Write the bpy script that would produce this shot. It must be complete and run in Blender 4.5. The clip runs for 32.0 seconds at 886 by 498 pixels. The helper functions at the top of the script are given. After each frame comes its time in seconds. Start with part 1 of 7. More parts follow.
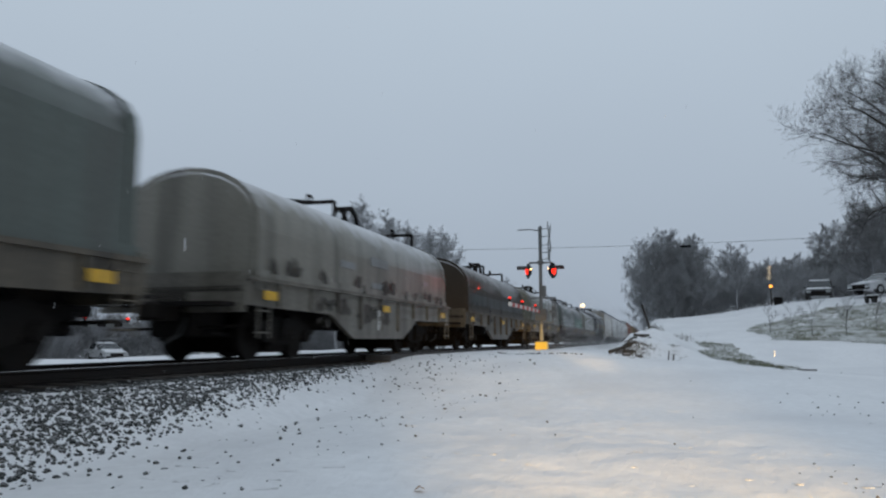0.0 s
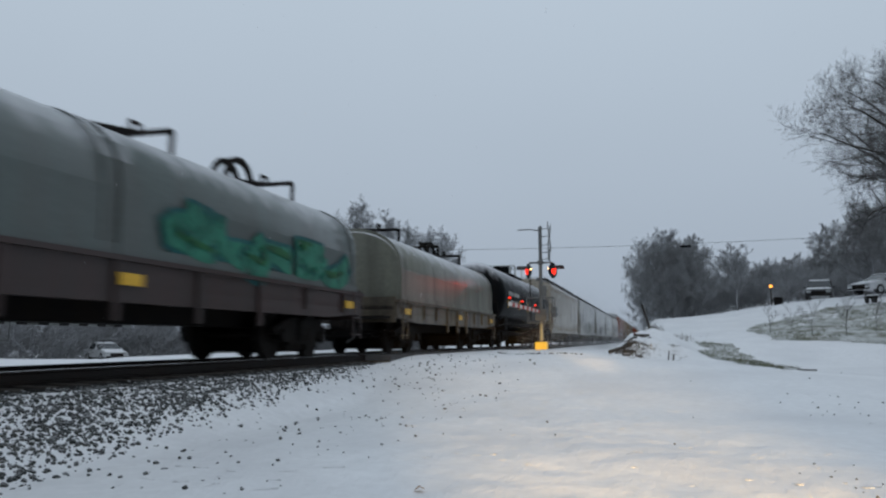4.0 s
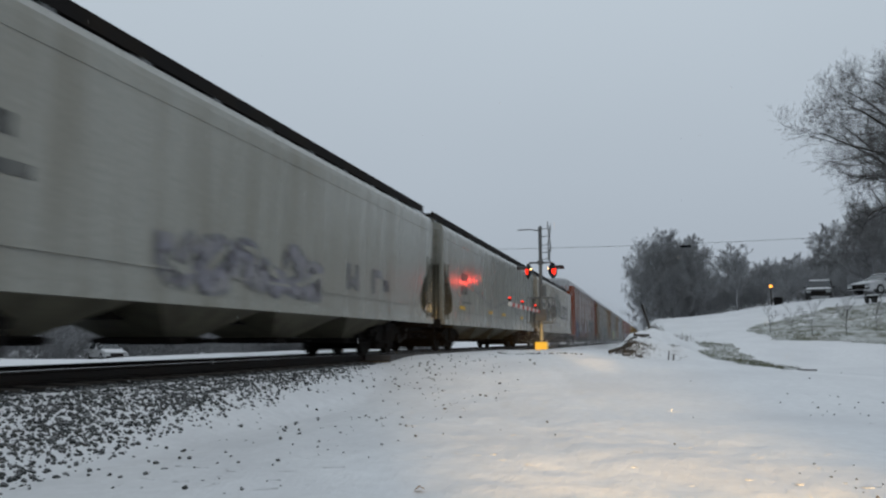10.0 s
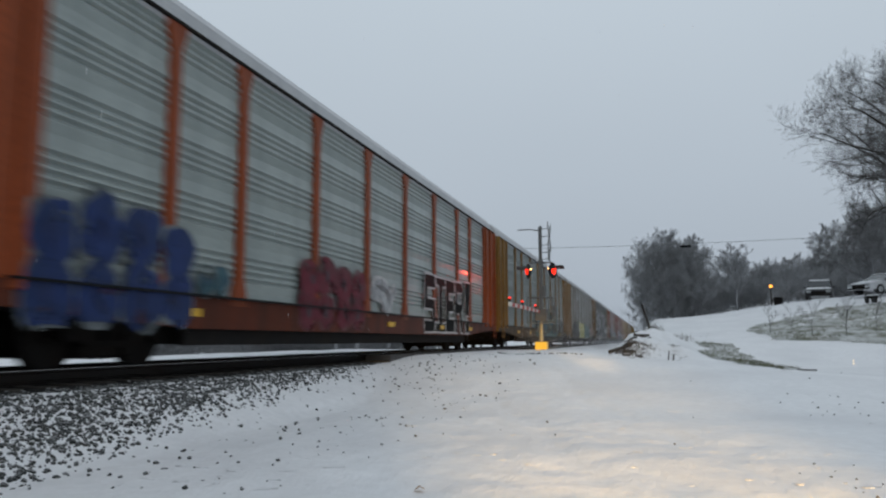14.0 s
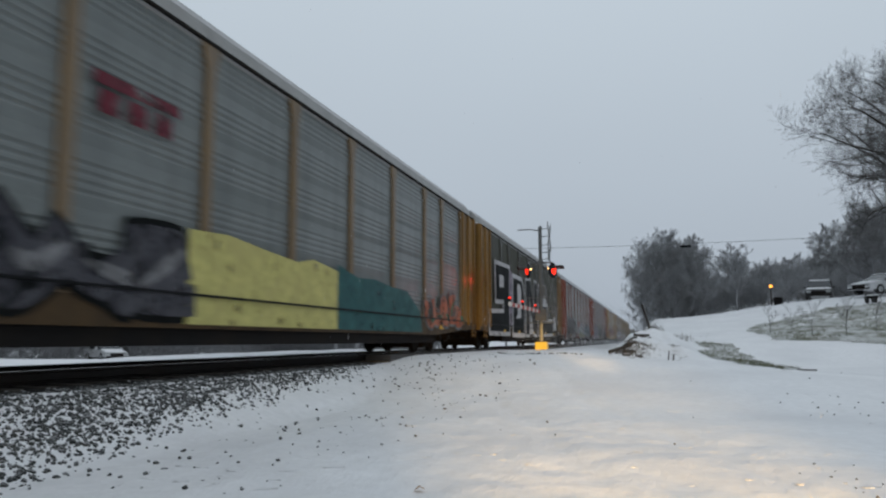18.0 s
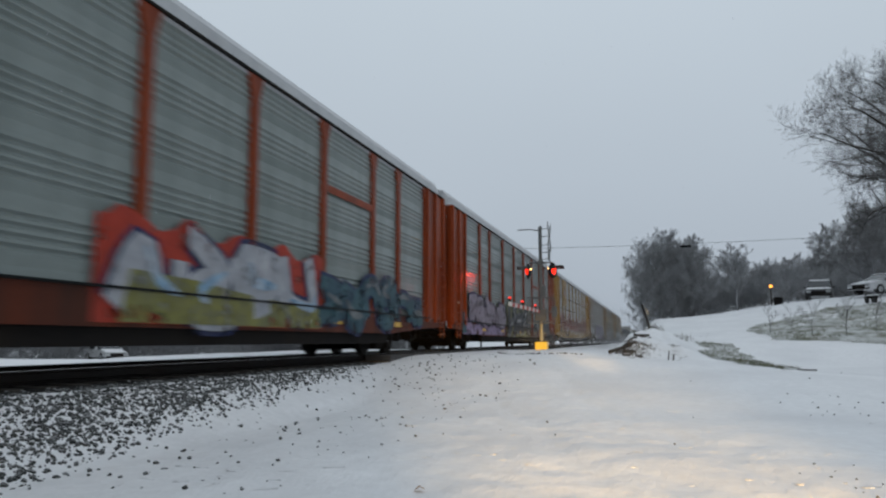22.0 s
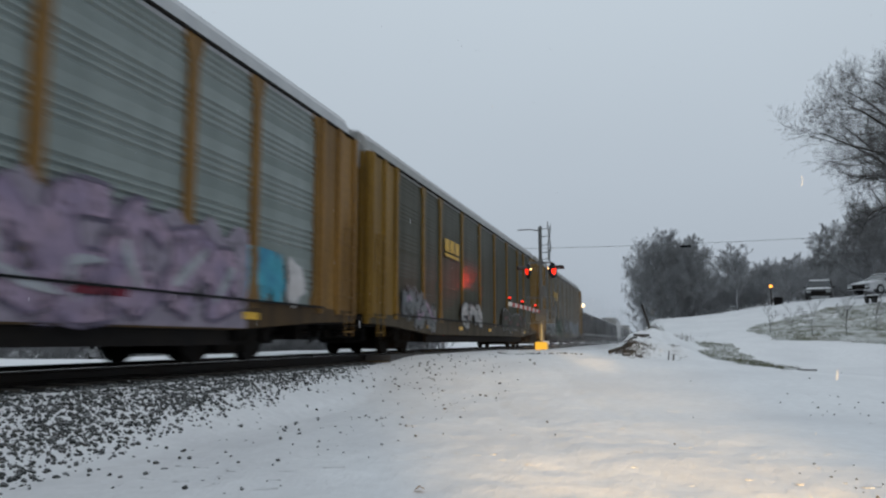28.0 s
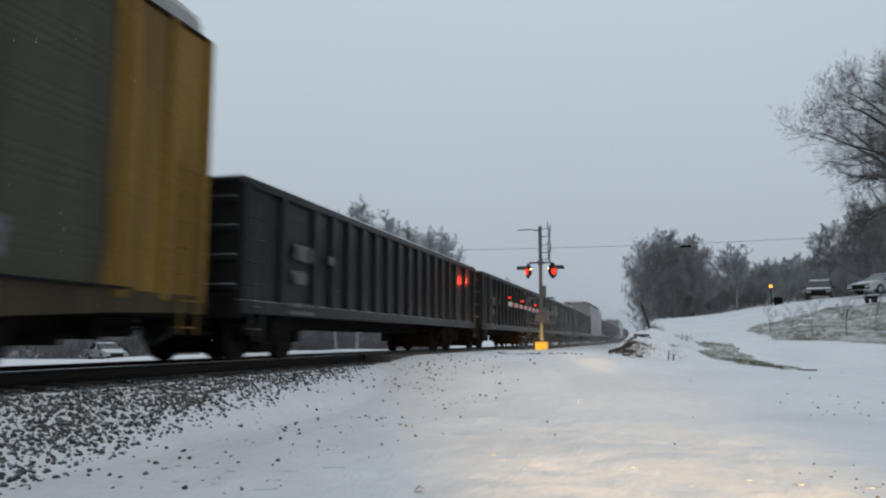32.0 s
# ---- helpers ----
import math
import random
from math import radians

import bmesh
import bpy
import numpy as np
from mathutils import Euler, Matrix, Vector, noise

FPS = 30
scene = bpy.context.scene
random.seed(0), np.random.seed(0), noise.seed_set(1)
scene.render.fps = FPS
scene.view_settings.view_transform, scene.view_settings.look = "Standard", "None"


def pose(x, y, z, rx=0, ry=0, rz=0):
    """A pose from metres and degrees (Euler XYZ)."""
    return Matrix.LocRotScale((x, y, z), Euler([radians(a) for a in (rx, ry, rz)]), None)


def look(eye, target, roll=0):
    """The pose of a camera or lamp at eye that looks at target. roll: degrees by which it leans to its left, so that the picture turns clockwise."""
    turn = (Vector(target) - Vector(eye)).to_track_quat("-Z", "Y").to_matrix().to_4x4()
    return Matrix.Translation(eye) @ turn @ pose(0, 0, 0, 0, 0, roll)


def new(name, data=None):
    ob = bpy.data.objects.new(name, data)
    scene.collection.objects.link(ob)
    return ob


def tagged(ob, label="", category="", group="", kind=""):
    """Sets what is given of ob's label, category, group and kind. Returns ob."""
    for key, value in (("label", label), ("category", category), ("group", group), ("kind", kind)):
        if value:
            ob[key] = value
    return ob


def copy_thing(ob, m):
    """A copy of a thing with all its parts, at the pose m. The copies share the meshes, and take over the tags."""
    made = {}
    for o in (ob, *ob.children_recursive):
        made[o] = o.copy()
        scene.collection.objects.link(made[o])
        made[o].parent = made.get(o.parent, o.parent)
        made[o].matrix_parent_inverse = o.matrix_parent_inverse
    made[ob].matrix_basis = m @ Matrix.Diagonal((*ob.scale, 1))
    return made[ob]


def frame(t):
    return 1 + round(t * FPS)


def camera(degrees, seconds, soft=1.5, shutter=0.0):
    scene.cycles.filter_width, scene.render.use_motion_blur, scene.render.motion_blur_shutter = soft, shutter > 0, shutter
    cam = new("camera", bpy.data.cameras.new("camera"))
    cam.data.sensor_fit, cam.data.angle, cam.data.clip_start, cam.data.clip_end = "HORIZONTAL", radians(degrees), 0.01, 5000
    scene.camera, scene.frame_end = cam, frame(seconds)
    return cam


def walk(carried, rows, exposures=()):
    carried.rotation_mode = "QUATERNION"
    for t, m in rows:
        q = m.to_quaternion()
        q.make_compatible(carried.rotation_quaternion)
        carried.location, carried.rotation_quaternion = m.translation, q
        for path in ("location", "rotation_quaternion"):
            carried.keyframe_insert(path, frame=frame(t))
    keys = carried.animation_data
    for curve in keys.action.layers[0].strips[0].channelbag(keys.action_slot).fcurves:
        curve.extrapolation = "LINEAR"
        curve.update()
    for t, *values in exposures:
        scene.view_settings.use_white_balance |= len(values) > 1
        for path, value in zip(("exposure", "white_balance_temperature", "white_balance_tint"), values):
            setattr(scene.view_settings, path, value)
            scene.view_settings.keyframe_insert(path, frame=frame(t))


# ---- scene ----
# A freight train passes a snowy rural level crossing at dusk.
# Track runs along +y, rail tops lie at z = 0, the camera stands at the origin.
TRACK_X = -8.16

cam = camera(60.4, 32.0, soft=2.2, shutter=0.5)
EYE = pose(0, 0, 0.372, 96.816, 0, 15.295)
walk(cam, [(0.0, EYE), (32.0, EYE)], [(0.0, -0.10, 6220, 10), (6.0, -0.09, 6250, 10), (7.2, -0.09, 6480, 10), (15.0, 0.0, 6500, 10), (32.0, 0.03, 6520, 10)])

# ---- sky and light ----
world = bpy.data.worlds.new("overcast_sky")
world.use_nodes = True
scene.world = world
wn, wl = world.node_tree.nodes, world.node_tree.links
bg = wn["Background"]
tc = wn.new("ShaderNodeTexCoord")
sep = wn.new("ShaderNodeSeparateXYZ")
wl.new(tc.outputs["Generated"], sep.inputs[0])
ramp = wn.new("ShaderNodeValToRGB")
wl.new(sep.outputs["Z"], ramp.inputs[0])
el = ramp.color_ramp.elements
el[0].position, el[0].color = 0.0, (0.372, 0.425, 0.490, 1)
el[1].position, el[1].color = 0.55, (0.545, 0.625, 0.695, 1)
mid = ramp.color_ramp.elements.new(0.2)
mid.color = (0.445, 0.510, 0.580, 1)
cloud = wn.new("ShaderNodeTexNoise")
cloud.inputs["Scale"].default_value = 1.6
cloud.inputs["Detail"].default_value = 3
wl.new(tc.outputs["Generated"], cloud.inputs["Vector"])
cm = wn.new("ShaderNodeMapRange")
cm.inputs["To Min"].default_value, cm.inputs["To Max"].default_value = 0.95, 1.05
wl.new(cloud.outputs["Fac"], cm.inputs["Value"])
mul = wn.new("ShaderNodeVectorMath")
mul.operation = "SCALE"
wl.new(ramp.outputs["Color"], mul.inputs[0])
wl.new(cm.outputs["Result"], mul.inputs["Scale"])
wl.new(mul.outputs["Vector"], bg.inputs["Color"])
bg.inputs["Strength"].default_value = 1.0

sun = new("sun", bpy.data.lights.new("sun", "SUN"))
sun.data.energy, sun.data.angle, sun.data.color = 0.30, radians(50), (1.0, 0.97, 0.93)
sun.matrix_world = look((30, -20, 60), (0, 20, 0))


def spot(name, eye, target, watts, degrees, blend, color, radius):
    """A lamp that shines from eye to target."""
    ob = new(name, bpy.data.lights.new(name, "SPOT"))
    d = ob.data
    d.energy, d.spot_size, d.spot_blend, d.color, d.shadow_soft_size = watts, radians(degrees), blend, color, radius
    ob.matrix_world = look(eye, target)
    return ob


# headlights of a car that waits behind the camera
WARM = (1.0, 0.62, 0.22)
spot("headlamp", (2.4, -4.0, 0.75), (-0.50, 8.9, -0.72), 13500, 24, 1.0, WARM, 0.12)
spot("headlamp", (3.8, -3.6, 0.75), (-4.6, 33.0, 0.10), 62000, 4.4, 1.0, WARM, 0.12)


# ---- materials ----
def material(name, base, rough=0.6, metal=0.0, vary=0.25, scale=3.0, fine=40.0, bump=0.1, dirt=None, dirt_amount=0.5,
             streak=(1, 1, 1), spec=0.5, random=0.0, snow=0.0, coat=0.0):
    """A surface with broad stains, fine grain and relief. streak stretches the stains; dirt is the colour of the grime."""
    m = bpy.data.materials.new(name)
    m.use_nodes = True
    n, l = m.node_tree.nodes, m.node_tree.links
    b = n["Principled BSDF"]
    b.inputs["Roughness"].default_value, b.inputs["Metallic"].default_value = rough, metal
    b.inputs["Specular IOR Level"].default_value = spec
    b.inputs["Coat Weight"].default_value = coat
    t = n.new("ShaderNodeTexCoord")
    mp = n.new("ShaderNodeMapping")
    mp.inputs["Scale"].default_value = streak
    l.new(t.outputs["Object"], mp.inputs[0])
    a = n.new("ShaderNodeTexNoise")
    a.inputs["Scale"].default_value, a.inputs["Detail"].default_value = scale, 5
    l.new(mp.outputs[0], a.inputs["Vector"])
    f = n.new("ShaderNodeTexNoise")
    f.inputs["Scale"].default_value, f.inputs["Detail"].default_value = fine, 3
    l.new(t.outputs["Object"], f.inputs["Vector"])
    dark = tuple(c * (1 - vary) for c in base)
    light = tuple(min(1, c * (1 + vary)) for c in base)
    r = n.new("ShaderNodeValToRGB")
    r.color_ramp.elements[0].position, r.color_ramp.elements[0].color = 0.3, (*dark, 1)
    r.color_ramp.elements[1].position, r.color_ramp.elements[1].color = 0.7, (*light, 1)
    l.new(f.outputs["Fac"], r.inputs[0])
    col = r.outputs[0]
    mix = n.new("ShaderNodeMixRGB")
    r2 = n.new("ShaderNodeValToRGB")
    r2.color_ramp.elements[0].position, r2.color_ramp.elements[0].color = 0.42, (0, 0, 0, 1)
    r2.color_ramp.elements[1].position, r2.color_ramp.elements[1].color = 0.72, (dirt_amount,) * 3 + (1,)
    l.new(a.outputs["Fac"], r2.inputs[0])
    l.new(r2.outputs[0], mix.inputs["Fac"])
    l.new(col, mix.inputs["Color1"])
    mix.inputs["Color2"].default_value = (*(dirt or tuple(c * 0.5 for c in base)), 1)
    col = mix.outputs[0]
    if random:
        oi = n.new("ShaderNodeObjectInfo")
        hs = n.new("ShaderNodeHueSaturation")
        mr = n.new("ShaderNodeMapRange")
        mr.inputs["To Min"].default_value, mr.inputs["To Max"].default_value = 1 - random, 1 + random
        l.new(oi.outputs["Random"], mr.inputs["Value"])
        l.new(mr.outputs["Result"], hs.inputs["Value"])
        l.new(col, hs.inputs["Color"])
        col = hs.outputs[0]
    if snow:
        # snow that has settled on what faces upwards
        g = n.new("ShaderNodeNewGeometry")
        sz = n.new("ShaderNodeSeparateXYZ")
        l.new(g.outputs["Normal"], sz.inputs[0])
        ad = n.new("ShaderNodeMath")
        ad.operation = "MULTIPLY_ADD"
        ad.inputs[1].default_value = 0.9
        l.new(a.outputs["Fac"], ad.inputs[0])
        l.new(sz.outputs["Z"], ad.inputs[2])
        sr = n.new("ShaderNodeMapRange")
        sr.inputs["From Min"].default_value, sr.inputs["From Max"].default_value = 0.85, 1.35
        sr.inputs["To Max"].default_value = snow
        l.new(ad.outputs[0], sr.inputs["Value"])
        sm = n.new("ShaderNodeMixRGB")
        l.new(sr.outputs["Result"], sm.inputs["Fac"])
        l.new(col, sm.inputs["Color1"])
        sm.inputs["Color2"].default_value = (0.62, 0.63, 0.66, 1)
        col = sm.outputs[0]
    l.new(col, b.inputs["Base Color"])
    if bump:
        bp = n.new("ShaderNodeBump")
        bp.inputs["Strength"].default_value, bp.inputs["Distance"].default_value = bump, 0.02
        l.new(f.outputs["Fac"], bp.inputs["Height"])
        l.new(bp.outputs[0], b.inputs["Normal"])
    rr = n.new("ShaderNodeMapRange")
    rr.inputs["To Min"].default_value, rr.inputs["To Max"].default_value = max(0.02, rough - 0.12), min(1, rough + 0.12)
    l.new(a.outputs["Fac"], rr.inputs["Value"])
    l.new(rr.outputs["Result"], b.inputs["Roughness"])
    return m


def glow(name, color, strength):
    m = bpy.data.materials.new(name)
    m.use_nodes = True
    b = m.node_tree.nodes["Principled BSDF"]
    b.inputs["Base Color"].default_value = (*color, 1)
    b.inputs["Emission Color"].default_value = (*color, 1)
    b.inputs["Emission Strength"].default_value = strength
    return m


GRIME = (0.06, 0.055, 0.05)
DOWN = (2.5, 2.5, 0.25)


def paint(name, base, dirt=GRIME, amount=0.45, rough=0.42, vary=0.12, streak=DOWN, snow=0.0, coat=0.28):
    m = material(name, base, rough, vary=vary, scale=0.9, fine=14, bump=0.04, dirt=dirt, dirt_amount=amount, streak=streak, spec=0.7 * coat, snow=snow, coat=coat)
    n, l = m.node_tree.nodes, m.node_tree.links
    b = n["Principled BSDF"]
    b.inputs["Coat Roughness"].default_value = 0.07
    # faint lengthwise waves in the sheet metal
    t = n.new("ShaderNodeTexCoord")
    mp = n.new("ShaderNodeMapping")
    mp.inputs["Scale"].default_value = (1.0, 0.03, 5.0)
    l.new(t.outputs["Object"], mp.inputs[0])
    z = n.new("ShaderNodeTexNoise")
    z.inputs["Scale"].default_value, z.inputs["Detail"].default_value = 1.6, 3
    l.new(mp.outputs[0], z.inputs["Vector"])
    bp = n.new("ShaderNodeBump")
    bp.inputs["Strength"].default_value, bp.inputs["Distance"].default_value = 0.5, 0.024
    l.new(z.outputs["Fac"], bp.inputs["Height"])
    l.new(bp.outputs[0], b.inputs["Coat Normal"])
    return m


SNOW = material("snow", (0.73, 0.735, 0.75), 0.6, vary=0.05, scale=0.45, fine=7, bump=0.22, dirt=(0.61, 0.615, 0.635), dirt_amount=0.7, spec=0.25)


def trodden():
    """Crusts, clods and small hollows for the snow's relief."""
    n, l = SNOW.node_tree.nodes, SNOW.node_tree.links
    t = n.new("ShaderNodeTexCoord")
    first = n["Bump"]
    last = first.outputs[0]
    for scale, squash, height in ((22.0, 0.7, 0.003), (2.2, 0.35, 0.013)):
        mp = n.new("ShaderNodeMapping")
        mp.inputs["Scale"].default_value = (1.0, squash, 1.0)
        l.new(t.outputs["Object"], mp.inputs[0])
        z = n.new("ShaderNodeTexNoise")
        z.inputs["Scale"].default_value, z.inputs["Detail"].default_value, z.inputs["Roughness"].default_value = scale, 4, 0.62
        l.new(mp.outputs[0], z.inputs["Vector"])
        r = n.new("ShaderNodeMapRange")
        r.inputs["From Min"].default_value, r.inputs["From Max"].default_value = 0.42, 0.66
        l.new(z.outputs["Fac"], r.inputs["Value"])
        b = n.new("ShaderNodeBump")
        b.inputs["Strength"].default_value, b.inputs["Distance"].default_value = 0.8, height
        l.new(r.outputs["Result"], b.inputs["Height"])
        l.new(last, b.inputs["Normal"])
        last = b.outputs[0]
    l.new(last, n["Principled BSDF"].inputs["Normal"])


trodden()
STONE = material("ballast_stone", (0.036, 0.040, 0.039), 0.8, vary=0.7, scale=6, fine=5.0, bump=0.2, dirt=(0.105, 0.100, 0.088), dirt_amount=0.7, spec=0.12, snow=0.35)
RAIL = material("rail_steel", (0.014, 0.012, 0.011), 0.65, 0.2, scale=1, fine=30, dirt=(0.024, 0.016, 0.012), dirt_amount=0.7, spec=0.2)
POLISHED = material("polished_rail_head", (0.55, 0.55, 0.56), 0.22, 1.0, vary=0.1, fine=60, dirt=(0.3, 0.3, 0.3))
TIMBER = material("creosoted_timber", (0.045, 0.038, 0.032), 0.85, scale=2, fine=30, bump=0.4)
ASPHALT = material("asphalt_panel", (0.05, 0.05, 0.052), 0.85, fine=60, bump=0.3)
BARK = material("winter_bark", (0.060, 0.056, 0.053), 0.9, vary=0.3, scale=2, fine=15, bump=0.5, dirt=(0.035, 0.032, 0.03), spec=0.1)
# twig colour lightened a little for haze
TWIG = material("fine_twigs", (0.115, 0.113, 0.115), 0.9, vary=0.25, scale=1, fine=5, bump=0.0, dirt=(0.05, 0.048, 0.046), spec=0.1)
# far bark and twigs: distance haze put into the base colour, paler and bluer
FARBARK = material("haze_pale_far_bark", (0.25, 0.253, 0.262), 0.9, vary=0.25, scale=2, fine=8, bump=0.2, dirt=(0.09, 0.09, 0.095), spec=0.1)
FARTWIG = material("haze_pale_far_twigs", (0.30, 0.308, 0.32), 0.9, vary=0.2, scale=0.3, fine=2, bump=0.0, dirt=(0.27, 0.265, 0.265), spec=0.1)
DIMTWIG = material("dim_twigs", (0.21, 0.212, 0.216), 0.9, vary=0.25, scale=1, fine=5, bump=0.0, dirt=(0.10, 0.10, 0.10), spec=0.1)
GALV = material("galvanised_steel", (0.40, 0.42, 0.42), 0.5, 0.35, vary=0.1, scale=1.2, fine=20, dirt=(0.2, 0.2, 0.2), dirt_amount=0.6)
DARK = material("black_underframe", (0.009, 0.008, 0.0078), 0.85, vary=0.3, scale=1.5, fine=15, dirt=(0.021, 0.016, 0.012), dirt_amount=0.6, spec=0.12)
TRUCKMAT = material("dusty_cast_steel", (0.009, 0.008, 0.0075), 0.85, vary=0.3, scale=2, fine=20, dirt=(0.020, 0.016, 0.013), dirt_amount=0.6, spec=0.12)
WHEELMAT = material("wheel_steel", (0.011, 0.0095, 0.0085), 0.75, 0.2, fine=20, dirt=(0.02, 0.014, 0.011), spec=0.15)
BLACK = material("black_paint", (0.0040, 0.0048, 0.0055), 0.5, vary=0.2, scale=0.9, fine=14, bump=0.04, dirt=(0.012, 0.012, 0.012), dirt_amount=0.4, streak=DOWN, spec=0.09, snow=0.75)
TANKBLACK = material("glossy_tank_black", (0.0022, 0.0027, 0.0032), 0.42, vary=0.2, scale=0.9, fine=14, bump=0.03, dirt=(0.006, 0.006, 0.006), dirt_amount=0.4, streak=DOWN, spec=0.05, snow=0.95)
FADED = paint("faded_white_stencil", (0.34, 0.34, 0.32), (0.10, 0.10, 0.095), 0.8)
WHITE = paint("white_paint", (0.62, 0.62, 0.60), (0.25, 0.24, 0.22), 0.4)
YELLOW = paint("yellow_reflective_strip", (0.62, 0.36, 0.02), GRIME, 0.3)
RED = paint("red_paint", (0.45, 0.03, 0.02), GRIME, 0.2)
GREYPAINT = paint("grey_paint", (0.20, 0.21, 0.21), GRIME, 0.4)
GLASS = material("dark_glass", (0.02, 0.024, 0.028), 0.08, vary=0.1, bump=0, spec=0.8)
RUBBER = material("tyre_rubber", (0.02, 0.02, 0.02), 0.85)
RED_GLOW = glow("red_signal_lens", (1.0, 0.022, 0.006), 1.8)
PEEP_GLOW = glow("orange_peep_lamp", (1.0, 0.50, 0.16), 7)
ORANGE_GLOW = glow("sodium_lamp", (1.0, 0.40, 0.05), 2.2)
WARM_GLOW = glow("warm_far_lamp", (1.0, 0.72, 0.40), 2.5)


# ---- mesh helpers ----
class Shape:
    """Collects corners and faces of one mesh."""

    def __init__(self):
        self.v, self.f, self.s = [], [], []

    def add(self, verts, faces, smooth=False):
        k = len(self.v)
        self.v += [tuple(p) for p in verts]
        self.f += [tuple(i + k for i in q) for q in faces]
        self.s += [smooth] * len(faces)
        return self

    def box(self, x0, x1, y0, y1, z0, z1, bevel=0.0):
        x0, x1, y0, y1, z0, z1 = min(x0, x1), max(x0, x1), min(y0, y1), max(y0, y1), min(z0, z1), max(z0, z1)
        if not bevel:
            p = [(x, y, z) for z in (z0, z1) for x, y in ((x0, y0), (x1, y0), (x1, y1), (x0, y1))]
            return self.add(p, [(3, 2, 1, 0), (4, 5, 6, 7), (0, 1, 5, 4), (1, 2, 6, 5), (2, 3, 7, 6), (3, 0, 4, 7)])
        b = bevel
        ring = lambda z, i: [(x0 + i, y0 + i + b, z), (x0 + i + b, y0 + i, z), (x1 - i - b, y0 + i, z), (x1 - i, y0 + i + b, z),
                             (x1 - i, y1 - i - b, z), (x1 - i - b, y1 - i, z), (x0 + i + b, y1 - i, z), (x0 + i, y1 - i - b, z)]
        rings = [ring(z0, b), ring(z0 + b, 0), ring(z1 - b, 0), ring(z1, b)]
        return self.loft(rings, caps=True)

    def loft(self, rings, caps=True, smooth=False, closed=True):
        n = len(rings[0])
        p = [q for r in rings for q in r]
        faces = []
        for k in range(len(rings) - 1):
            for i in range(n if closed else n - 1):
                j = (i + 1) % n
                faces.append((k * n + i, k * n + j, (k + 1) * n + j, (k + 1) * n + i))
        self.add(p, faces, smooth)
        if caps:
            self.add(rings[0], [tuple(range(n - 1, -1, -1))])
            self.add(rings[-1], [tuple(range(n))])
        return self

    def along_y(self, profile, y0, y1):
        """A closed outline of (x, z) drawn out from y0 to y1."""
        return self.loft([[(x, y0, z) for x, z in profile], [(x, y1, z) for x, z in profile]])

    def along_x(self, profile, x0, x1):
        """A closed outline of (y, z) drawn out from x0 to x1."""
        return self.loft([[(x0, y, z) for y, z in profile], [(x1, y, z) for y, z in profile]])

    def rod(self, a, b, r, n=8, r2=None, caps=True):
        a, b = Vector(a), Vector(b)
        q = (b - a).to_track_quat("Z", "Y")
        r2 = r if r2 is None else r2
        ring = lambda c, rad: [c + q @ Vector((rad * math.cos(2 * math.pi * i / n), rad * math.sin(2 * math.pi * i / n), 0)) for i in range(n)]
        return self.loft([ring(a, r), ring(b, r2)], caps, smooth=n > 5)

    def path(self, pts, r, n=6):
        for a, b in zip(pts, pts[1:]):
            self.rod(a, b, r, n)
        return self

    def ball(self, c, r, n=8, squash=1.0):
        rings = []
        for k in range(1, n // 2 + 1):
            a = math.pi * k / (n // 2 + 1)
            rings.append([(c[0] + r * math.sin(a) * math.cos(2 * math.pi * i / n), c[1] + r * math.sin(a) * math.sin(2 * math.pi * i / n),
                           c[2] - r * squash * math.cos(a)) for i in range(n)])
        return self.loft(rings, True, True)

    def mesh(self, name, mat):
        me = bpy.data.meshes.new(name)
        me.from_pydata(self.v, [], self.f)
        me.polygons.foreach_set("use_smooth", self.s)
        me.materials.append(mat)
        me.update()
        return me


MESHES = {}


def part(name, shape, mat, parent, label="", at=None):
    """Links a shape, or a mesh already made, as one object under its thing."""
    me = shape.mesh(name, mat) if isinstance(shape, Shape) else shape
    ob = new(name, me)
    ob.parent = parent
    if at is not None:
        ob.matrix_basis = at
    return tagged(ob, label) if label else ob


def shared(key, make, mat):
    """The mesh of a shape that repeats: made once for each material."""
    k = (key, mat.name)
    if k not in MESHES:
        MESHES[k] = make().mesh(key, mat)
    return MESHES[k]


def thing(name, label, category, m=None, group="", kind=""):
    ob = new(name)
    ob.empty_display_size = 0.2
    if m is not None:
        ob.matrix_basis = m
    return tagged(ob, label, category, group, kind)


def single(name, shape, mat, label, category, m=None, group="", kind=""):
    ob = new(name, shape.mesh(name, mat))
    if m is not None:
        ob.matrix_basis = m
    return tagged(ob, label, category, group, kind)


def smooth(a, b, x):
    t = min(1.0, max(0.0, (x - a) / (b - a)))
    return t * t * (3 - 2 * t)


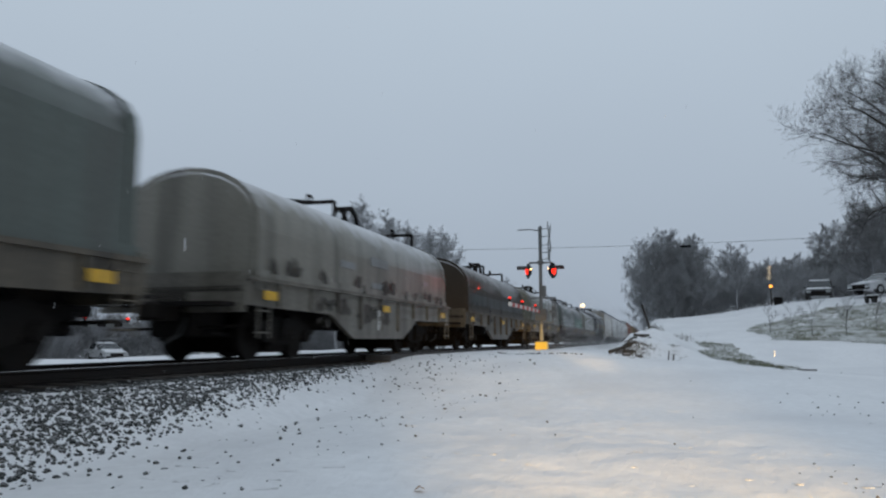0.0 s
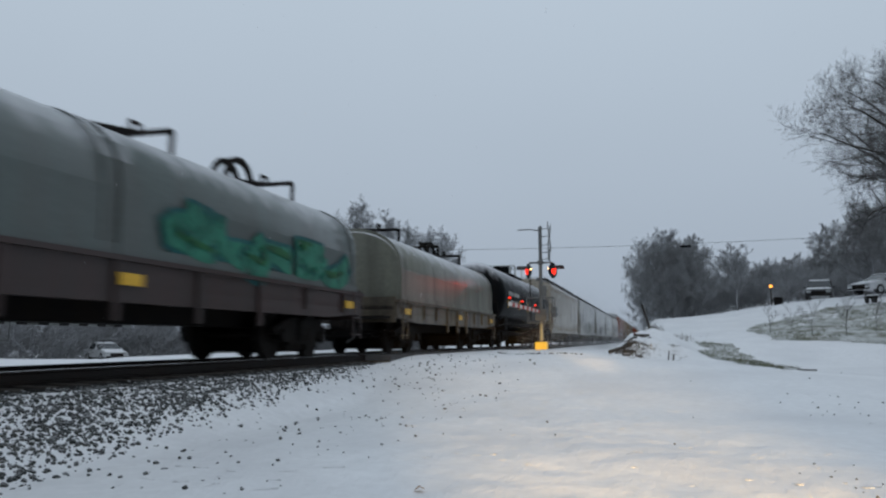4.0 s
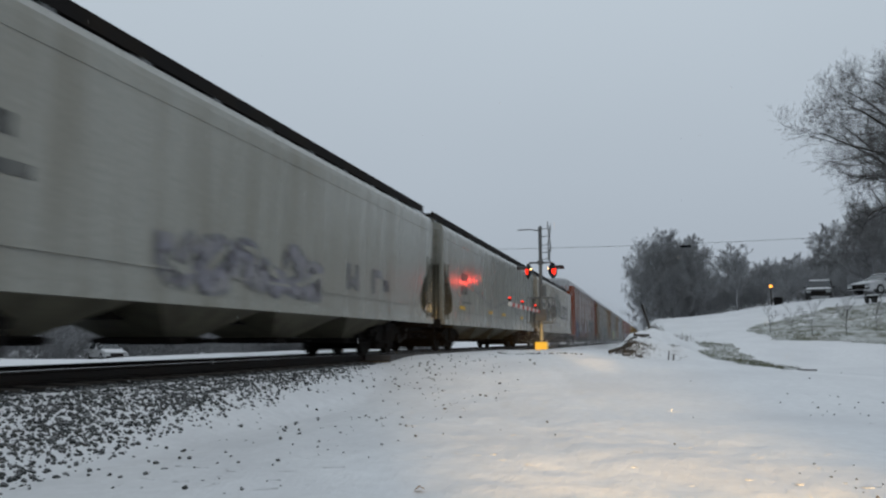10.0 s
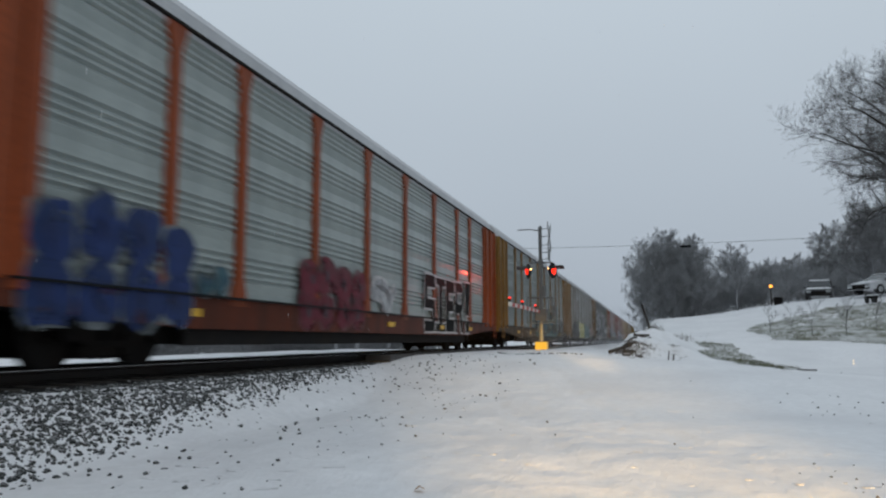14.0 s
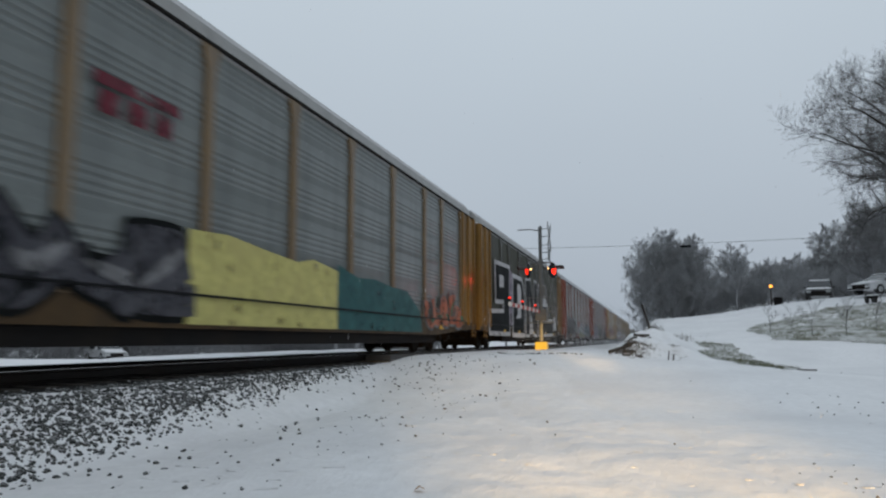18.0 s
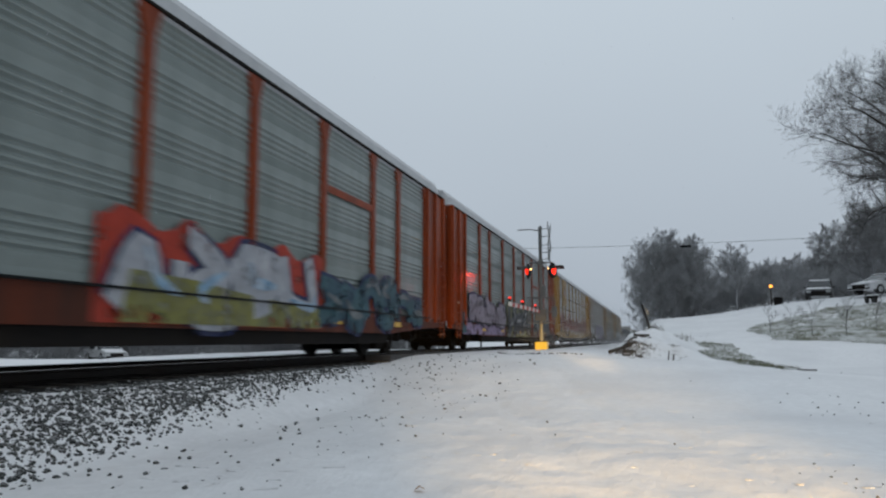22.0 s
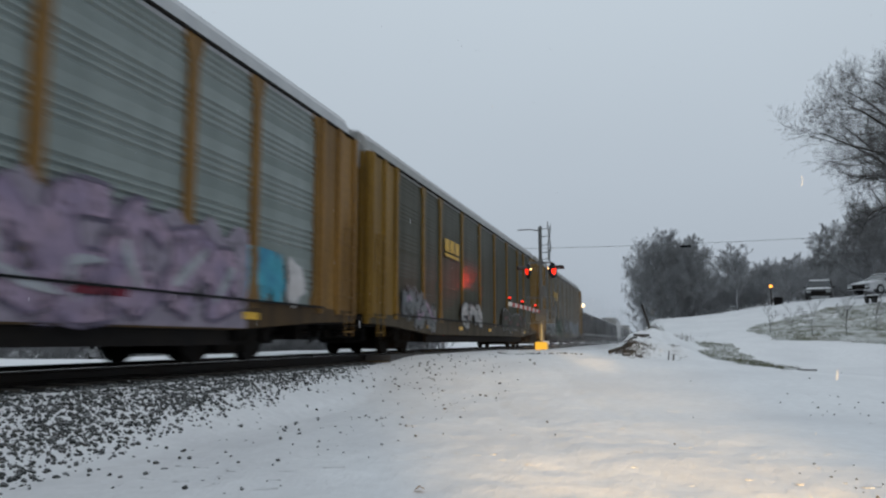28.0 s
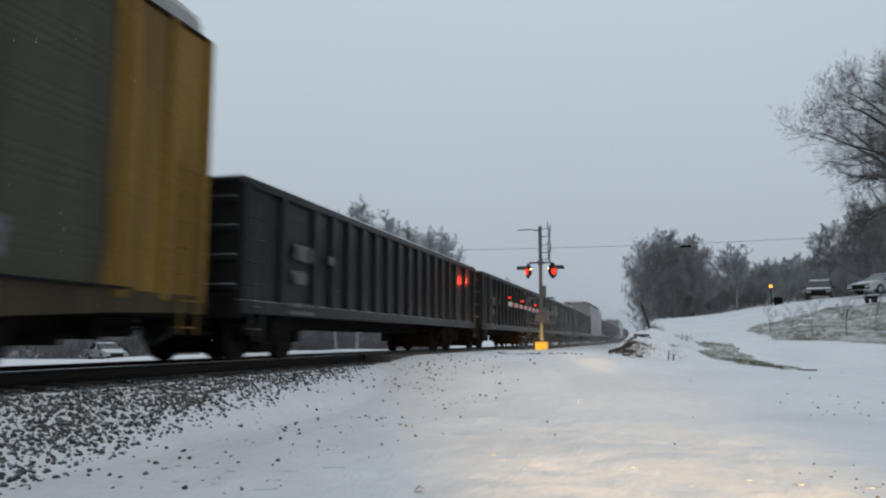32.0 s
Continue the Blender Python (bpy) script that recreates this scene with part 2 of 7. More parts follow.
# ---- ground ----
def ground_z(x, y):
    """Height of the snow."""
    d = abs(x - TRACK_X)
    z = -0.74
    # road that climbs to the crossing
    road = smooth(11.5, 21.0, y) * (1 - smooth(33.0, 38.0, y))
    top = -0.045 - 0.52 * smooth(-3.0, 7.0, x)
    z += (top - z) * road if x > TRACK_X else (-0.05 - z) * road
    # ballast shoulder
    bed = -0.22 - 0.52 * smooth(1.7, 3.6, d)
    if y < 40:
        z = max(z, bed - 0.02) if d > 1.7 else (bed if road < 0.9 else -0.16)
    else:
        z = bed if d < 3.6 else z
    if x < TRACK_X:
        z -= 0.56 * smooth(4.5, 15.0, d)
    # hill with a driveway
    hill = 1.55 * smooth(30.0, 40.0, y + 0.10 * x) + 1.75 * smooth(38.0, 60.0, y) + 2.0 * smooth(62, 120, y)
    z += hill * smooth(-2.4, 0.6, x + 0.25 * noise.noise(Vector((y * 0.6, 4.0, 0)))) * (0.80 + 0.20 * smooth(2, 14, x))
    z += 0.065 * min(24.0, max(0.0, x)) * smooth(36.0, 52.0, y)
    # ploughed snow heaped beside the bank
    if -3 < x < 4 and 18 < y < 40:
        lump = noise.noise(Vector((x * 1.1, y * 0.8, 9)))
        left = x + 0.30 * noise.noise(Vector((y * 0.9, 2.0, 5)))
        heap = smooth(20.6, 26.5, y + 0.8 * lump) * smooth(-1.55, -0.55, left) * (1 - smooth(0.2, 2.3, x)) * (1 - smooth(31, 36, y))
        z += heap * (0.46 + 0.16 * smooth(26, 32, y) + 0.22 * lump + 0.14 * noise.noise(Vector((x * 2.6, y * 2.2, 4))))
        z -= 0.16 * heap * math.exp(-((x - 0.62 + 0.03 * (y - 24)) / 0.17) ** 2)
        z += 0.55 * math.exp(-((x + 0.2) / 1.1) ** 2 - ((y - 35.0) / 2.2) ** 2) * (1 + 0.5 * lump)
    if d > 3.0:
        z += 0.035 * noise.noise(Vector((x * 0.5, y * 0.5, 0))) + 0.018 * noise.noise(Vector((x * 1.9, y * 1.4, 3)))
        z += 0.016 * noise.noise(Vector((x * 4.2 + y * 0.8, y * 3.0, 7))) * smooth(0.0, 3.0, x + 7)
        rut = 0.5 * noise.noise(Vector((y * 0.25, 1.0, 1.0)))
        for c in (-0.35, 1.25):
            z -= 0.022 * math.exp(-((x - c + 0.30 * (y - 6) + rut * 0.6) / 0.16) ** 2) * (1 - smooth(16, 22, y))
        z += 0.25 * noise.noise(Vector((x * 0.12, y * 0.12, 5))) * smooth(28, 40, y) * smooth(-1, 5, x)
    return z


def spaced(inner0, inner1, step, grow, lo, hi):
    a = list(np.arange(inner0, inner1, step))
    s, v = step, inner1
    while v < hi:
        a.append(v)
        s *= grow
        v += s
    a.append(hi)
    s, v = step, inner0
    out = []
    while v > lo:
        s *= grow
        v -= s
        out.append(max(v, lo))
    return sorted(set(round(float(q), 4) for q in a + out))


def build_ground():
    xs = spaced(-7.5, 5.5, 0.085, 1.08, -1500, 1500)
    ys = spaced(3.5, 24.0, 0.10, 1.05, -60, 2500)
    v = [(x, y, ground_z(x, y)) for y in ys for x in xs]
    n = len(xs)
    f = [(j * n + i, j * n + i + 1, (j + 1) * n + i + 1, (j + 1) * n + i) for j in range(len(ys) - 1) for i in range(n - 1)]
    s = Shape().add(v, f, True)
    ob = new("ground", s.mesh("ground", SNOW))
    tagged(ob, "snow-covered ground with a road and a hill", "ground", kind="structure")


build_ground()


# ---- track ----
def build_track():
    rails = thing("railway_track", "railway track of steel rails on snowy timber sleepers", "railway track", kind="structure")
    for side in (-1, 1):
        x = TRACK_X + side * 0.755
        s = Shape().along_y([(x - 0.07, -0.17), (x + 0.07, -0.17), (x + 0.07, -0.155), (x + 0.012, -0.13), (x + 0.012, -0.045), (x + 0.036, -0.03),
                             (x + 0.036, -0.004), (x - 0.036, -0.004), (x - 0.036, -0.03), (x - 0.012, -0.045), (x - 0.012, -0.13), (x - 0.07, -0.155)], -40, 420)
        part("rail", s, RAIL, rails)
        part("rail_head", Shape().box(x - 0.03, x + 0.03, -40, 420, -0.004, 0.0), POLISHED, rails, "polished running surface")
    tie = lambda: Shape().box(-1.3, 1.3, -0.115, 0.115, -0.36, -0.175, 0.012)
    for k in range(0, 150):
        y = -8 + k * 0.52
        if 18.5 < y < 31.5:
            continue
        part("sleeper", shared("sleeper", tie, TIMBER), None, rails, at=pose(TRACK_X, y, 0))
    # crossing panels between and beside the rails
    for x0, x1 in ((-0.66, 0.66), (0.84, 1.55), (-1.55, -0.84)):
        for k in range(5):
            y = 19.0 + k * 2.45
            part("crossing_panel", Shape().box(TRACK_X + x0, TRACK_X + x1, y, y + 2.42, -0.17, -0.02, 0.01), ASPHALT, rails, "snow-dusted asphalt panel")


build_track()


def build_bed():
    """Bare dark ballast that the trains keep clear of snow."""
    rnd = random.Random(6)
    for y0, y1 in ((-40.0, 18.4), (31.6, 300.0)):
        xs = [TRACK_X - 1.75 + 0.12 * k for k in range(29)]
        ys = list(np.arange(y0, min(y1, 60.0), 0.14)) + ([] if y1 < 61 else list(np.arange(60.0, y1, 4.0)))
        n = len(xs)
        v = [(x, y, -0.195 - 0.5 * smooth(1.35, 1.75, abs(x - TRACK_X)) * 0.16 + rnd.uniform(-0.02, 0.02)) for y in ys for x in xs]
        f = [(j * n + i, j * n + i + 1, (j + 1) * n + i + 1, (j + 1) * n + i) for j in range(len(ys) - 1) for i in range(n - 1)]
        tagged(new("ballast_bed", Shape().add(v, f).mesh("ballast_bed", BED)), "bare dark ballast bed under the rails", "ballast", kind="structure")


BED = material("oily_ballast", (0.019, 0.018, 0.0175), 0.9, vary=0.5, scale=2, fine=14, bump=0.8, dirt=(0.014, 0.013, 0.012), dirt_amount=0.8, spec=0.15)
build_bed()


# ---- the train ----
# Cars are built round their middle, y to the rear, x towards the road, rail tops at z = 0.
def flat(pts, x, shape=None):
    """A flat painted patch of (y, z) corners at depth x."""
    s = shape or Shape()
    n = len(pts)
    return s.add([(x, y, z) for y, z in pts], [tuple(range(n))])


def blob(y, z, ry, rz, rnd, n=18, rough=0.14, power=2.6):
    out = []
    ph = rnd.random() * 6
    for i in range(n):
        a = 2 * math.pi * i / n
        k = 1 + rough * math.sin(3 * a + ph) + rough * 0.6 * math.sin(5 * a + 2 * ph)
        c, s = math.cos(a), math.sin(a)
        r = (abs(c) ** power + abs(s) ** power) ** (-1 / power)
        out.append((y + ry * r * c * k, z + rz * r * s * k))
    return out


def stroke(a, b, w):
    (y0, z0), (y1, z1) = a, b
    d = math.hypot(y1 - y0, z1 - z0) or 1
    ny, nz = -(z1 - z0) / d * w / 2, (y1 - y0) / d * w / 2
    return [(y0 - ny, z0 - nz), (y1 - ny, z1 - nz), (y1 + ny, z1 + nz), (y0 + ny, z0 + nz)]


def grown(pts, d):
    """A closed outline of (y, z), anticlockwise, moved outwards by d."""
    out, n = [], len(pts)
    for k in range(n):
        (ay, az), (by, bz), (cy, cz) = pts[k - 1], pts[k], pts[(k + 1) % n]
        u, w = Vector((by - ay, bz - az)).normalized(), Vector((cy - by, cz - bz)).normalized()
        n1, n2 = Vector((u.y, -u.x)), Vector((w.y, -w.x))
        m = n1 + n2
        m = m / max(0.35, 1 + n1.dot(n2))
        out.append((by + m.x * d, bz + m.y * d))
    return out


BLOCKS = {
    "9": ([(0, 0), (1, 0), (1, 1), (0.05, 1), (0, 0.36), (0.62, 0.36), (0.62, 0.22), (0, 0.22)], [(0.34, 0.56), (0.64, 0.56), (0.64, 0.82), (0.34, 0.82)]),
    "D": ([(0, 0), (0.72, 0), (1, 0.2), (1, 0.8), (0.72, 1), (0, 1)], [(0.34, 0.2), (0.62, 0.2), (0.68, 0.3), (0.68, 0.7), (0.62, 0.8), (0.34, 0.8)]),
    "N": ([(0, 0), (0.3, 0), (0.3, 0.52), (0.66, 0), (1, 0), (1, 1), (0.7, 1), (0.7, 0.48), (0.34, 1), (0, 1)], None),
    "E": ([(0, 0), (1, 0), (1, 0.24), (0.34, 0.24), (0.34, 0.40), (0.86, 0.40), (0.86, 0.62), (0.34, 0.62), (0.34, 0.77), (1, 0.77), (1, 1), (0, 1)], None),
    "I": ([(0, 0), (1, 0), (1, 0.14), (0.68, 0.14), (0.68, 0.86), (1, 0.86), (1, 1), (0, 1), (0, 0.86), (0.32, 0.86), (0.32, 0.14), (0, 0.14)], None),
    "R": ([(0, 0), (0.24, 0), (0.24, 0.4), (0.5, 0.4), (0.74, 0), (1, 0), (0.78, 0.42), (1, 0.55), (1, 0.88), (0.86, 1), (0, 1)], [(0.25, 0.58), (0.76, 0.58), (0.76, 0.82), (0.25, 0.82)]),
    "L": ([(0, 0), (1, 0), (1, 0.2), (0.24, 0.2), (0.24, 1), (0, 1)], None),
    "O": ([(0, 0), (1, 0), (1, 1), (0, 1)], [(0.24, 0.2), (0.76, 0.2), (0.76, 0.8), (0.24, 0.8)]),
    "P": ([(0, 0), (0.24, 0), (0.24, 0.36), (1, 0.36), (1, 1), (0, 1)], [(0.24, 0.54), (0.76, 0.54), (0.76, 0.82), (0.24, 0.82)]),
    "S": ([(0, 0), (1, 0), (1, 0.58), (0.25, 0.58), (0.25, 0.80), (1, 0.80), (1, 1), (0, 1), (0, 0.41), (0.75, 0.41), (0.75, 0.19), (0, 0.19)], None),
    "!": ([(0.3, 0.34), (0.7, 0.34), (0.95, 1), (0.15, 1)], None),
    ".": ([(0.25, 0), (0.75, 0), (0.75, 0.22), (0.25, 0.22)], None),
    "'": ([(0.1, 0.62), (0.5, 0.62), (0.7, 1), (0.2, 1)], None),
}


def block_letters(parent, text, y0, y1, z0, z1, fill, ground, outline=None, x=1.606, gap=0.14, edge=0.10, label=""):
    """Square hand-painted capitals, each a part of its own; ground fills the holes in the letters."""
    rnd = random.Random(len(text) + ord(text[0]))
    w = (y1 - y0) / len(text)
    for k, ch in enumerate(text):
        outer, hole = BLOCKS[ch]
        a, b = y0 + k * w + gap * w / 2, w * (1 - gap)
        jig = lambda pts: [(a + b * u + rnd.uniform(-0.012, 0.012) * b, z0 + (z1 - z0) * v + rnd.uniform(-0.012, 0.012) * (z1 - z0)) for u, v in pts]
        shape = jig(outer)
        if outline:
            part("letter_outline", flat(grown(shape, edge), x - 0.003), outline, parent)
        l = part("painted_letter", flat(shape, x + 0.004), fill, parent, label)
        if hole:
            h = jig(hole)
            part("letter_counter", flat(h, x + 0.008), outline or ground, l)
            if outline:
                part("letter_counter", flat(grown(h, -edge * 0.8), x + 0.012), ground, l)


def outlined(parent, pts, holes, fill, outline, edge, x=1.606, label=""):
    """One hand-painted figure of (y, z) corners, with holes that show the outline's paint."""
    part("letter_outline", flat(grown(pts, edge), x - 0.003), outline, parent)
    l = part("painted_letter", flat(pts, x + 0.004), fill, parent, label)
    for h in holes:
        part("letter_counter", flat(h, x + 0.008), outline, l)


def bubbles(parent, y0, y1, z0, z1, n, rows, fill, outline, inner, seed, x=1.606, core=0.16, label=""):
    """Swollen upright letters, each of stacked lobes with a pale rim and a dark slit."""
    rnd = random.Random(seed)
    w, h = (y1 - y0) / n, (z1 - z0) / rows
    for i in range(n):
        rise = 0.12 * h * math.sin(2.1 * i + seed)
        for r in range(rows):
            y, z = y0 + w * (i + 0.5) + rnd.uniform(-0.06, 0.06) * w, z0 + h * (r + 0.5) + (rise if r else 0)
            ry, rz, dx = w * rnd.uniform(0.44, 0.54), h * rnd.uniform(0.50, 0.60), 0.0012 * (i + n * r)
            part("letter_rim", flat(blob(y, z, ry * 1.08, rz * 1.07, rnd, 20, 0.09, 2.4), x + dx), outline, parent)
            l = part("painted_letter", flat(blob(y, z, ry * 0.98, rz * 0.96, rnd, 20, 0.09, 2.4), x + 0.016 + dx), fill, parent, label)
            if rnd.random() < 0.75:
                part("letter_counter", flat(blob(y + rnd.uniform(-0.1, 0.1) * w, z, ry * core, rz * rnd.uniform(0.25, 0.45), rnd, 14, 0.08, 2.1), x + 0.034 + dx), inner, l)


SKELETONS = (((0.9, 0.85), (0.45, 1.0), (0.1, 0.75), (0.5, 0.5), (0.9, 0.25), (0.5, 0.0), (0.08, 0.15)), ((0.1, 1.0), (0.05, 0.4), (0.3, 0.02), (0.75, 0.08), (0.92, 0.45), (0.9, 1.0)),
             ((0.92, 0.8), (0.5, 1.0), (0.1, 0.75), (0.06, 0.3), (0.45, 0.0), (0.92, 0.12)), ((0.08, 0.0), (0.1, 0.7), (0.4, 1.0), (0.85, 0.8), (0.9, 0.0)),
             ((0.05, 0.0), (0.12, 0.95), (0.45, 0.5), (0.85, 0.05), (0.92, 1.0)), ((0.1, 0.95), (0.85, 0.9), (0.5, 0.5), (0.1, 0.1), (0.95, 0.05)),
             ((0.12, 0.0), (0.1, 0.95), (0.7, 0.98), (0.85, 0.72), (0.3, 0.52), (0.9, 0.0)), ((0.85, 0.95), (0.15, 0.9), (0.2, 0.5), (0.75, 0.5), (0.2, 0.45), (0.15, 0.06), (0.9, 0.05)))


def ribbon(pts, width, x, step=0.0007):
    """One bent painted band through (y, z) points, in one connected piece; width(t) along it."""
    fine = []
    ext = [pts[0]] + list(pts) + [pts[-1]]
    for a, b, c, d in zip(ext, ext[1:], ext[2:], ext[3:]):
        for k in range(4):
            t = k / 4
            fine.append(tuple(0.5 * (2 * b[i] + (c[i] - a[i]) * t + (2 * a[i] - 5 * b[i] + 4 * c[i] - d[i]) * t * t + (3 * b[i] - a[i] - 3 * c[i] + d[i]) * t ** 3) for i in (0, 1)))
    fine.append(pts[-1])
    v, n = [], len(fine)
    for k, (y, z) in enumerate(fine):
        p, q = fine[max(0, k - 1)], fine[min(n - 1, k + 1)]
        dy, dz = q[0] - p[0], q[1] - p[1]
        L = math.hypot(dy, dz) or 1
        w = width(k / (n - 1)) / 2
        v += [(x + step * k, y - dz / L * w, z + dy / L * w), (x + step * k, y + dz / L * w, z - dy / L * w)]
    return Shape().add(v, [(2 * k, 2 * k + 1, 2 * k + 3, 2 * k + 2) for k in range(n - 1)])


def graffiti(parent, y0, y1, z0, z1, n, fill, outline, accent, seed, x=1.605, cloud=None, label=""):
    """A spray-painted piece of swollen, bent bands that nobody can read."""
    rnd = random.Random(seed)
    w, h = (y1 - y0) / n, z1 - z0
    if cloud:
        top = [(y0 - 0.3 * w + (y1 - y0 + 0.6 * w) * k / (8 * n), z0 + h * (0.93 + 0.08 * math.sin(k * 0.9 + seed) + 0.025 * rnd.uniform(-1, 1))) for k in range(8 * n + 1)]
        v = [(x - 0.004, y, z) for y, z in top] + [(x - 0.004, y, z0 - 0.02 * h) for y, _ in top]
        m = len(top)
        part("spray_cloud", Shape().add(v, [(m + k, m + k + 1, k + 1, k) for k in range(m - 1)]), cloud, parent, "ragged painted background")
    for i in range(n):
        sk = rnd.choice(SKELETONS)
        if rnd.random() < 0.5:
            sk = tuple((1 - u, 1 - q) for u, q in sk)
        lean, tall, wide = rnd.uniform(-0.3, 0.3), rnd.uniform(0.72, 1.0), rnd.uniform(1.0, 1.35)
        base = z0 + h * rnd.uniform(0.0, 0.08)
        fat = min(w * 0.50, h * 0.42) * rnd.uniform(0.85, 1.2)
        mar = fat * 0.45
        pts = [(y0 + w * (i + 0.5) + (w * wide - mar) * (u - 0.5) + rnd.uniform(-0.13, 0.13) * w + lean * w * (q - 0.5), base + mar + (h * tall - 2 * mar) * q + rnd.uniform(-0.09, 0.09) * h) for u, q in sk]
        swell = rnd.uniform(0.5, 5)
        body = lambda t: fat * (0.85 + 0.28 * math.sin(swell + 5 * t)) * (0.75 + 0.5 * math.sin(math.pi * t))
        edge = 0.05 + 0.06 * fat
        ox = x + 0.003 * (i % 3)
        part("graffiti_outline", ribbon(pts, lambda t: body(t) + 2 * edge, ox), outline, parent)
        part("graffiti_letter", ribbon(pts, body, ox + 0.022), fill, parent, label)
        cut = pts[1:4] if rnd.random() < 0.6 else pts[-4:-1]
        part("graffiti_highlight", ribbon([(y + 0.12 * fat, z + 0.16 * fat) for y, z in cut], lambda t: fat * (0.10 + 0.22 * math.sin(math.pi * t)), ox + 0.046), accent, parent)


def scribble(parent, y0, y1, z0, z1, n, mat, seed, thick=0.10, x=1.612, label=""):
    """A quick tag of thin bent lines, one letter after another."""
    rnd = random.Random(seed)
    w, h = (y1 - y0) / n, z1 - z0
    for i in range(n):
        sk = rnd.choice(SKELETONS)
        lean, tall = rnd.uniform(0.0, 0.35), rnd.uniform(0.7, 1.0)
        pts = [(y0 + w * (i + 0.5) + w * 0.85 * (u - 0.5) + lean * w * (q - 0.5) + rnd.uniform(-0.08, 0.08) * w, z0 + h * tall * q + rnd.uniform(-0.06, 0.06) * h) for u, q in sk]
        part("tag_line", ribbon(pts, lambda t: thick * (0.7 + 0.5 * math.sin(math.pi * t)), x + 0.004 * (i % 3)), mat, parent, label)


def spray(name, rgb, second=None, worn=0.75):
    """Spray paint, faded and blotched towards a second colour."""
    m = material("spray_" + name, tuple(c * 0.82 for c in rgb), 0.5, vary=0.25, scale=1.9, fine=5, bump=0.03,
                 dirt=second or tuple(c * 0.45 + 0.02 for c in rgb), dirt_amount=0.9, spec=0.15)
    if worn:
        # thin and worn coverage that lets the steel show through
        n, l = m.node_tree.nodes, m.node_tree.links
        t = n.new("ShaderNodeTexCoord")
        z = n.new("ShaderNodeTexNoise")
        z.inputs["Scale"].default_value, z.inputs["Detail"].default_value, z.inputs["Roughness"].default_value = 2.4, 7, 0.65
        l.new(t.outputs["Object"], z.inputs["Vector"])
        r = n.new("ShaderNodeMapRange")
        r.inputs["From Min"].default_value, r.inputs["From Max"].default_value = 0.40 - 0.14 * (1 - worn), 0.52 - 0.12 * (1 - worn)
        l.new(z.outputs["Fac"], r.inputs["Value"])
        l.new(r.outputs["Result"], n["Principled BSDF"].inputs["Alpha"])
    return m


S_NAVY = spray("navy", (0.015, 0.025, 0.085))
S_MAROON, S_BLACK = spray("maroon", (0.13, 0.012, 0.026)), spray("black", (0.005, 0.006, 0.006), (0.009, 0.010, 0.010), 0)
S_WHITE, S_SILVER = spray("white", (0.55, 0.54, 0.55), (0.40, 0.38, 0.38), 0.15), spray("silver", (0.40, 0.41, 0.42), (0.20, 0.21, 0.22))
S_BLACK.node_tree.nodes["Principled BSDF"].inputs["Specular IOR Level"].default_value = 0.03
S_TAN, S_TEAL = spray("tan", (0.15, 0.11, 0.042), (0.04, 0.05, 0.045)), spray("teal", (0.022, 0.105, 0.105), (0.015, 0.06, 0.065), 0.1)
S_CREAM, S_RED = spray("cream_yellow", (0.50, 0.46, 0.16), (0.38, 0.34, 0.13), 0.1), spray("red", (0.23, 0.04, 0.045), (0.10, 0.03, 0.04), 1.0)
S_GREEN, S_PINK = spray("green", (0.02, 0.11, 0.04), (0.01, 0.04, 0.02)), spray("pink", (0.31, 0.235, 0.31), (0.17, 0.14, 0.22))
S_SKY = spray("sky_blue", (0.18, 0.33, 0.48), (0.40, 0.42, 0.45))
S_LIME, S_MINT = spray("lime", (0.185, 0.18, 0.055), (0.13, 0.13, 0.08)), spray("mint", (0.035, 0.18, 0.12), (0.02, 0.09, 0.065))
S_GREY, S_ROSE = spray("grey", (0.13, 0.13, 0.135), (0.22, 0.22, 0.23)), spray("orange_red", (0.42, 0.12, 0.06), (0.25, 0.14, 0.11))
S_AQUA, S_VIOLET = spray("aqua", (0.06, 0.32, 0.42), (0.03, 0.12, 0.22)), spray("violet_grey", (0.28, 0.22, 0.36))


def wheel():
    return Shape().rod((-0.065, 0, 0), (-0.03, 0, 0), 0.485, 22).rod((-0.03, 0, 0), (0.065, 0, 0), 0.455, 22).rod((0.065, 0, 0), (0.10, 0, 0), 0.15, 12)


def axle():
    return Shape().rod((-0.95, 0, 0), (0.95, 0, 0), 0.08, 8)


def side_frame():
    """Cast side frame of a two-axle truck, at x = 0."""
    top = [(-1.18, 0.50), (-1.18, 0.62), (-0.95, 0.70), (-0.55, 0.82), (0.55, 0.82), (0.95, 0.70), (1.18, 0.62), (1.18, 0.50), (0.80, 0.46), (0.48, 0.28),
           (-0.48, 0.28), (-0.80, 0.46)]
    s = Shape().along_x(top, -0.07, 0.07)
    for y in (-0.20, 0.0, 0.20):
        s.rod((0.10, y, 0.36), (0.10, y, 0.62), 0.075, 8)
    for y in (-0.89, 0.89):
        s.rod((0.02, y, 0.46), (0.15, y, 0.46), 0.13, 12)
    return s


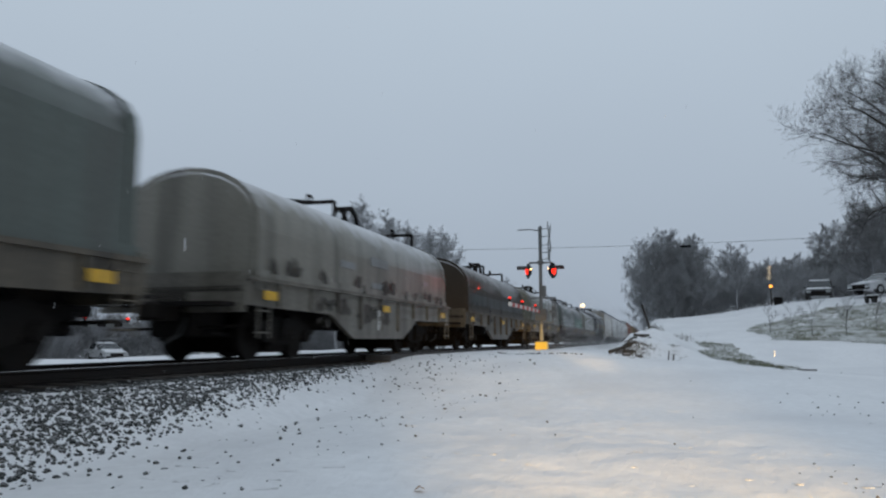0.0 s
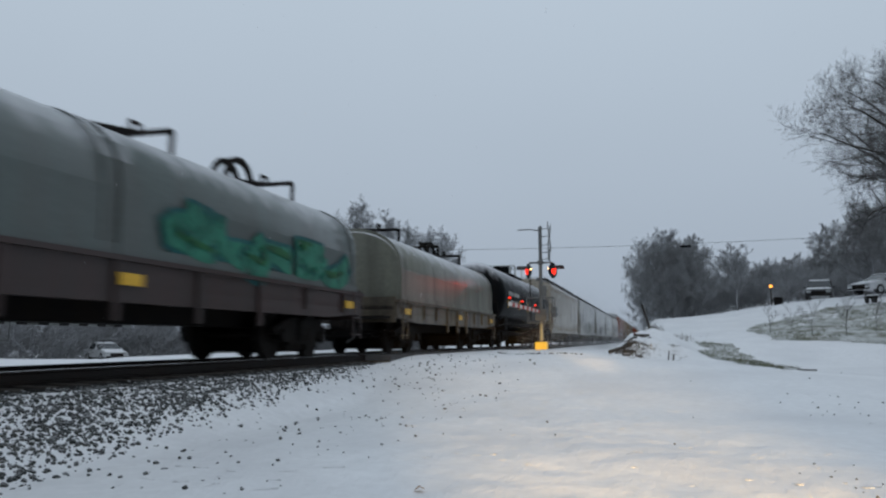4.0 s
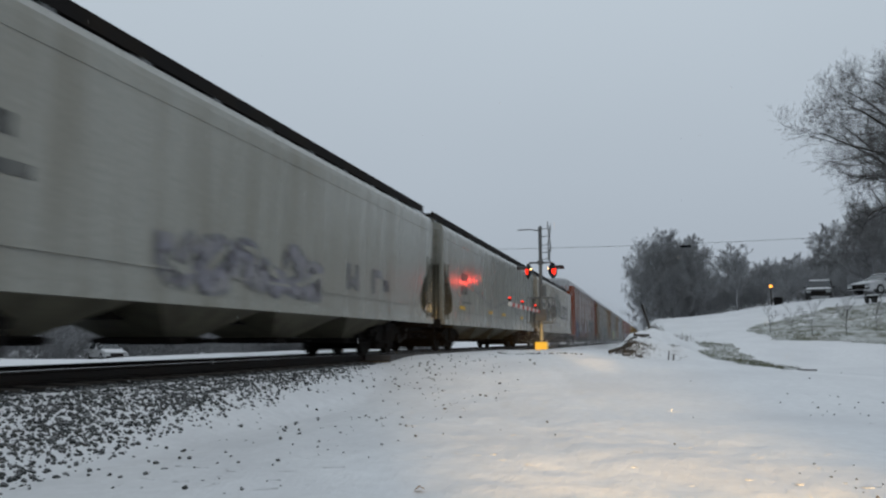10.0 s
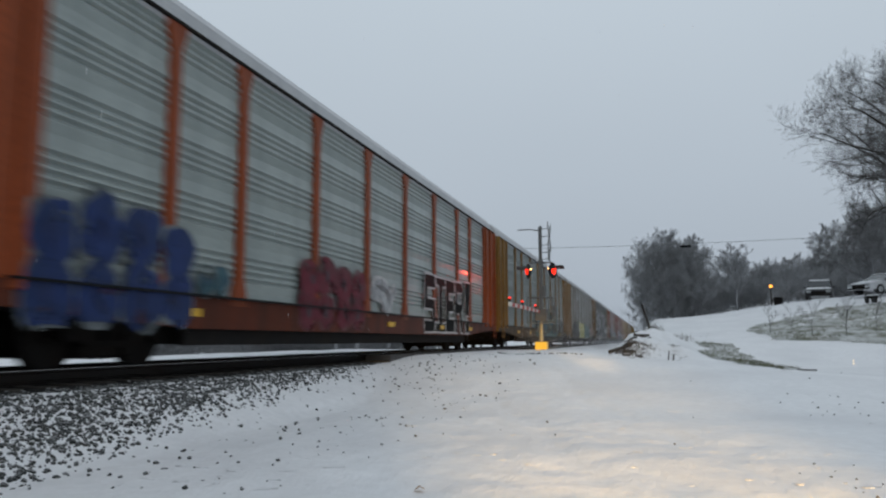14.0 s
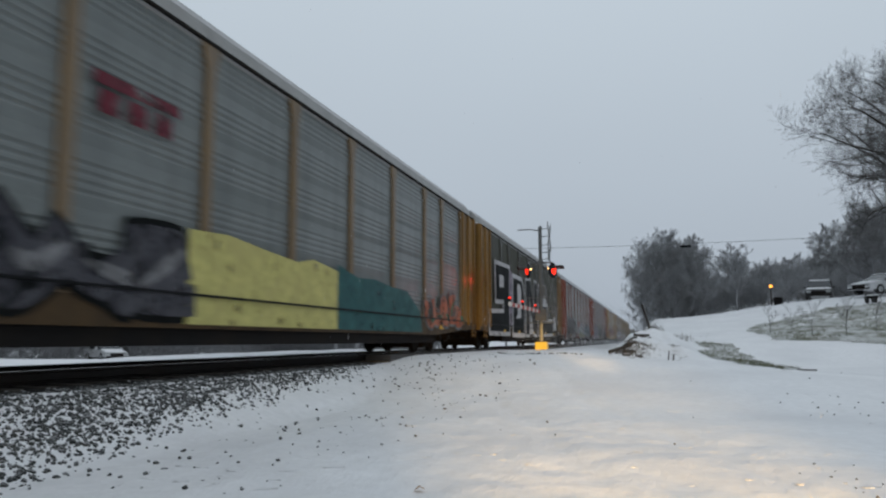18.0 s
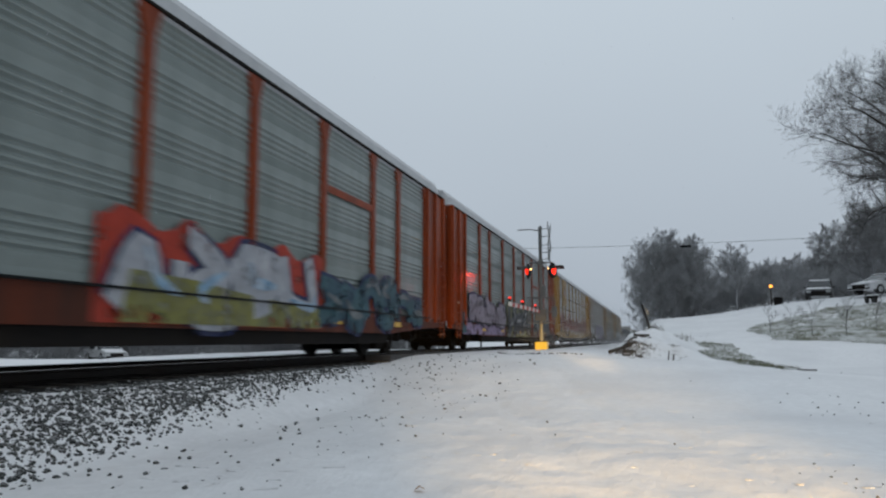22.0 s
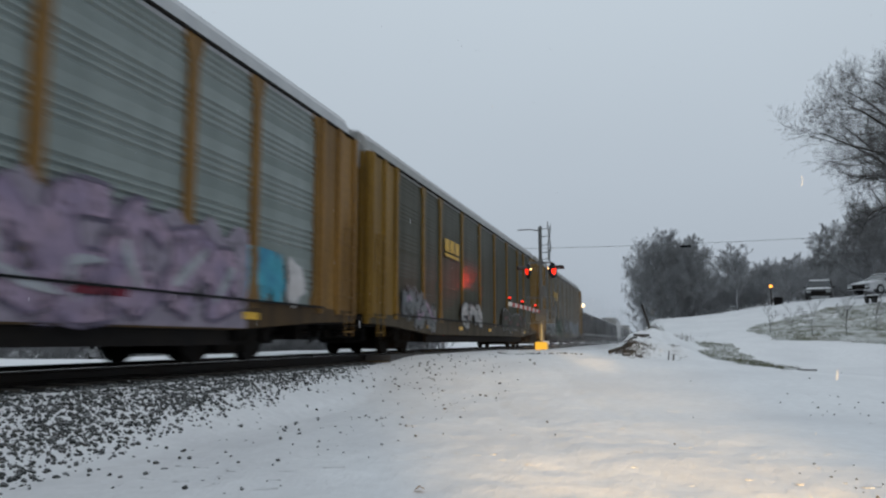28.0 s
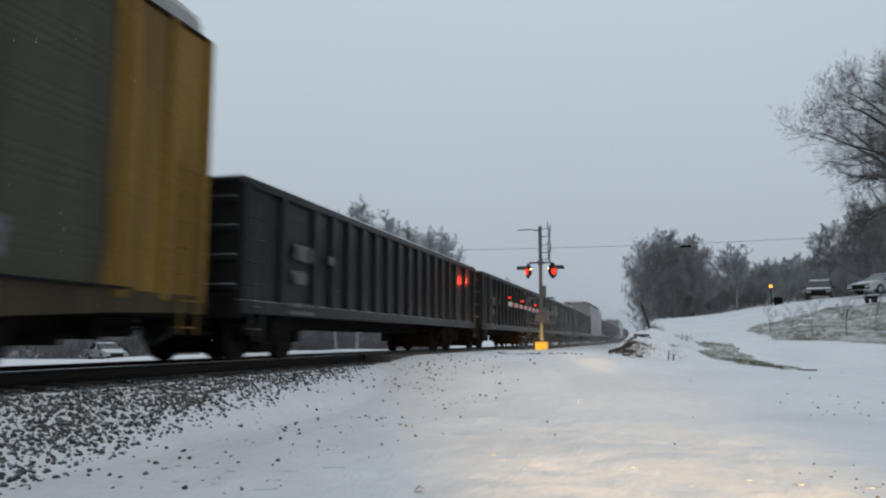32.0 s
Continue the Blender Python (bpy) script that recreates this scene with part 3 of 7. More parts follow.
def add_trucks(car, half):
    for y in (-half, half):
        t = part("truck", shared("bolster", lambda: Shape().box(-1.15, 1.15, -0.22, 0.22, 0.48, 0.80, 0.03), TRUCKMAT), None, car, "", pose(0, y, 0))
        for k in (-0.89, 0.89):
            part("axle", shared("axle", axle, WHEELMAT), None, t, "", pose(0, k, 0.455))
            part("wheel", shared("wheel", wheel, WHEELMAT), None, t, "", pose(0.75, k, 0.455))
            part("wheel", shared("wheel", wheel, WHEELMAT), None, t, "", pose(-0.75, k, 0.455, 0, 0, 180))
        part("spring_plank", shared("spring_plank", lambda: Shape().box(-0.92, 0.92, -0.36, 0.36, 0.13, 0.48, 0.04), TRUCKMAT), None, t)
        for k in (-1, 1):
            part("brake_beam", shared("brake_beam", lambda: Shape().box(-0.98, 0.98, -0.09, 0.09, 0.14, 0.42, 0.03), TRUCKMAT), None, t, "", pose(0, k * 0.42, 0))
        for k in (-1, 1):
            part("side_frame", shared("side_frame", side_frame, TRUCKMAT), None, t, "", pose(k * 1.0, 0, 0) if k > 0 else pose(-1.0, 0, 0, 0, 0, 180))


def add_couplers(car, half, z=0.86):
    for s in (-1, 1):
        c = Shape().box(-0.1, 0.1, s * (half - 0.5), s * (half + 0.45), z - 0.12, z + 0.1, 0.02)
        c.box(-0.17, 0.17, s * (half + 0.40), s * (half + 0.68), z - 0.16, z + 0.16, 0.05)
        part("coupler", c, TRUCKMAT, car)
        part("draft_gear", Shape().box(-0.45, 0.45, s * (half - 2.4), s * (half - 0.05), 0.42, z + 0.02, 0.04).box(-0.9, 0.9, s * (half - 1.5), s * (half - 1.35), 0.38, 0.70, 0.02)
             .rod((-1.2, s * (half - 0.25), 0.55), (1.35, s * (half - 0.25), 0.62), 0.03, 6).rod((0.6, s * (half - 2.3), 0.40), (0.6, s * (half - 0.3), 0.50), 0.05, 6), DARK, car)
        part("brake_hose", Shape().path([(0.35, s * half, 0.75), (0.38, s * (half + 0.25), 0.45), (0.25, s * (half + 0.5), 0.30)], 0.03), RUBBER, car)


def ladder(car, y, z0, z1, x, mat, wide=0.42, facing="x", step=0.38):
    s = Shape()
    n = int((z1 - z0) / step)
    for k in range(n + 1):
        z = z0 + k * step
        if facing == "x":
            s.path([(x - 0.06, y - wide / 2, z), (x, y - wide / 2, z), (x, y + wide / 2, z), (x - 0.06, y + wide / 2, z)], 0.014, 5)
        else:
            s.path([(x - wide / 2, y, z), (x + wide / 2, y, z)], 0.014, 5)
    for q in (-wide / 2, wide / 2):
        a, b = ((x, y + q, z0 - 0.1), (x, y + q, z1)) if facing == "x" else ((x + q, y, z0 - 0.1), (x + q, y, z1))
        s.rod(a, b, 0.018, 5)
    part("ladder", s, mat, car)


def bars(parent, y, z, rows, mat, x, name="stencil"):
    """Plain bars in place of stencilled data: rows of (dy, dz, length, height)."""
    for dy, dz, L, h in rows:
        part(name, Shape().box(x - 0.006, x, y + dy, y + dy + L, z + dz, z + dz + h), mat, parent)


# -- autorack --
BAYS = (2.05, 2.55, 1.95, 2.95, 2.95, 2.95, 2.95, 2.95, 1.95, 2.55, 2.05)
AUTO_HALF = sum(BAYS) / 2
EAVE = 5.03


def siding(width, deep=1.0):
    """A steel screen with bands of horizontal corrugation."""
    s = Shape()
    prof = []
    z = 1.02
    k = 0
    while z < EAVE - 0.80:
        # a flat, faintly dished band and four grooves
        prof += [(0.030, z), (0.020, z + 0.08), (0.010, z + 0.15), (0.020, z + 0.22), (0.030, z + 0.29)]
        for g in range(4):
            b = z + 0.31 + g * 0.118
            prof += [(0.030, b), (-0.002, b + 0.026), (-0.004, b + 0.044), (0.040, b + 0.080)]
        z += 0.79
    prof += [(0.030, z), (0.030, EAVE)]
    prof = [(0.030 + (x - 0.030) * deep, zz) for x, zz in prof]
    n = len(prof)
    v = [(x, y, zz) for y in (0.0, width) for x, zz in prof]
    s.add(v, [(i, n + i, n + i + 1, i + 1) for i in range(n - 1)])
    s.box(-0.06, -0.03, 0, width, 1.02, EAVE)
    return s


def roof_profile(half=1.56, low=EAVE, high=5.76, n=12):
    pts = [(half, low - 0.10), (half + 0.03, low), (half, low + 0.06)]
    for i in range(n + 1):
        a = math.pi * i / n
        c = math.cos(a)
        pts.append((1.48 * math.copysign(abs(c) ** 0.62, c), low + 0.08 + (high - low - 0.08) * math.sin(a) ** 0.72))
    pts += [(-half, low + 0.06), (-half - 0.03, low), (-half, low - 0.10)]
    return pts


def side_post():
    """A post that widens to gussets at its foot and head."""
    return Shape().along_x([(-0.27, 0.92), (0.27, 0.92), (0.12, 1.40), (0.12, EAVE - 0.45), (0.27, EAVE), (-0.27, EAVE), (-0.12, EAVE - 0.45), (-0.12, 1.40)], 1.50, 1.60)


def autorack(label, ends, posts, screen, roof, sill, deep=1.0):
    car = thing("autorack_car", label, "train car", group="cars of the freight train")
    h = AUTO_HALF
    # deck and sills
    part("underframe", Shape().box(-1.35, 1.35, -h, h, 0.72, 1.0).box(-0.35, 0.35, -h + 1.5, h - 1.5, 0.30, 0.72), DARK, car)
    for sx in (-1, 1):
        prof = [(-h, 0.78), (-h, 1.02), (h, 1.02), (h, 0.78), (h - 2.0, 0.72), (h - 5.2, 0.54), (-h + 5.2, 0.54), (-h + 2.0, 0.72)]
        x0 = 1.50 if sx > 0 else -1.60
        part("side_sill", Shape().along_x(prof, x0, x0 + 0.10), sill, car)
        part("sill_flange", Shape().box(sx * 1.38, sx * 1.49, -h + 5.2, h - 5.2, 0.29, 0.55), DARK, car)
        part("sill_rail", Shape().box(sx * 1.50, sx * 1.672, -h + 1.8, h - 1.8, 1.02, 1.055), BLACK, car)
    # screens and posts
    y = -h
    for k, wdt in enumerate(BAYS):
        if 0 < k < len(BAYS) - 1:
            part("side_screen", shared("screen%.2f" % wdt, lambda: siding(wdt, deep), screen), None, car, "", pose(1.515, y, 0))
        if k > 0:
            part("side_post", shared("side_post", side_post, posts), None, car, "", pose(0, y, 0))
        y += wdt
    part("far_side", Shape().box(-1.58, -1.52, -h, h, 1.0, EAVE), screen, car)
    # roof with ribs
    part("roof", Shape().along_y(roof_profile(), -h + 0.45, h - 0.45), roof, car, "snow-dusted curved galvanised roof")
    for s in (-1, 1):
        a = roof_profile()
        ring = lambda yy, k, lift: [(x * k, yy, EAVE - 0.1 + (z - EAVE + 0.1) * lift) for x, z in a]
        part("roof_end", Shape().loft([ring(s * (h - 0.45), 1.0, 1.0), ring(s * (h - 0.12), 0.985, 0.93), ring(s * (h - 0.02), 0.95, 0.55)][::s]), roof, car)
    for s in (-1, 1):
        part("roof_end_plate", Shape().box(-1.0, 1.30, s * (h - 0.02), s * (h + 0.04), EAVE - 0.42, EAVE + 0.52, 0.03), roof, car, "pale end plate under the roof")
    # thin eave rail coloured black to draw the shadow line under the roof
    part("eave_shade_rail", Shape().box(1.52, 1.63, -h + 0.1, h - 0.1, EAVE - 0.045, EAVE + 0.01, 0.008), DARK, car)
    # enclosed ends with ribbed doors
    for s in (-1, 1):
        ep = Shape().box(1.46, 1.59, s * h, s * (h - 2.02), 0.95, EAVE, 0.02)
        part("end_panel", ep, ends, car)
        for k in (0.05, 0.95, 1.85):
            part("end_rib", Shape().box(1.56, 1.66, s * (h - k), s * (h - k - 0.15), 0.9, EAVE, 0.03), ends, car)
        part("end_panel", Shape().box(-1.59, -1.46, s * h, s * (h - 2.02), 0.95, EAVE), ends, car)
        for d in (-1, 1):
            door = Shape().box(0.01 * d, 1.46 * d, s * (h - 0.02), s * (h - 0.10), 1.0, EAVE)
            for r in range(5):
                x = d * (0.12 + r * 0.30)
                door.box(x, x + d * 0.10, s * (h + 0.05), s * (h - 0.03), 1.0, EAVE - 0.02, 0.02)
            part("end_door", door, ends, car)
        part("corner_post", Shape().box(1.44, 1.60, s * (h + 0.03), s * (h - 0.14), 0.76, EAVE, 0.02), ends, car)
        part("end_platform", Shape().box(-1.4, 1.4, s * h, s * (h + 0.30), 0.86, 0.96), DARK, car)
    ladder(car, -h + 0.55, 0.55, 3.0, 1.70, ends)
    ladder(car, h - 0.55, 0.55, 3.0, 1.70, ends)
    for yy in (-9.0, -5.0, 0.0, 5.0, 9.0):
        part("reflector", Shape().box(1.60, 1.612, yy, yy + 0.5, 0.72, 0.84), YELLOW, car, "yellow reflector strip")
    add_trucks(car, 9.75)
    add_couplers(car, h)
    return car


# -- covered hopper --
HOP_HALF = 9.9


def hopper_car(label, side, sheet):
    car = thing("hopper_car", label, "train car", group="cars of the freight train")
    h = HOP_HALF
    # side sheets with bell-shaped end openings
    right = [(h - 0.10, 1.02), (h - 0.10, 1.20), (h - 0.95, 1.20), (h - 1.24, 1.32), (h - 1.34, 1.58), (h - 1.26, 1.86), (h - 0.92, 2.22), (h - 0.52, 2.55), (h - 0.27, 2.80), (h - 0.12, 2.92), (h - 0.05, 3.95)]
    left = [(-y, z) for y, z in reversed(right)]
    for s in (1, -1):
        part("side_sheet", Shape().along_x(right + left, s * 1.53, s * 1.58), side, car)
        top = [(s * 1.58, 3.93), (s * 1.565, 4.06), (s * 1.50, 4.18), (s * 1.38, 4.26), (s * 1.34, 4.22), (s * 1.46, 4.14), (s * 1.52, 4.04), (s * 1.53, 3.93)]
        part("eave", Shape().along_y(top, -h + 0.05, h - 0.05), side, car)
        part("side_flange", Shape().box(s * 1.575, s * 1.615, -h + 1.7, h - 1.7, 1.36, 1.40), side, car)
        part("side_sill", Shape().along_x([(-h + 0.1, 0.88), (-h + 0.1, 1.04), (h - 0.1, 1.04), (h - 0.1, 0.88)], s * 1.50, s * 1.62), side, car)
        part("roof_seam", Shape().box(s * 1.575, s * 1.592, -h + 0.1, h - 0.1, 3.72, 3.745), side, car)
    part("roof", Shape().along_y([(1.40, 4.24), (0.9, 4.36), (-0.9, 4.36), (-1.40, 4.24), (-1.40, 4.18), (1.40, 4.18)], -h + 0.05, h - 0.05), side, car)
    # slope sheets, end posts, end walls
    for s in (-1, 1):
        a = [(s * (h - 0.35), 3.2), (s * (h - 0.30), 3.26), (s * (h - 3.2), 1.05), (s * (h - 3.25), 1.0)]
        part("slope_sheet", Shape().along_x(a, -1.5, 1.5), sheet, car, "dark grimy slope sheet")
        part("end_wall", Shape().box(-1.50, 1.50, s * (h - 0.14), s * (h - 0.08), 3.05, 4.22), side, car)
        part("centre_gusset", Shape().along_x([(s * (h - 1.56), 1.0), (s * (h - 0.30), 1.0), (s * (h - 0.30), 2.9), (s * (h - 1.56), 2.3)], -0.04, 0.04), sheet, car)
        part("end_sheet", Shape().box(-0.15, 1.30, s * (h - 0.72), s * (h - 0.67), 1.0, 3.1), P_ENDSHEET, car, "dull olive lower end sheet")
        part("end_beam", Shape().box(-1.43, 1.43, s * (h - 0.20), s * (h - 0.10), 2.86, 3.05, 0.02).box(-1.43, 1.43, s * (h - 0.16), s * (h - 0.06), 4.0, 4.2, 0.02), side, car)
        part("bay_wall", Shape().box(-1.50, 1.50, s * (h - 1.62), s * (h - 1.56), 1.0, 3.3), sheet, car)
        for x in (-1.5, 1.5):
            part("end_post", Shape().box(x - 0.07, x + 0.07, s * (h - 0.20), s * (h - 0.06), 0.9, 4.1, 0.02), side, car)
        part("end_sill", Shape().box(-1.5, 1.5, s * (h - 0.28), s * h, 0.78, 1.05), DARK, car)
        if s > 0:
            part("air_reservoir", Shape().rod((0.25, h - 0.88, 1.72), (1.34, h - 0.88, 1.72), 0.22, 14), GREYPAINT, car, "pale air brake reservoir")
            part("brake_valve", Shape().box(0.7, 1.3, h - 1.15, h - 0.75, 1.2, 1.42, 0.04), DARK, car)
        ladder(car, s * (h - 0.02), 1.1, 4.0, 1.1, sheet, 0.5, "y")
        ladder(car, s * (h - 0.45), 1.15, 2.9, 1.60, sheet, 0.4)
        rail = Shape().path([(0.9, s * (h - 0.15), 4.25), (0.9, s * (h + 0.02), 4.62), (-0.9, s * (h + 0.02), 4.62), (-0.9, s * (h - 0.15), 4.25)], 0.025)
        part("roof_handrail", rail, GALV, car)
    # bottom hoppers
    for k in range(4):
        y = -5.4 + k * 3.6
        s = Shape()
        for z0, z1, w0, w1, xw0, xw1 in ((0.42, 1.0, 0.45, 1.72, 0.6, 1.35),):
            s.loft([[(-xw0, y - w0, z0), (xw0, y - w0, z0), (xw0, y + w0, z0), (-xw0, y + w0, z0)],
                    [(-xw1, y - w1, z1), (xw1, y - w1, z1), (xw1, y + w1, z1), (-xw1, y + w1, z1)]])
        part("discharge_bay", s, sheet, car)
        part("discharge_gate", Shape().box(-0.7, 0.7, y - 0.5, y + 0.5, 0.30, 0.42, 0.02).rod((-1.2, y, 0.36), (1.2, y, 0.36), 0.04), DARK, car)
    part("centre_sill", Shape().box(-0.3, 0.3, -h, h, 0.68, 0.95), DARK, car)
    # roof walkway and hatches
    for s in (-1, 1):
        part("roof_walkway", Shape().box(s * 0.62, s * 1.22, -h - 0.05, h + 0.05, 4.50, 4.56), DARK, car, "dark steel roof walkway")
        part("walkway_edge", Shape().box(s * 1.20, s * 1.23, -h - 0.05, h + 0.05, 4.40, 4.62), DARK, car)
        for k in range(11):
            part("walkway_bracket", shared("walkway_bracket%d" % s, lambda: Shape().box(s * 0.95, s * 1.22, 0, 0.08, 4.24, 4.50), GALV), None, car, "", pose(0, -h + 0.4 + k * 1.87, 0))
    for k in range(10):
        y = -8.6 + k * 1.91
        part("hatch", Shape().box(-0.5, 0.5, y - 0.85, y + 0.85, 4.36, 4.60, 0.04), side, car)
    add_trucks(car, 7.0)
    add_couplers(car, h)
    return car


# -- coil car --
def hood_profile(w=1.47, low=1.46, wall=2.35, top=3.50, n=12):
    pts = [(w, low), (w, wall)]
    for i in range(1, n):
        a = math.pi * i / n
        pts.append((w * math.cos(a), wall + (top - wall) * math.sin(a) ** 0.85))
    return pts + [(-w, wall), (-w, low)]


def coil_car(label, hood, side, length, belly=True, hood_half=None, split=False, frames=(-0.62, 0.1, 0.62), loop=True, wall=2.35, crown=3.50):
    car = thing("coil_car", label, "train car", group="cars of the freight train")
    h = length / 2
    hh = hood_half or h - 0.35
    if belly:
        prof = [(-h, 0.98), (-h, 1.46), (h, 1.46), (h, 0.98), (h - 1.2, 0.95), (h - 3.6, 0.92), (h - 4.9, 0.40), (-h + 4.9, 0.40), (-h + 3.6, 0.92), (-h + 1.2, 0.95)]
    else:
        prof = [(-h, 0.98), (-h, 1.42), (h, 1.42), (h, 0.98), (h - 2, 0.86), (-h + 2, 0.86)]
    for s in (1, -1):
        part("side_beam", Shape().along_x(prof, s * 1.40, s * 1.50), side, car)
        part("side_flange", Shape().box(s * 1.40, s * 1.58, -h, h, 1.40, 1.47), side, car)
        for k in range(9):
            y = -h + 1.2 + k * (2 * h - 2.4) / 8
            part("stiffener", Shape().box(s * 1.50, s * 1.56, y - 0.05, y + 0.05, 0.98 if abs(y) > h - 4 else 0.62, 1.40), side, car)
    part("centre_sill", Shape().box(-0.35, 0.35, -h, h, 0.62, 1.2), DARK, car)
    part("floor", Shape().box(-1.4, 1.4, -h, h, 1.2, 1.3), DARK, car)
    for s in (-1, 1):
        part("end_platform", Shape().box(-1.45, 1.45, s * (h - 0.1), s * h, 0.85, 1.55).box(-1.45, 1.45, s * (h - 1.2), s * h, 1.25, 1.32), side, car)
        part("end_step", Shape().box(-1.3, 1.3, s * h, s * (h + 0.45), 0.95, 1.02).box(-0.25, 0.25, s * h, s * (h + 0.5), 0.7, 0.95), DARK, car)
        ladder(car, s * (h - 0.5), 0.5, 1.5, 1.58, side)
    halves = ((-hh, -0.02), (0.02, hh)) if split else ((-hh, hh),)
    for y0, y1 in halves:
        a = hood_profile(wall=wall, top=crown)
        big = [(x * 1.015, 1.46 + (z - 1.46) * 1.012) for x, z in a]
        rings = [[(x * 0.965, y0, 1.46 + (z - 1.46) * 0.95) for x, z in a], [(x, y0 + 0.12, z) for x, z in a], [(x, y1 - 0.12, z) for x, z in a],
                 [(x * 0.965, y1, 1.46 + (z - 1.46) * 0.95) for x, z in a]]
        b = Shape()
        n = len(a)
        b.loft(rings, True, False)
        b.s = [len(f) == 4 and i % n not in (0, n - 1) for i, f in enumerate(b.f)]
        cover = part("hood", b, hood, car, "rounded steel coil hood")
        for y in (y0 + 0.05, y1 - 0.25):
            part("hood_band", Shape().loft([[(x, y, z) for x, z in big], [(x, y + 0.18, z) for x, z in big]]), hood, cover)
        part("hood_skirt", Shape().box(1.47, 1.52, y0, y1, 1.46, 1.62).box(-1.52, -1.47, y0, y1, 1.46, 1.62), hood, cover)
        part("hood_gap", Shape().box(1.482, 1.545, y0, y1, 1.445, 1.475), DARK, cover, "dark gap under the hood")
        # lifting frames on top
        span = (y1 - y0) / 2
        mid_y = (y0 + y1) / 2
        for k in frames:
            y = mid_y + k * span
            f = Shape().path([(0.62, y, 3.15), (0.62, y, 3.80), (-0.62, y, 3.80), (-0.62, y, 3.15)], 0.05, 6)
            f.path([(0.0, y, 3.80), (0.0, y - 2.0, 3.52)], 0.055, 6).path([(0.0, y, 3.8), (0, y, 3.95), (0, y - 0.25, 3.95), (0.0, y - 0.25, 3.8)], 0.035, 6)
            part("lifting_frame", f, DARK, cover)
        if loop:
            arch = [(0.0, mid_y + 0.5 * math.cos(math.pi * i / 8) + 0.8, 3.42 + 0.52 * math.sin(math.pi * i / 8)) for i in range(9)]
            part("lifting_loop", Shape().path(arch, 0.07, 6).path([(0.3, y, z) for _, y, z in arch], 0.07, 6).path([arch[4], (0.3, *arch[4][1:])], 0.06), DARK, cover)
    part("snow_cap", Shape().loft([[(x * 0.55, y, z + 0.012) for x, z in hood_profile(wall=wall, top=crown) if z > crown - 0.3] for y in (-hh + 0.2, hh - 0.2)], caps=False, closed=False), SNOW, car, "dusting of snow")
    for yy in (-h + 0.5, h - 1.2, 0.0):
        part("reflector", Shape().box(1.58, 1.592, yy, yy + 0.45, 1.08, 1.24), YELLOW, car, "yellow reflector strip")
    add_trucks(car, h - 2.3)
    add_couplers(car, h)
    return car


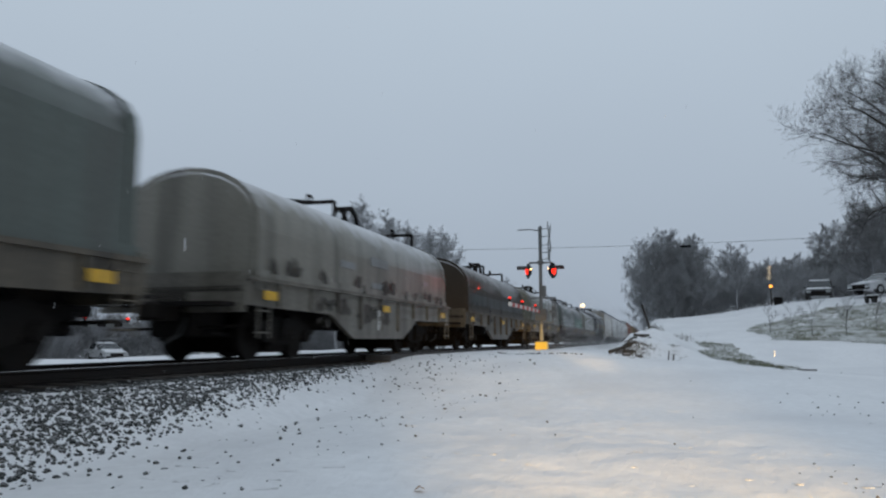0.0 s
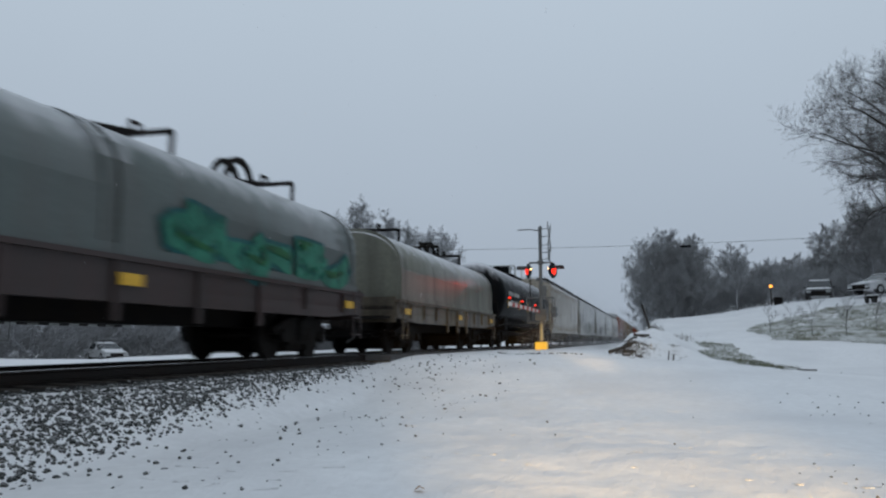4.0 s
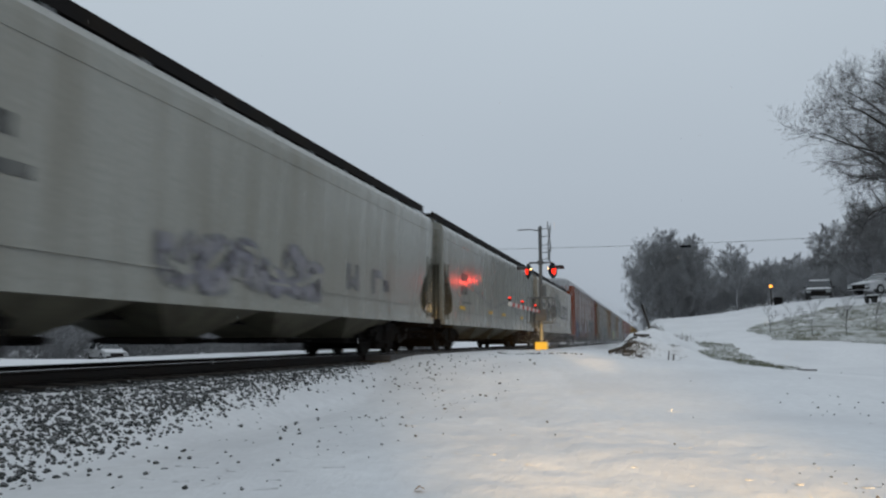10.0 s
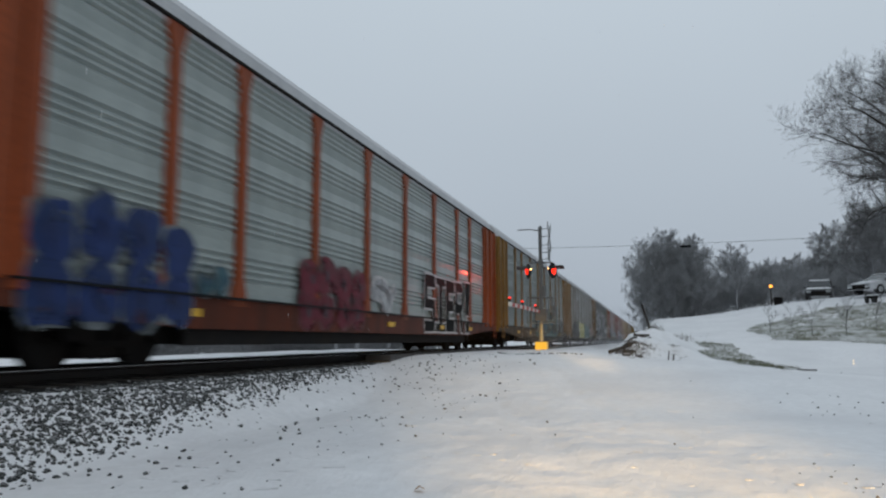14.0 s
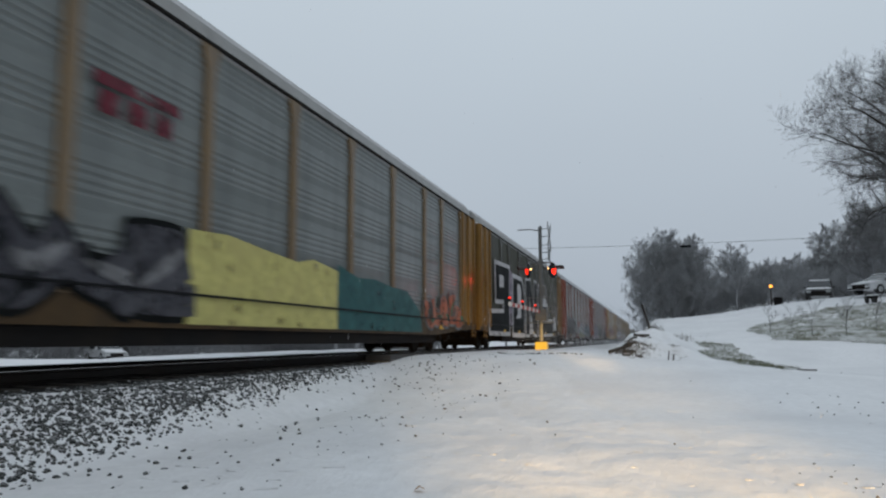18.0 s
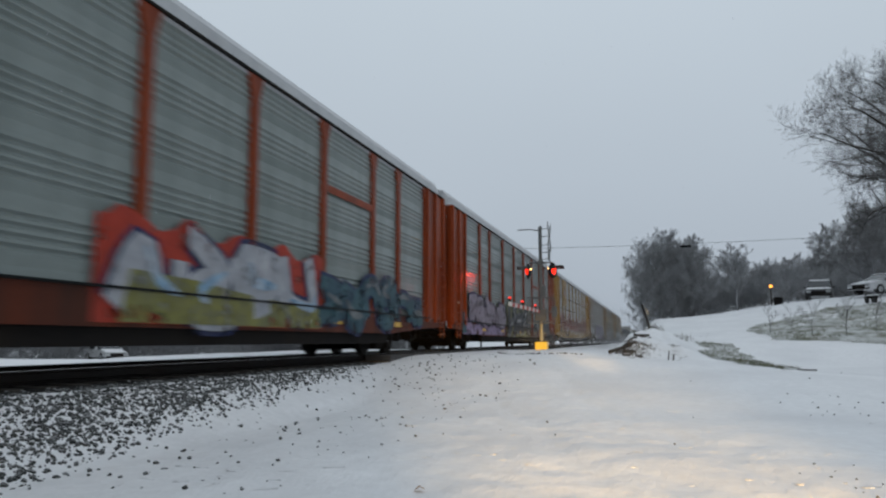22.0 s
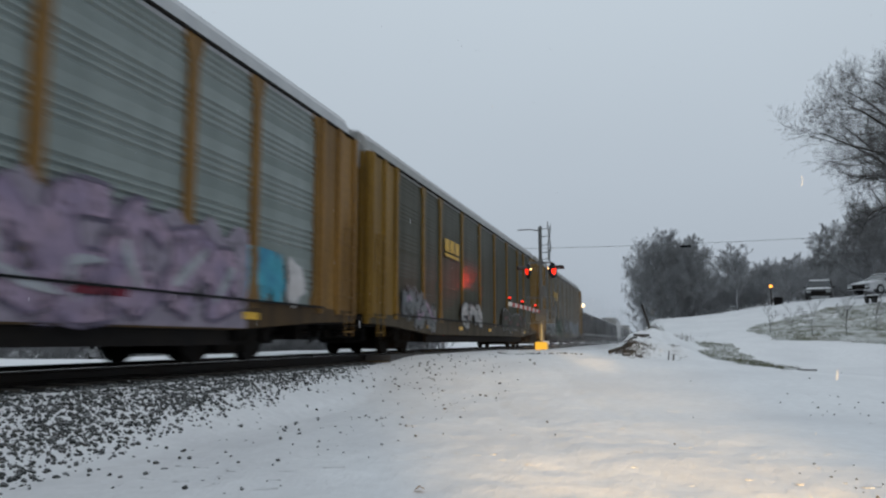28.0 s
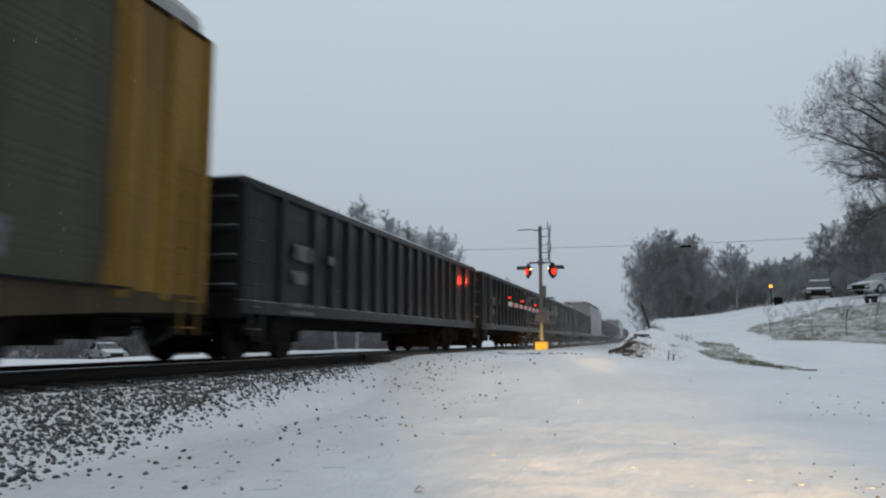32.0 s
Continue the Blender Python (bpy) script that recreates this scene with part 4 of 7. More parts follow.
# -- tank car --
def tank_car(label, paint_mat):
    car = thing("tank_car", label, "train car", group="cars of the freight train")
    h, r, zc = 8.35, 1.60, 2.44
    n = 32
    rings = []
    for k in range(-8, 9):
        s = -1 if k < 0 else 1
        if abs(k) >= 2:
            a = (abs(k) - 2) / 6 * math.pi / 2
            y, rad = s * (h - 0.75 + 0.75 * math.sin(a)), r * max(0.05, math.cos(a)) ** 0.8
        else:
            y, rad = k * (h - 0.75) / 2, r
        rings.append([(rad * math.cos(2 * math.pi * i / n), y, zc + rad * math.sin(2 * math.pi * i / n)) for i in range(n)])
    tank = part("tank", Shape().loft(rings, True, True), paint_mat, car, "glossy black tank shell")
    for y in (-5.2, -2.6, 0.0, 2.6, 5.2):
        ring = lambda yy: [((r + 0.008) * math.cos(2 * math.pi * i / n), yy, zc + (r + 0.008) * math.sin(2 * math.pi * i / n)) for i in range(n)]
        part("weld_seam", Shape().loft([ring(y - 0.03), ring(y + 0.03)], False, True), paint_mat, tank)
    cap = []
    for y in (-h + 0.9, h - 0.9):
        cap.append([((r + 0.012) * math.cos(a), y, zc + (r + 0.012) * math.sin(a)) for a in [math.pi * (0.36 + 0.28 * i / 8) for i in range(9)]])
    part("snow_cap", Shape().loft(cap, False, True, closed=False), SNOW, car, "dusting of snow")
    # dome, platform and railings
    part("dome", Shape().rod((0, -0.2, 3.9), (0, -0.2, 4.42), 0.50, 16).rod((0, -0.2, 4.42), (0, -0.2, 4.50), 0.56, 16), paint_mat, car)
    part("platform", Shape().box(-0.95, 0.95, -1.5, 1.1, 3.84, 3.89).box(0.80, 1.05, -3.0, -1.5, 3.82, 3.87), DARK, car)
    for y in (-1.5, 0.8):
        part("platform_railing", Shape().path([(0.95, y, 3.85), (0.95, y, 4.40), (0.75, y, 4.45), (-0.75, y, 4.45), (-0.95, y, 4.40), (-0.95, y, 3.85)], 0.028), GALV, car)
    part("handrail", Shape().path([(0.98, -3.2, 3.84), (0.98, -3.2, 4.30), (0.98, -1.7, 4.44), (0.98, -1.5, 4.3), (0.98, -1.5, 3.85)], 0.028), GALV, car)
    # belly frame
    part("centre_sill", Shape().box(-0.32, 0.32, -8.6, 8.6, 0.60, 0.98, 0.02), DARK, car)
    part("belly_pipe", Shape().path([(0.75, -5.4, 0.78), (0.75, 5.4, 0.78)], 0.06), DARK, car)
    for s in (-1, 1):
        part("saddle", Shape().box(-1.3, 1.3, s * 6.1 - 0.35, s * 6.1 + 0.35, 0.85, 1.55), DARK, car)
        part("stub_sill", Shape().box(-0.35, 0.35, s * 5.0, s * 8.75, 0.68, 1.05), DARK, car)
        part("end_deck", Shape().box(-1.45, 1.45, s * 8.0, s * 8.75, 1.0, 1.08), DARK, car)
        part("end_railing", Shape().path([(1.4, s * 8.65, 1.05), (1.4, s * 8.65, 2.1), (-1.4, s * 8.65, 2.1), (-1.4, s * 8.65, 1.05)], 0.022), DARK, car)
        part("side_walk", Shape().box(s * 1.25, s * 1.55, -8.3, 8.3, 1.08, 1.12), DARK, car)
    ladder(car, -0.2, 1.1, 4.0, 1.60, DARK)
    part("outlet_valve", Shape().rod((0, 0, 1.1), (0, 0, 0.45), 0.22, 12).box(-0.35, 0.35, -0.4, 0.4, 0.62, 0.8, 0.03), DARK, car)
    on = lambda z: math.sqrt(max(0.0, r * r - (z - zc) ** 2)) + 0.015
    for y, w in ((-6.9, 0.16), (-3.7, 0.22), (-1.1, 0.22), (1.8, 0.22), (4.7, 0.22), (7.0, 0.16)):
        part("reflector", Shape().box(on(2.15) - 0.01, on(2.15) + 0.006, y - w * 0.45, y + w * 0.25, 1.88, 2.44), YELLOW, car, "yellow reflector strip")
    bars(car, -7.0, 2.5, [(0.0, 0.0, 2.95, 0.19), (0.3, -0.30, 2.2, 0.07), (0.3, -0.46, 2.2, 0.07)], FADED, on(2.5) + 0.006)
    bars(car, 1.9, 1.75, [(0.9, 0, 0.5, 0.06), (0.9, 0.12, 0.5, 0.06), (0.9, 0.24, 0.4, 0.06), (-1.6, 0.1, 0.3, 0.25), (3.4, 0.35, 0.5, 0.12)], FADED, on(1.9) + 0.006)
    add_trucks(car, 6.1)
    add_couplers(car, 8.65)
    return car


# -- gondola --
def gondola(label, body, half=8.7, top=3.05):
    car = thing("gondola_car", label, "train car", group="cars of the freight train")
    h = half
    for s in (1, -1):
        part("side_wall", Shape().box(s * 1.44, s * 1.49, -h, h, 0.95, top), body, car)
        part("top_chord", Shape().box(s * 1.38, s * 1.60, -h, h, top - 0.04, top + 0.10, 0.02), body, car, "snow-dusted top chord")
        part("side_sill", Shape().box(s * 1.44, s * 1.58, -h, h, 0.82, 1.05, 0.015), body, car)
        for y in [-h + 0.12, -h + 1.5, -h + 2.9, h - 2.9, h - 1.5, h - 0.12] + [-h + 3.8 + k * (2 * h - 7.6) / 11 for k in range(12)]:
            part("rib", shared("rib%d" % s, lambda: Shape().box(s * 1.48, s * 1.59, -0.09, 0.09, 1.0, top - 0.02, 0.02), body), None, car, "", pose(0, y, 0))
    for s in (-1, 1):
        e = Shape().box(-1.46, 1.46, s * h, s * (h - 0.06), 0.95, top - 0.02)
        for k in range(4):
            part("end_rib", Shape().box(-1.46, 1.46, s * (h + 0.06), s * h, 1.2 + k * 0.5, 1.32 + k * 0.5, 0.02), body, car)
        part("end_wall", e, body, car)
        part("end_chord", Shape().box(-1.55, 1.55, s * (h + 0.08), s * (h - 0.1), top - 0.04, top + 0.1, 0.02), body, car)
        ladder(car, s * (h - 0.35), 0.55, top, 1.66, body)
        part("end_sill", Shape().box(-1.5, 1.5, s * (h - 0.3), s * (h + 0.1), 0.75, 1.0), DARK, car)
    part("floor", Shape().box(-1.44, 1.44, -h, h, 0.95, 1.1), DARK, car)
    part("centre_sill", Shape().box(-0.35, 0.35, -h, h, 0.6, 0.95), DARK, car)
    part("top_snow", Shape().box(1.40, 1.57, -h, h, top + 0.101, top + 0.118), SNOW, car, "thin line of snow")
    bars(car, -h + 1.6, 1.9, [(0.2, 0.0, 0.9, 0.30), (0.2, -0.45, 0.6, 0.24), (1.9, 0.05, 0.25, 0.18), (0.1, -0.9, 1.1, 0.07), (0.1, -1.05, 1.1, 0.07)], S_FAINT, 1.60)
    add_trucks(car, h - 2.1)
    add_couplers(car, h)
    return car


# ---- paint of the cars ----
P_OLIVE = paint("olive_grey_hood", (0.080, 0.094, 0.084), GRIME, 0.5, snow=0.8)
P_PALE2 = paint("grey_hood", (0.140, 0.142, 0.116), (0.055, 0.053, 0.043), 0.65, snow=0.8)
P_DUST2 = paint("pale_dusty_frame", (0.125, 0.116, 0.098), (0.045, 0.038, 0.030), 0.75, 0.55, 0.25)
P_PALE = paint("pale_grey_hood", (0.185, 0.177, 0.152), (0.060, 0.058, 0.048), 0.65, snow=0.8)
P_BROWN = paint("brown_black_hood", (0.032, 0.024, 0.017), (0.048, 0.034, 0.022), 0.6, 0.5, snow=0.45)
P_STAIN = spray("oily_stain", (0.055, 0.050, 0.042), (0.03, 0.027, 0.023), 0.9)
P_TEALGREY = paint("teal_grey_hood", (0.076, 0.092, 0.088), (0.08, 0.075, 0.07), 0.5, snow=0.55)
P_OXIDE = paint("oxide_red_frame", (0.036, 0.022, 0.020), (0.03, 0.027, 0.025), 0.6, 0.6)
P_DUSTY = paint("dusty_grey_frame", (0.088, 0.074, 0.054), (0.030, 0.026, 0.022), 0.85, 0.55, 0.25)
P_HOP1 = paint("warm_grey_hopper", (0.305, 0.275, 0.220), (0.165, 0.130, 0.085), 0.6, 0.30, 0.16, snow=0.5)
P_HOP2 = paint("light_grey_hopper", (0.268, 0.268, 0.240), (0.150, 0.135, 0.100), 0.55, 0.28, snow=0.5)
S_FAINT = spray("faint_stencil", (0.10, 0.10, 0.096), (0.16, 0.16, 0.15))
P_ENDSHEET = paint("dull_end_sheet", (0.115, 0.110, 0.082), (0.06, 0.056, 0.042), 0.6, 0.6)
P_SHEET = paint("grimy_slope_sheet", (0.125, 0.118, 0.088), (0.060, 0.055, 0.042), 0.6, 0.6)
P_SHEET2 = paint("brown_slope_sheet", (0.135, 0.110, 0.072), (0.060, 0.050, 0.036), 0.6, 0.6)
# strong dark streaks in these five paints: grime, and shading of the ribbed ends
P_ORANGE = paint("orange_red_steel", (0.205, 0.036, 0.009), (0.070, 0.016, 0.008), 0.75, 0.40, 0.18, coat=0.10)
P_ORANGE2 = paint("faded_orange_steel", (0.225, 0.050, 0.016), (0.10, 0.032, 0.016), 0.7, 0.42, 0.18, coat=0.10)
P_TANYEL = paint("tan_yellow_steel", (0.195, 0.106, 0.030), (0.065, 0.042, 0.022), 0.75, 0.42, 0.2, coat=0.10)
P_YELLOW = paint("yellow_steel", (0.275, 0.148, 0.013), (0.120, 0.066, 0.016), 0.7, 0.38, 0.18, coat=0.10)
P_DULLYEL = paint("dull_yellow_steel", (0.180, 0.105, 0.022), (0.065, 0.040, 0.016), 0.8, 0.45, 0.2, coat=0.10)
P_SCREEN = paint("galvanised_screen", (0.162, 0.190, 0.182), (0.112, 0.135, 0.128), 0.55, 0.36)
P_SCREEN4 = paint("pale_screen", (0.235, 0.268, 0.258), (0.17, 0.195, 0.188), 0.5, 0.36)
P_SCREEN2 = paint("weathered_screen", (0.126, 0.140, 0.137), (0.09, 0.10, 0.098), 0.6, 0.42)
P_SCREEN3 = paint("brown_stained_screen", (0.052, 0.052, 0.037), (0.036, 0.033, 0.025), 0.6, 0.5, coat=0.10)
P_BRIGHT = paint("bright_screen", (0.288, 0.310, 0.317), (0.20, 0.22, 0.225), 0.5, 0.34)
P_ROOF = paint("galvanised_roof", (0.360, 0.369, 0.378), (0.26, 0.27, 0.28), 0.5, 0.45, snow=0.6)
P_ROOF2 = paint("dull_roof", (0.243, 0.243, 0.234), (0.17, 0.165, 0.16), 0.5, 0.5, snow=0.6)
P_BLACKGON = paint("black_gondola", (0.0085, 0.011, 0.0125), (0.026, 0.020, 0.018), 0.55, 0.5, snow=0.5)
# sill paints: brake grime, plus the shade low on the cars painted in
P_SILLRED = paint("shaded_grimy_orange_sill", (0.085, 0.020, 0.009), (0.028, 0.017, 0.013), 0.75, 0.6, coat=0.10)
P_SILLTAN = paint("shaded_grimy_tan_sill", (0.062, 0.038, 0.017), (0.025, 0.019, 0.014), 0.75, 0.6, coat=0.10)
P_SILLDARK = paint("shaded_grimy_sill", (0.052, 0.040, 0.022), (0.022, 0.018, 0.013), 0.75, 0.6, coat=0.10)
P_GREYPOST = paint("grey_post", (0.085, 0.084, 0.075), GRIME, 0.6, 0.5)
S_HAZE, S_LILAC = spray("hazy_white", (0.36, 0.37, 0.40), (0.22, 0.24, 0.27), 0.4), spray("lilac", (0.27, 0.235, 0.29), (0.16, 0.14, 0.18), 0.2)
S_GREYVIOLET, S_DIMTEAL = spray("grey_violet", (0.10, 0.085, 0.13), (0.16, 0.13, 0.18)), spray("dim_teal", (0.045, 0.105, 0.125), (0.02, 0.04, 0.07))
S_DEEPBLUE = spray("deep_blue", (0.015, 0.032, 0.115), (0.014, 0.026, 0.07), 0.4)
S_GHOST = spray("ghost_teal", (0.085, 0.105, 0.11), (0.06, 0.08, 0.09), 1.0)
S_SIGNAL, S_RUSTY = spray("signal_red", (0.36, 0.040, 0.022), (0.22, 0.03, 0.02), 0.2), spray("rusty_red", (0.14, 0.05, 0.05), (0.09, 0.04, 0.05))
P_DULLPOST = paint("dull_tan_grey_post", (0.165, 0.104, 0.046), (0.085, 0.085, 0.078), 0.7, 0.5)
P_TAN = paint("tan_hopper", (0.264, 0.256, 0.232), (0.16, 0.15, 0.13), 0.5, snow=0.5)

S_INK = spray("violet_ink", (0.040, 0.032, 0.075), (0.07, 0.055, 0.11), 0.4)
S_BOTTLE = spray("bottle_green", (0.010, 0.055, 0.020), (0.006, 0.02, 0.01))
S_MAUVE = spray("mauve_grey", (0.15, 0.13, 0.155), (0.07, 0.06, 0.075))
S_NIGHT = spray("charcoal", (0.045, 0.045, 0.055), (0.075, 0.075, 0.085))
S_PALE = spray("pale_blue_grey", (0.17, 0.19, 0.20), (0.07, 0.08, 0.085))
# Middles of the cars at the start, from the first car backwards.
MIDDLES = [2.25, 18.33, 34.31, 50.2, 68.2, 86.1, 102.7, 121.5, 142.75, 163.87, 184.83, 206.2, 231.0, 259.7, 289.1, 317.95, 347.36, 376.25, 405.6, 434.9,
           463.7, 493.15, 516.9, 535.6, 554.25, 572.95, 592.6, 612.25, 630.95, 649.65, 669.3, 688.95, 707.65]
CARS = []


def place(car, k):
    """Puts a car at the k-th place of the train."""
    CARS.append((car, MIDDLES[k]))
    return car


def build_train():
    # coil cars
    place(coil_car("olive-grey steel coil car with tall rounded hood", P_OLIVE, P_DUSTY, 13.4, hood_half=6.5, frames=(), loop=False, wall=3.1, crown=4.0), 0)
    c = place(coil_car("pale grey coil car with deep fishbelly sides", P_PALE, P_DUST2, 13.4, split=False, frames=(-0.16, 0.84)), 1)
    bars(c, -2.6, 2.0, [(0, 0, 0.9, 0.16), (1.9, 0.2, 1.3, 0.22), (2.0, -0.35, 0.8, 0.14), (6.4, 0.0, 0.5, 0.14)], GREYPAINT, 1.485)
    bars(c, -0.2, 0.62, [(0, 0, 0.35, 0.5)], WHITE, 1.508, "pale_patch")
    c = place(coil_car("dark brown-black coil car with rusty hood", P_BROWN, P_DUSTY, 13.4, frames=(0.07, 0.79), loop=True), 2)
    part("hood_stripe", Shape().box(1.47, 1.484, -6.2, 6.2, 1.74, 2.16), paint("slate_stripe", (0.034, 0.040, 0.040), (0.040, 0.032, 0.024), 0.8), c, "faded slate grey stripe")
    rnd = random.Random(17)
    for car, mat in ((CARS[1][0], P_STAIN), (CARS[2][0], P_STAIN)):
        for k in range(16):
            y, z = rnd.uniform(-6.0, 6.0), rnd.uniform(1.58, 1.72)
            part("drip_stain", flat([(y, z - 0.12), (y + rnd.uniform(0.15, 0.5), z - 0.12), (y + rnd.uniform(0.1, 0.4), z + rnd.uniform(0.02, 0.2)), (y + 0.04, z + rnd.uniform(0.05, 0.3))], 1.5245 + 0.0004 * k), mat, car)
        for k in range(12):
            y, L = rnd.uniform(-5.5, 5.0), rnd.uniform(0.3, 1.1)
            part("grime_patch", flat(blob(y, rnd.uniform(0.75, 1.25), L * 0.5, rnd.uniform(0.06, 0.16), rnd, 14, 0.25), 1.5055 + 0.0006 * k), mat, car)
    c = place(coil_car("pale grey coil car with flat side sills", P_PALE2, P_DUSTY, 13.4, belly=False, frames=(-0.05, 0.86)), 3)
    bars(c, -3.5, 2.1, [(0, 0, 0.5, 0.16), (1.4, 0.05, 0.4, 0.14), (2.6, 0, 0.5, 0.16), (4.6, 0, 0.6, 0.14)], GREYPAINT, 1.485)
    c = place(coil_car("long teal-grey two-hood coil car on oxide red frame", P_TEALGREY, P_OXIDE, 17.4, belly=False, split=True, frames=(-0.45, 0.6)), 4)
    for k in range(5):
        bars(c, -5.4, 2.18 + k * 0.075, [(0, 0, 2.5, 0.04)], S_BLACK, 1.492, "vent_slot")
    graffiti(c, 1.2, 7.6, 1.5, 2.45, 5, S_MINT, S_TEAL, S_GREEN, 41, x=1.50, label="mint green spray-painted letters")
    place(coil_car("pale grey coil car dusted with snow", P_PALE2, P_DUSTY, 13.2, belly=False), 5)
    place(tank_car("glossy black tank car with yellow reflector strips", TANKBLACK), 6)
    # covered hoppers
    H = HOP_HALF
    h1 = place(hopper_car("warm grey covered hopper car with rusty stains", P_HOP1, P_SHEET2), 7)
    bars(h1, -H + 3.2, 2.5, [(0, 0.0, 0.85, 0.16), (0, -0.38, 0.85, 0.22)], S_FAINT, 1.592)
    rnd = random.Random(71)
    rust, mustard = spray("rust_wash", (0.25, 0.18, 0.095), (0.29, 0.24, 0.17), 1.0), spray("mustard_wash", (0.32, 0.25, 0.11), (0.30, 0.25, 0.17), 1.0)
    for k in range(16):
        part("rust_stain", flat(blob(-H + 0.9 + k * 1.17 + rnd.uniform(-0.4, 0.4), 3.90 - rnd.uniform(0.03, 0.12), rnd.uniform(0.35, 1.0), rnd.uniform(0.03, 0.09), rnd, 18, 0.3), 1.585 + 0.0006 * k), rust, h1, "rusty wash under the eave")
    for k in range(9):
        part("rust_stain", flat(blob(-H + 1.6 + k * 1.9 + rnd.uniform(-0.5, 0.5), rnd.uniform(1.08, 1.30), rnd.uniform(0.4, 0.95), rnd.uniform(0.06, 0.11), rnd, 16, 0.25), 1.624 + 0.0006 * k), mustard if k % 3 else rust, h1, "mustard stain on the sill")
    h2 = place(hopper_car("pale grey covered hopper car with coloured stains", P_HOP2, P_SHEET), 8)
    bars(h2, -H + 2.6, 2.55, [(0, 0.0, 1.0, 0.26), (0, -0.42, 1.3, 0.16), (0, -0.9, 0.9, 0.10)], S_FAINT, 1.592)
    graffiti(h2, -3.7, -0.4, 1.15, 2.2, 3, P_HOP2, S_GREY, S_SILVER, 52, x=1.588, label="faint grey spray-painted tag")
    s = Shape()
    rnd = random.Random(8)
    for y, z, a, b in ((0.0, 1.5, 1.1, 0.35), (1.6, 1.7, 0.8, 0.5), (2.9, 1.55, 0.35, 0.4)):
        flat(blob(y, z, a, b, rnd, rough=0.2), 1.588, s)
    part("paint_stain", s, spray("pale_green_stain", (0.25, 0.29, 0.24)), h2, "faint green stain")
    bars(h2, 7.12, 1.66, [(0, 0, 0.52, 0.38)], S_WHITE, 1.593, "pale_placard")
    ochre = spray("ochre_stain", (0.30, 0.22, 0.11))
    for y in (4.2, 6.2):
        part("rust_stain", flat(blob(y, 1.7, 0.2, 0.45, rnd), 1.589), ochre, h2, "ochre rust stain")
    h3 = place(hopper_car("pale grey covered hopper car with purple tag", P_HOP2, P_SHEET), 9)
    bars(h3, -H + 2.4, 2.55, [(0, 0.0, 1.0, 0.26), (0, -0.42, 1.3, 0.16)], S_FAINT, 1.592)
    graffiti(h3, -3.9, 1.5, 1.1, 2.05, 6, spray("faded_violet", (0.215, 0.21, 0.245), (0.24, 0.235, 0.23), 1.0), spray("faded_slate", (0.195, 0.195, 0.215), (0.22, 0.22, 0.21), 1.0), P_HOP2, 53, x=1.588, label="faded violet spray-painted piece")
    bars(h3, 2.9, 1.5, [(0, 0, 0.2, 0.6), (0.5, 0, 0.2, 0.6), (0.25, 0, 0.2, 0.3), (1.6, 0, 0.2, 0.6), (1.8, 0.4, 0.5, 0.2), (2.4, 0.1, 0.4, 0.3)], S_GREY, 1.592, "tag_stroke")
    h4 = place(hopper_car("light grey covered hopper car with a wavy scrawl", P_HOP2, P_SHEET), 10)
    bars(h4, -H + 2.5, 2.5, [(0, 0.0, 1.0, 0.28), (0, -0.48, 1.0, 0.30), (0, -0.80, 1.6, 0.06)], S_FAINT, 1.592)
    wave = Shape()
    for k in range(40):
        y = -5.5 + k * 0.28
        zz = lambda q: 1.95 + 0.22 * math.sin(q * 0.9) - 0.02 * q
        flat(stroke((y, zz(y)), (y + 0.3, zz(y + 0.3)), 0.05), 1.59, wave)
    part("scrawl", wave, S_GREY, h4, "thin dark scrawled line")
    for y in (-7.6, -2.6, 0.4, 5.4):
        part("reflector", Shape().box(1.58, 1.592, y, y + 0.75, 1.46, 1.58), YELLOW, h4, "yellow reflector strip")
    h5 = place(hopper_car("cream-grey covered hopper car with big black lettering", P_HOP1, P_SHEET), 11)
    block_letters(h5, "I", -5.8, -4.7, 1.72, 3.0, S_NIGHT, P_HOP1, None, 1.588, 0.20, label="dark spray-painted capital")
    block_letters(h5, "DER", -4.7, -1.3, 1.80, 2.80, S_NIGHT, P_HOP1, None, 1.588, 0.20, label="dark spray-painted capital")
    block_letters(h5, "''", 1.0, 1.8, 1.75, 2.75, S_NIGHT, P_HOP1, None, 1.588, 0.10, label="dark painted quote mark")
    block_letters(h5, "LOOPS", 1.95, 6.9, 1.93, 2.95, S_NIGHT, P_HOP1, None, 1.588, 0.12, label="dark spray-painted capital")
    rnd = random.Random(5)
    part("paint_stain", flat([(-1.1, 3.35), (-0.75, 2.75), (0.2, 2.2), (1.1, 1.95), (2.1, 2.1), (2.45, 2.95), (1.7, 3.3), (0.5, 3.72), (-0.4, 3.75)], 1.586), spray("overpaint_grey", (0.165, 0.17, 0.15), (0.20, 0.195, 0.17), 0.0), h5, "grey overpainted patch")
    bars(h5, -H + 2.5, 2.5, [(0, 0.0, 0.9, 0.22), (0, -0.42, 0.9, 0.22)], S_FAINT, 1.592)
    bars(h5, -0.6, 1.5, [(0, 0.0, 2.2, 0.04), (0, -0.09, 2.2, 0.04), (0, -0.18, 2.2, 0.04)], S_GREY, 1.592)
    # autoracks
    a1 = place(autorack("orange autorack with galvanised screens and blue tags", P_ORANGE2, P_ORANGE2, P_SCREEN4, P_ROOF, P_SILLRED), 12)
    bubbles(a1, -11.95, -8.75, 0.55, 2.08, 4, 2, S_DEEPBLUE, S_PALE, S_NAVY, 11, label="dark blue swollen letter with pale rim")
    bubbles(a1, -8.6, -7.75, 1.05, 1.5, 2, 1, S_DIMTEAL, S_PALE, S_NAVY, 14, label="small dim teal letter")
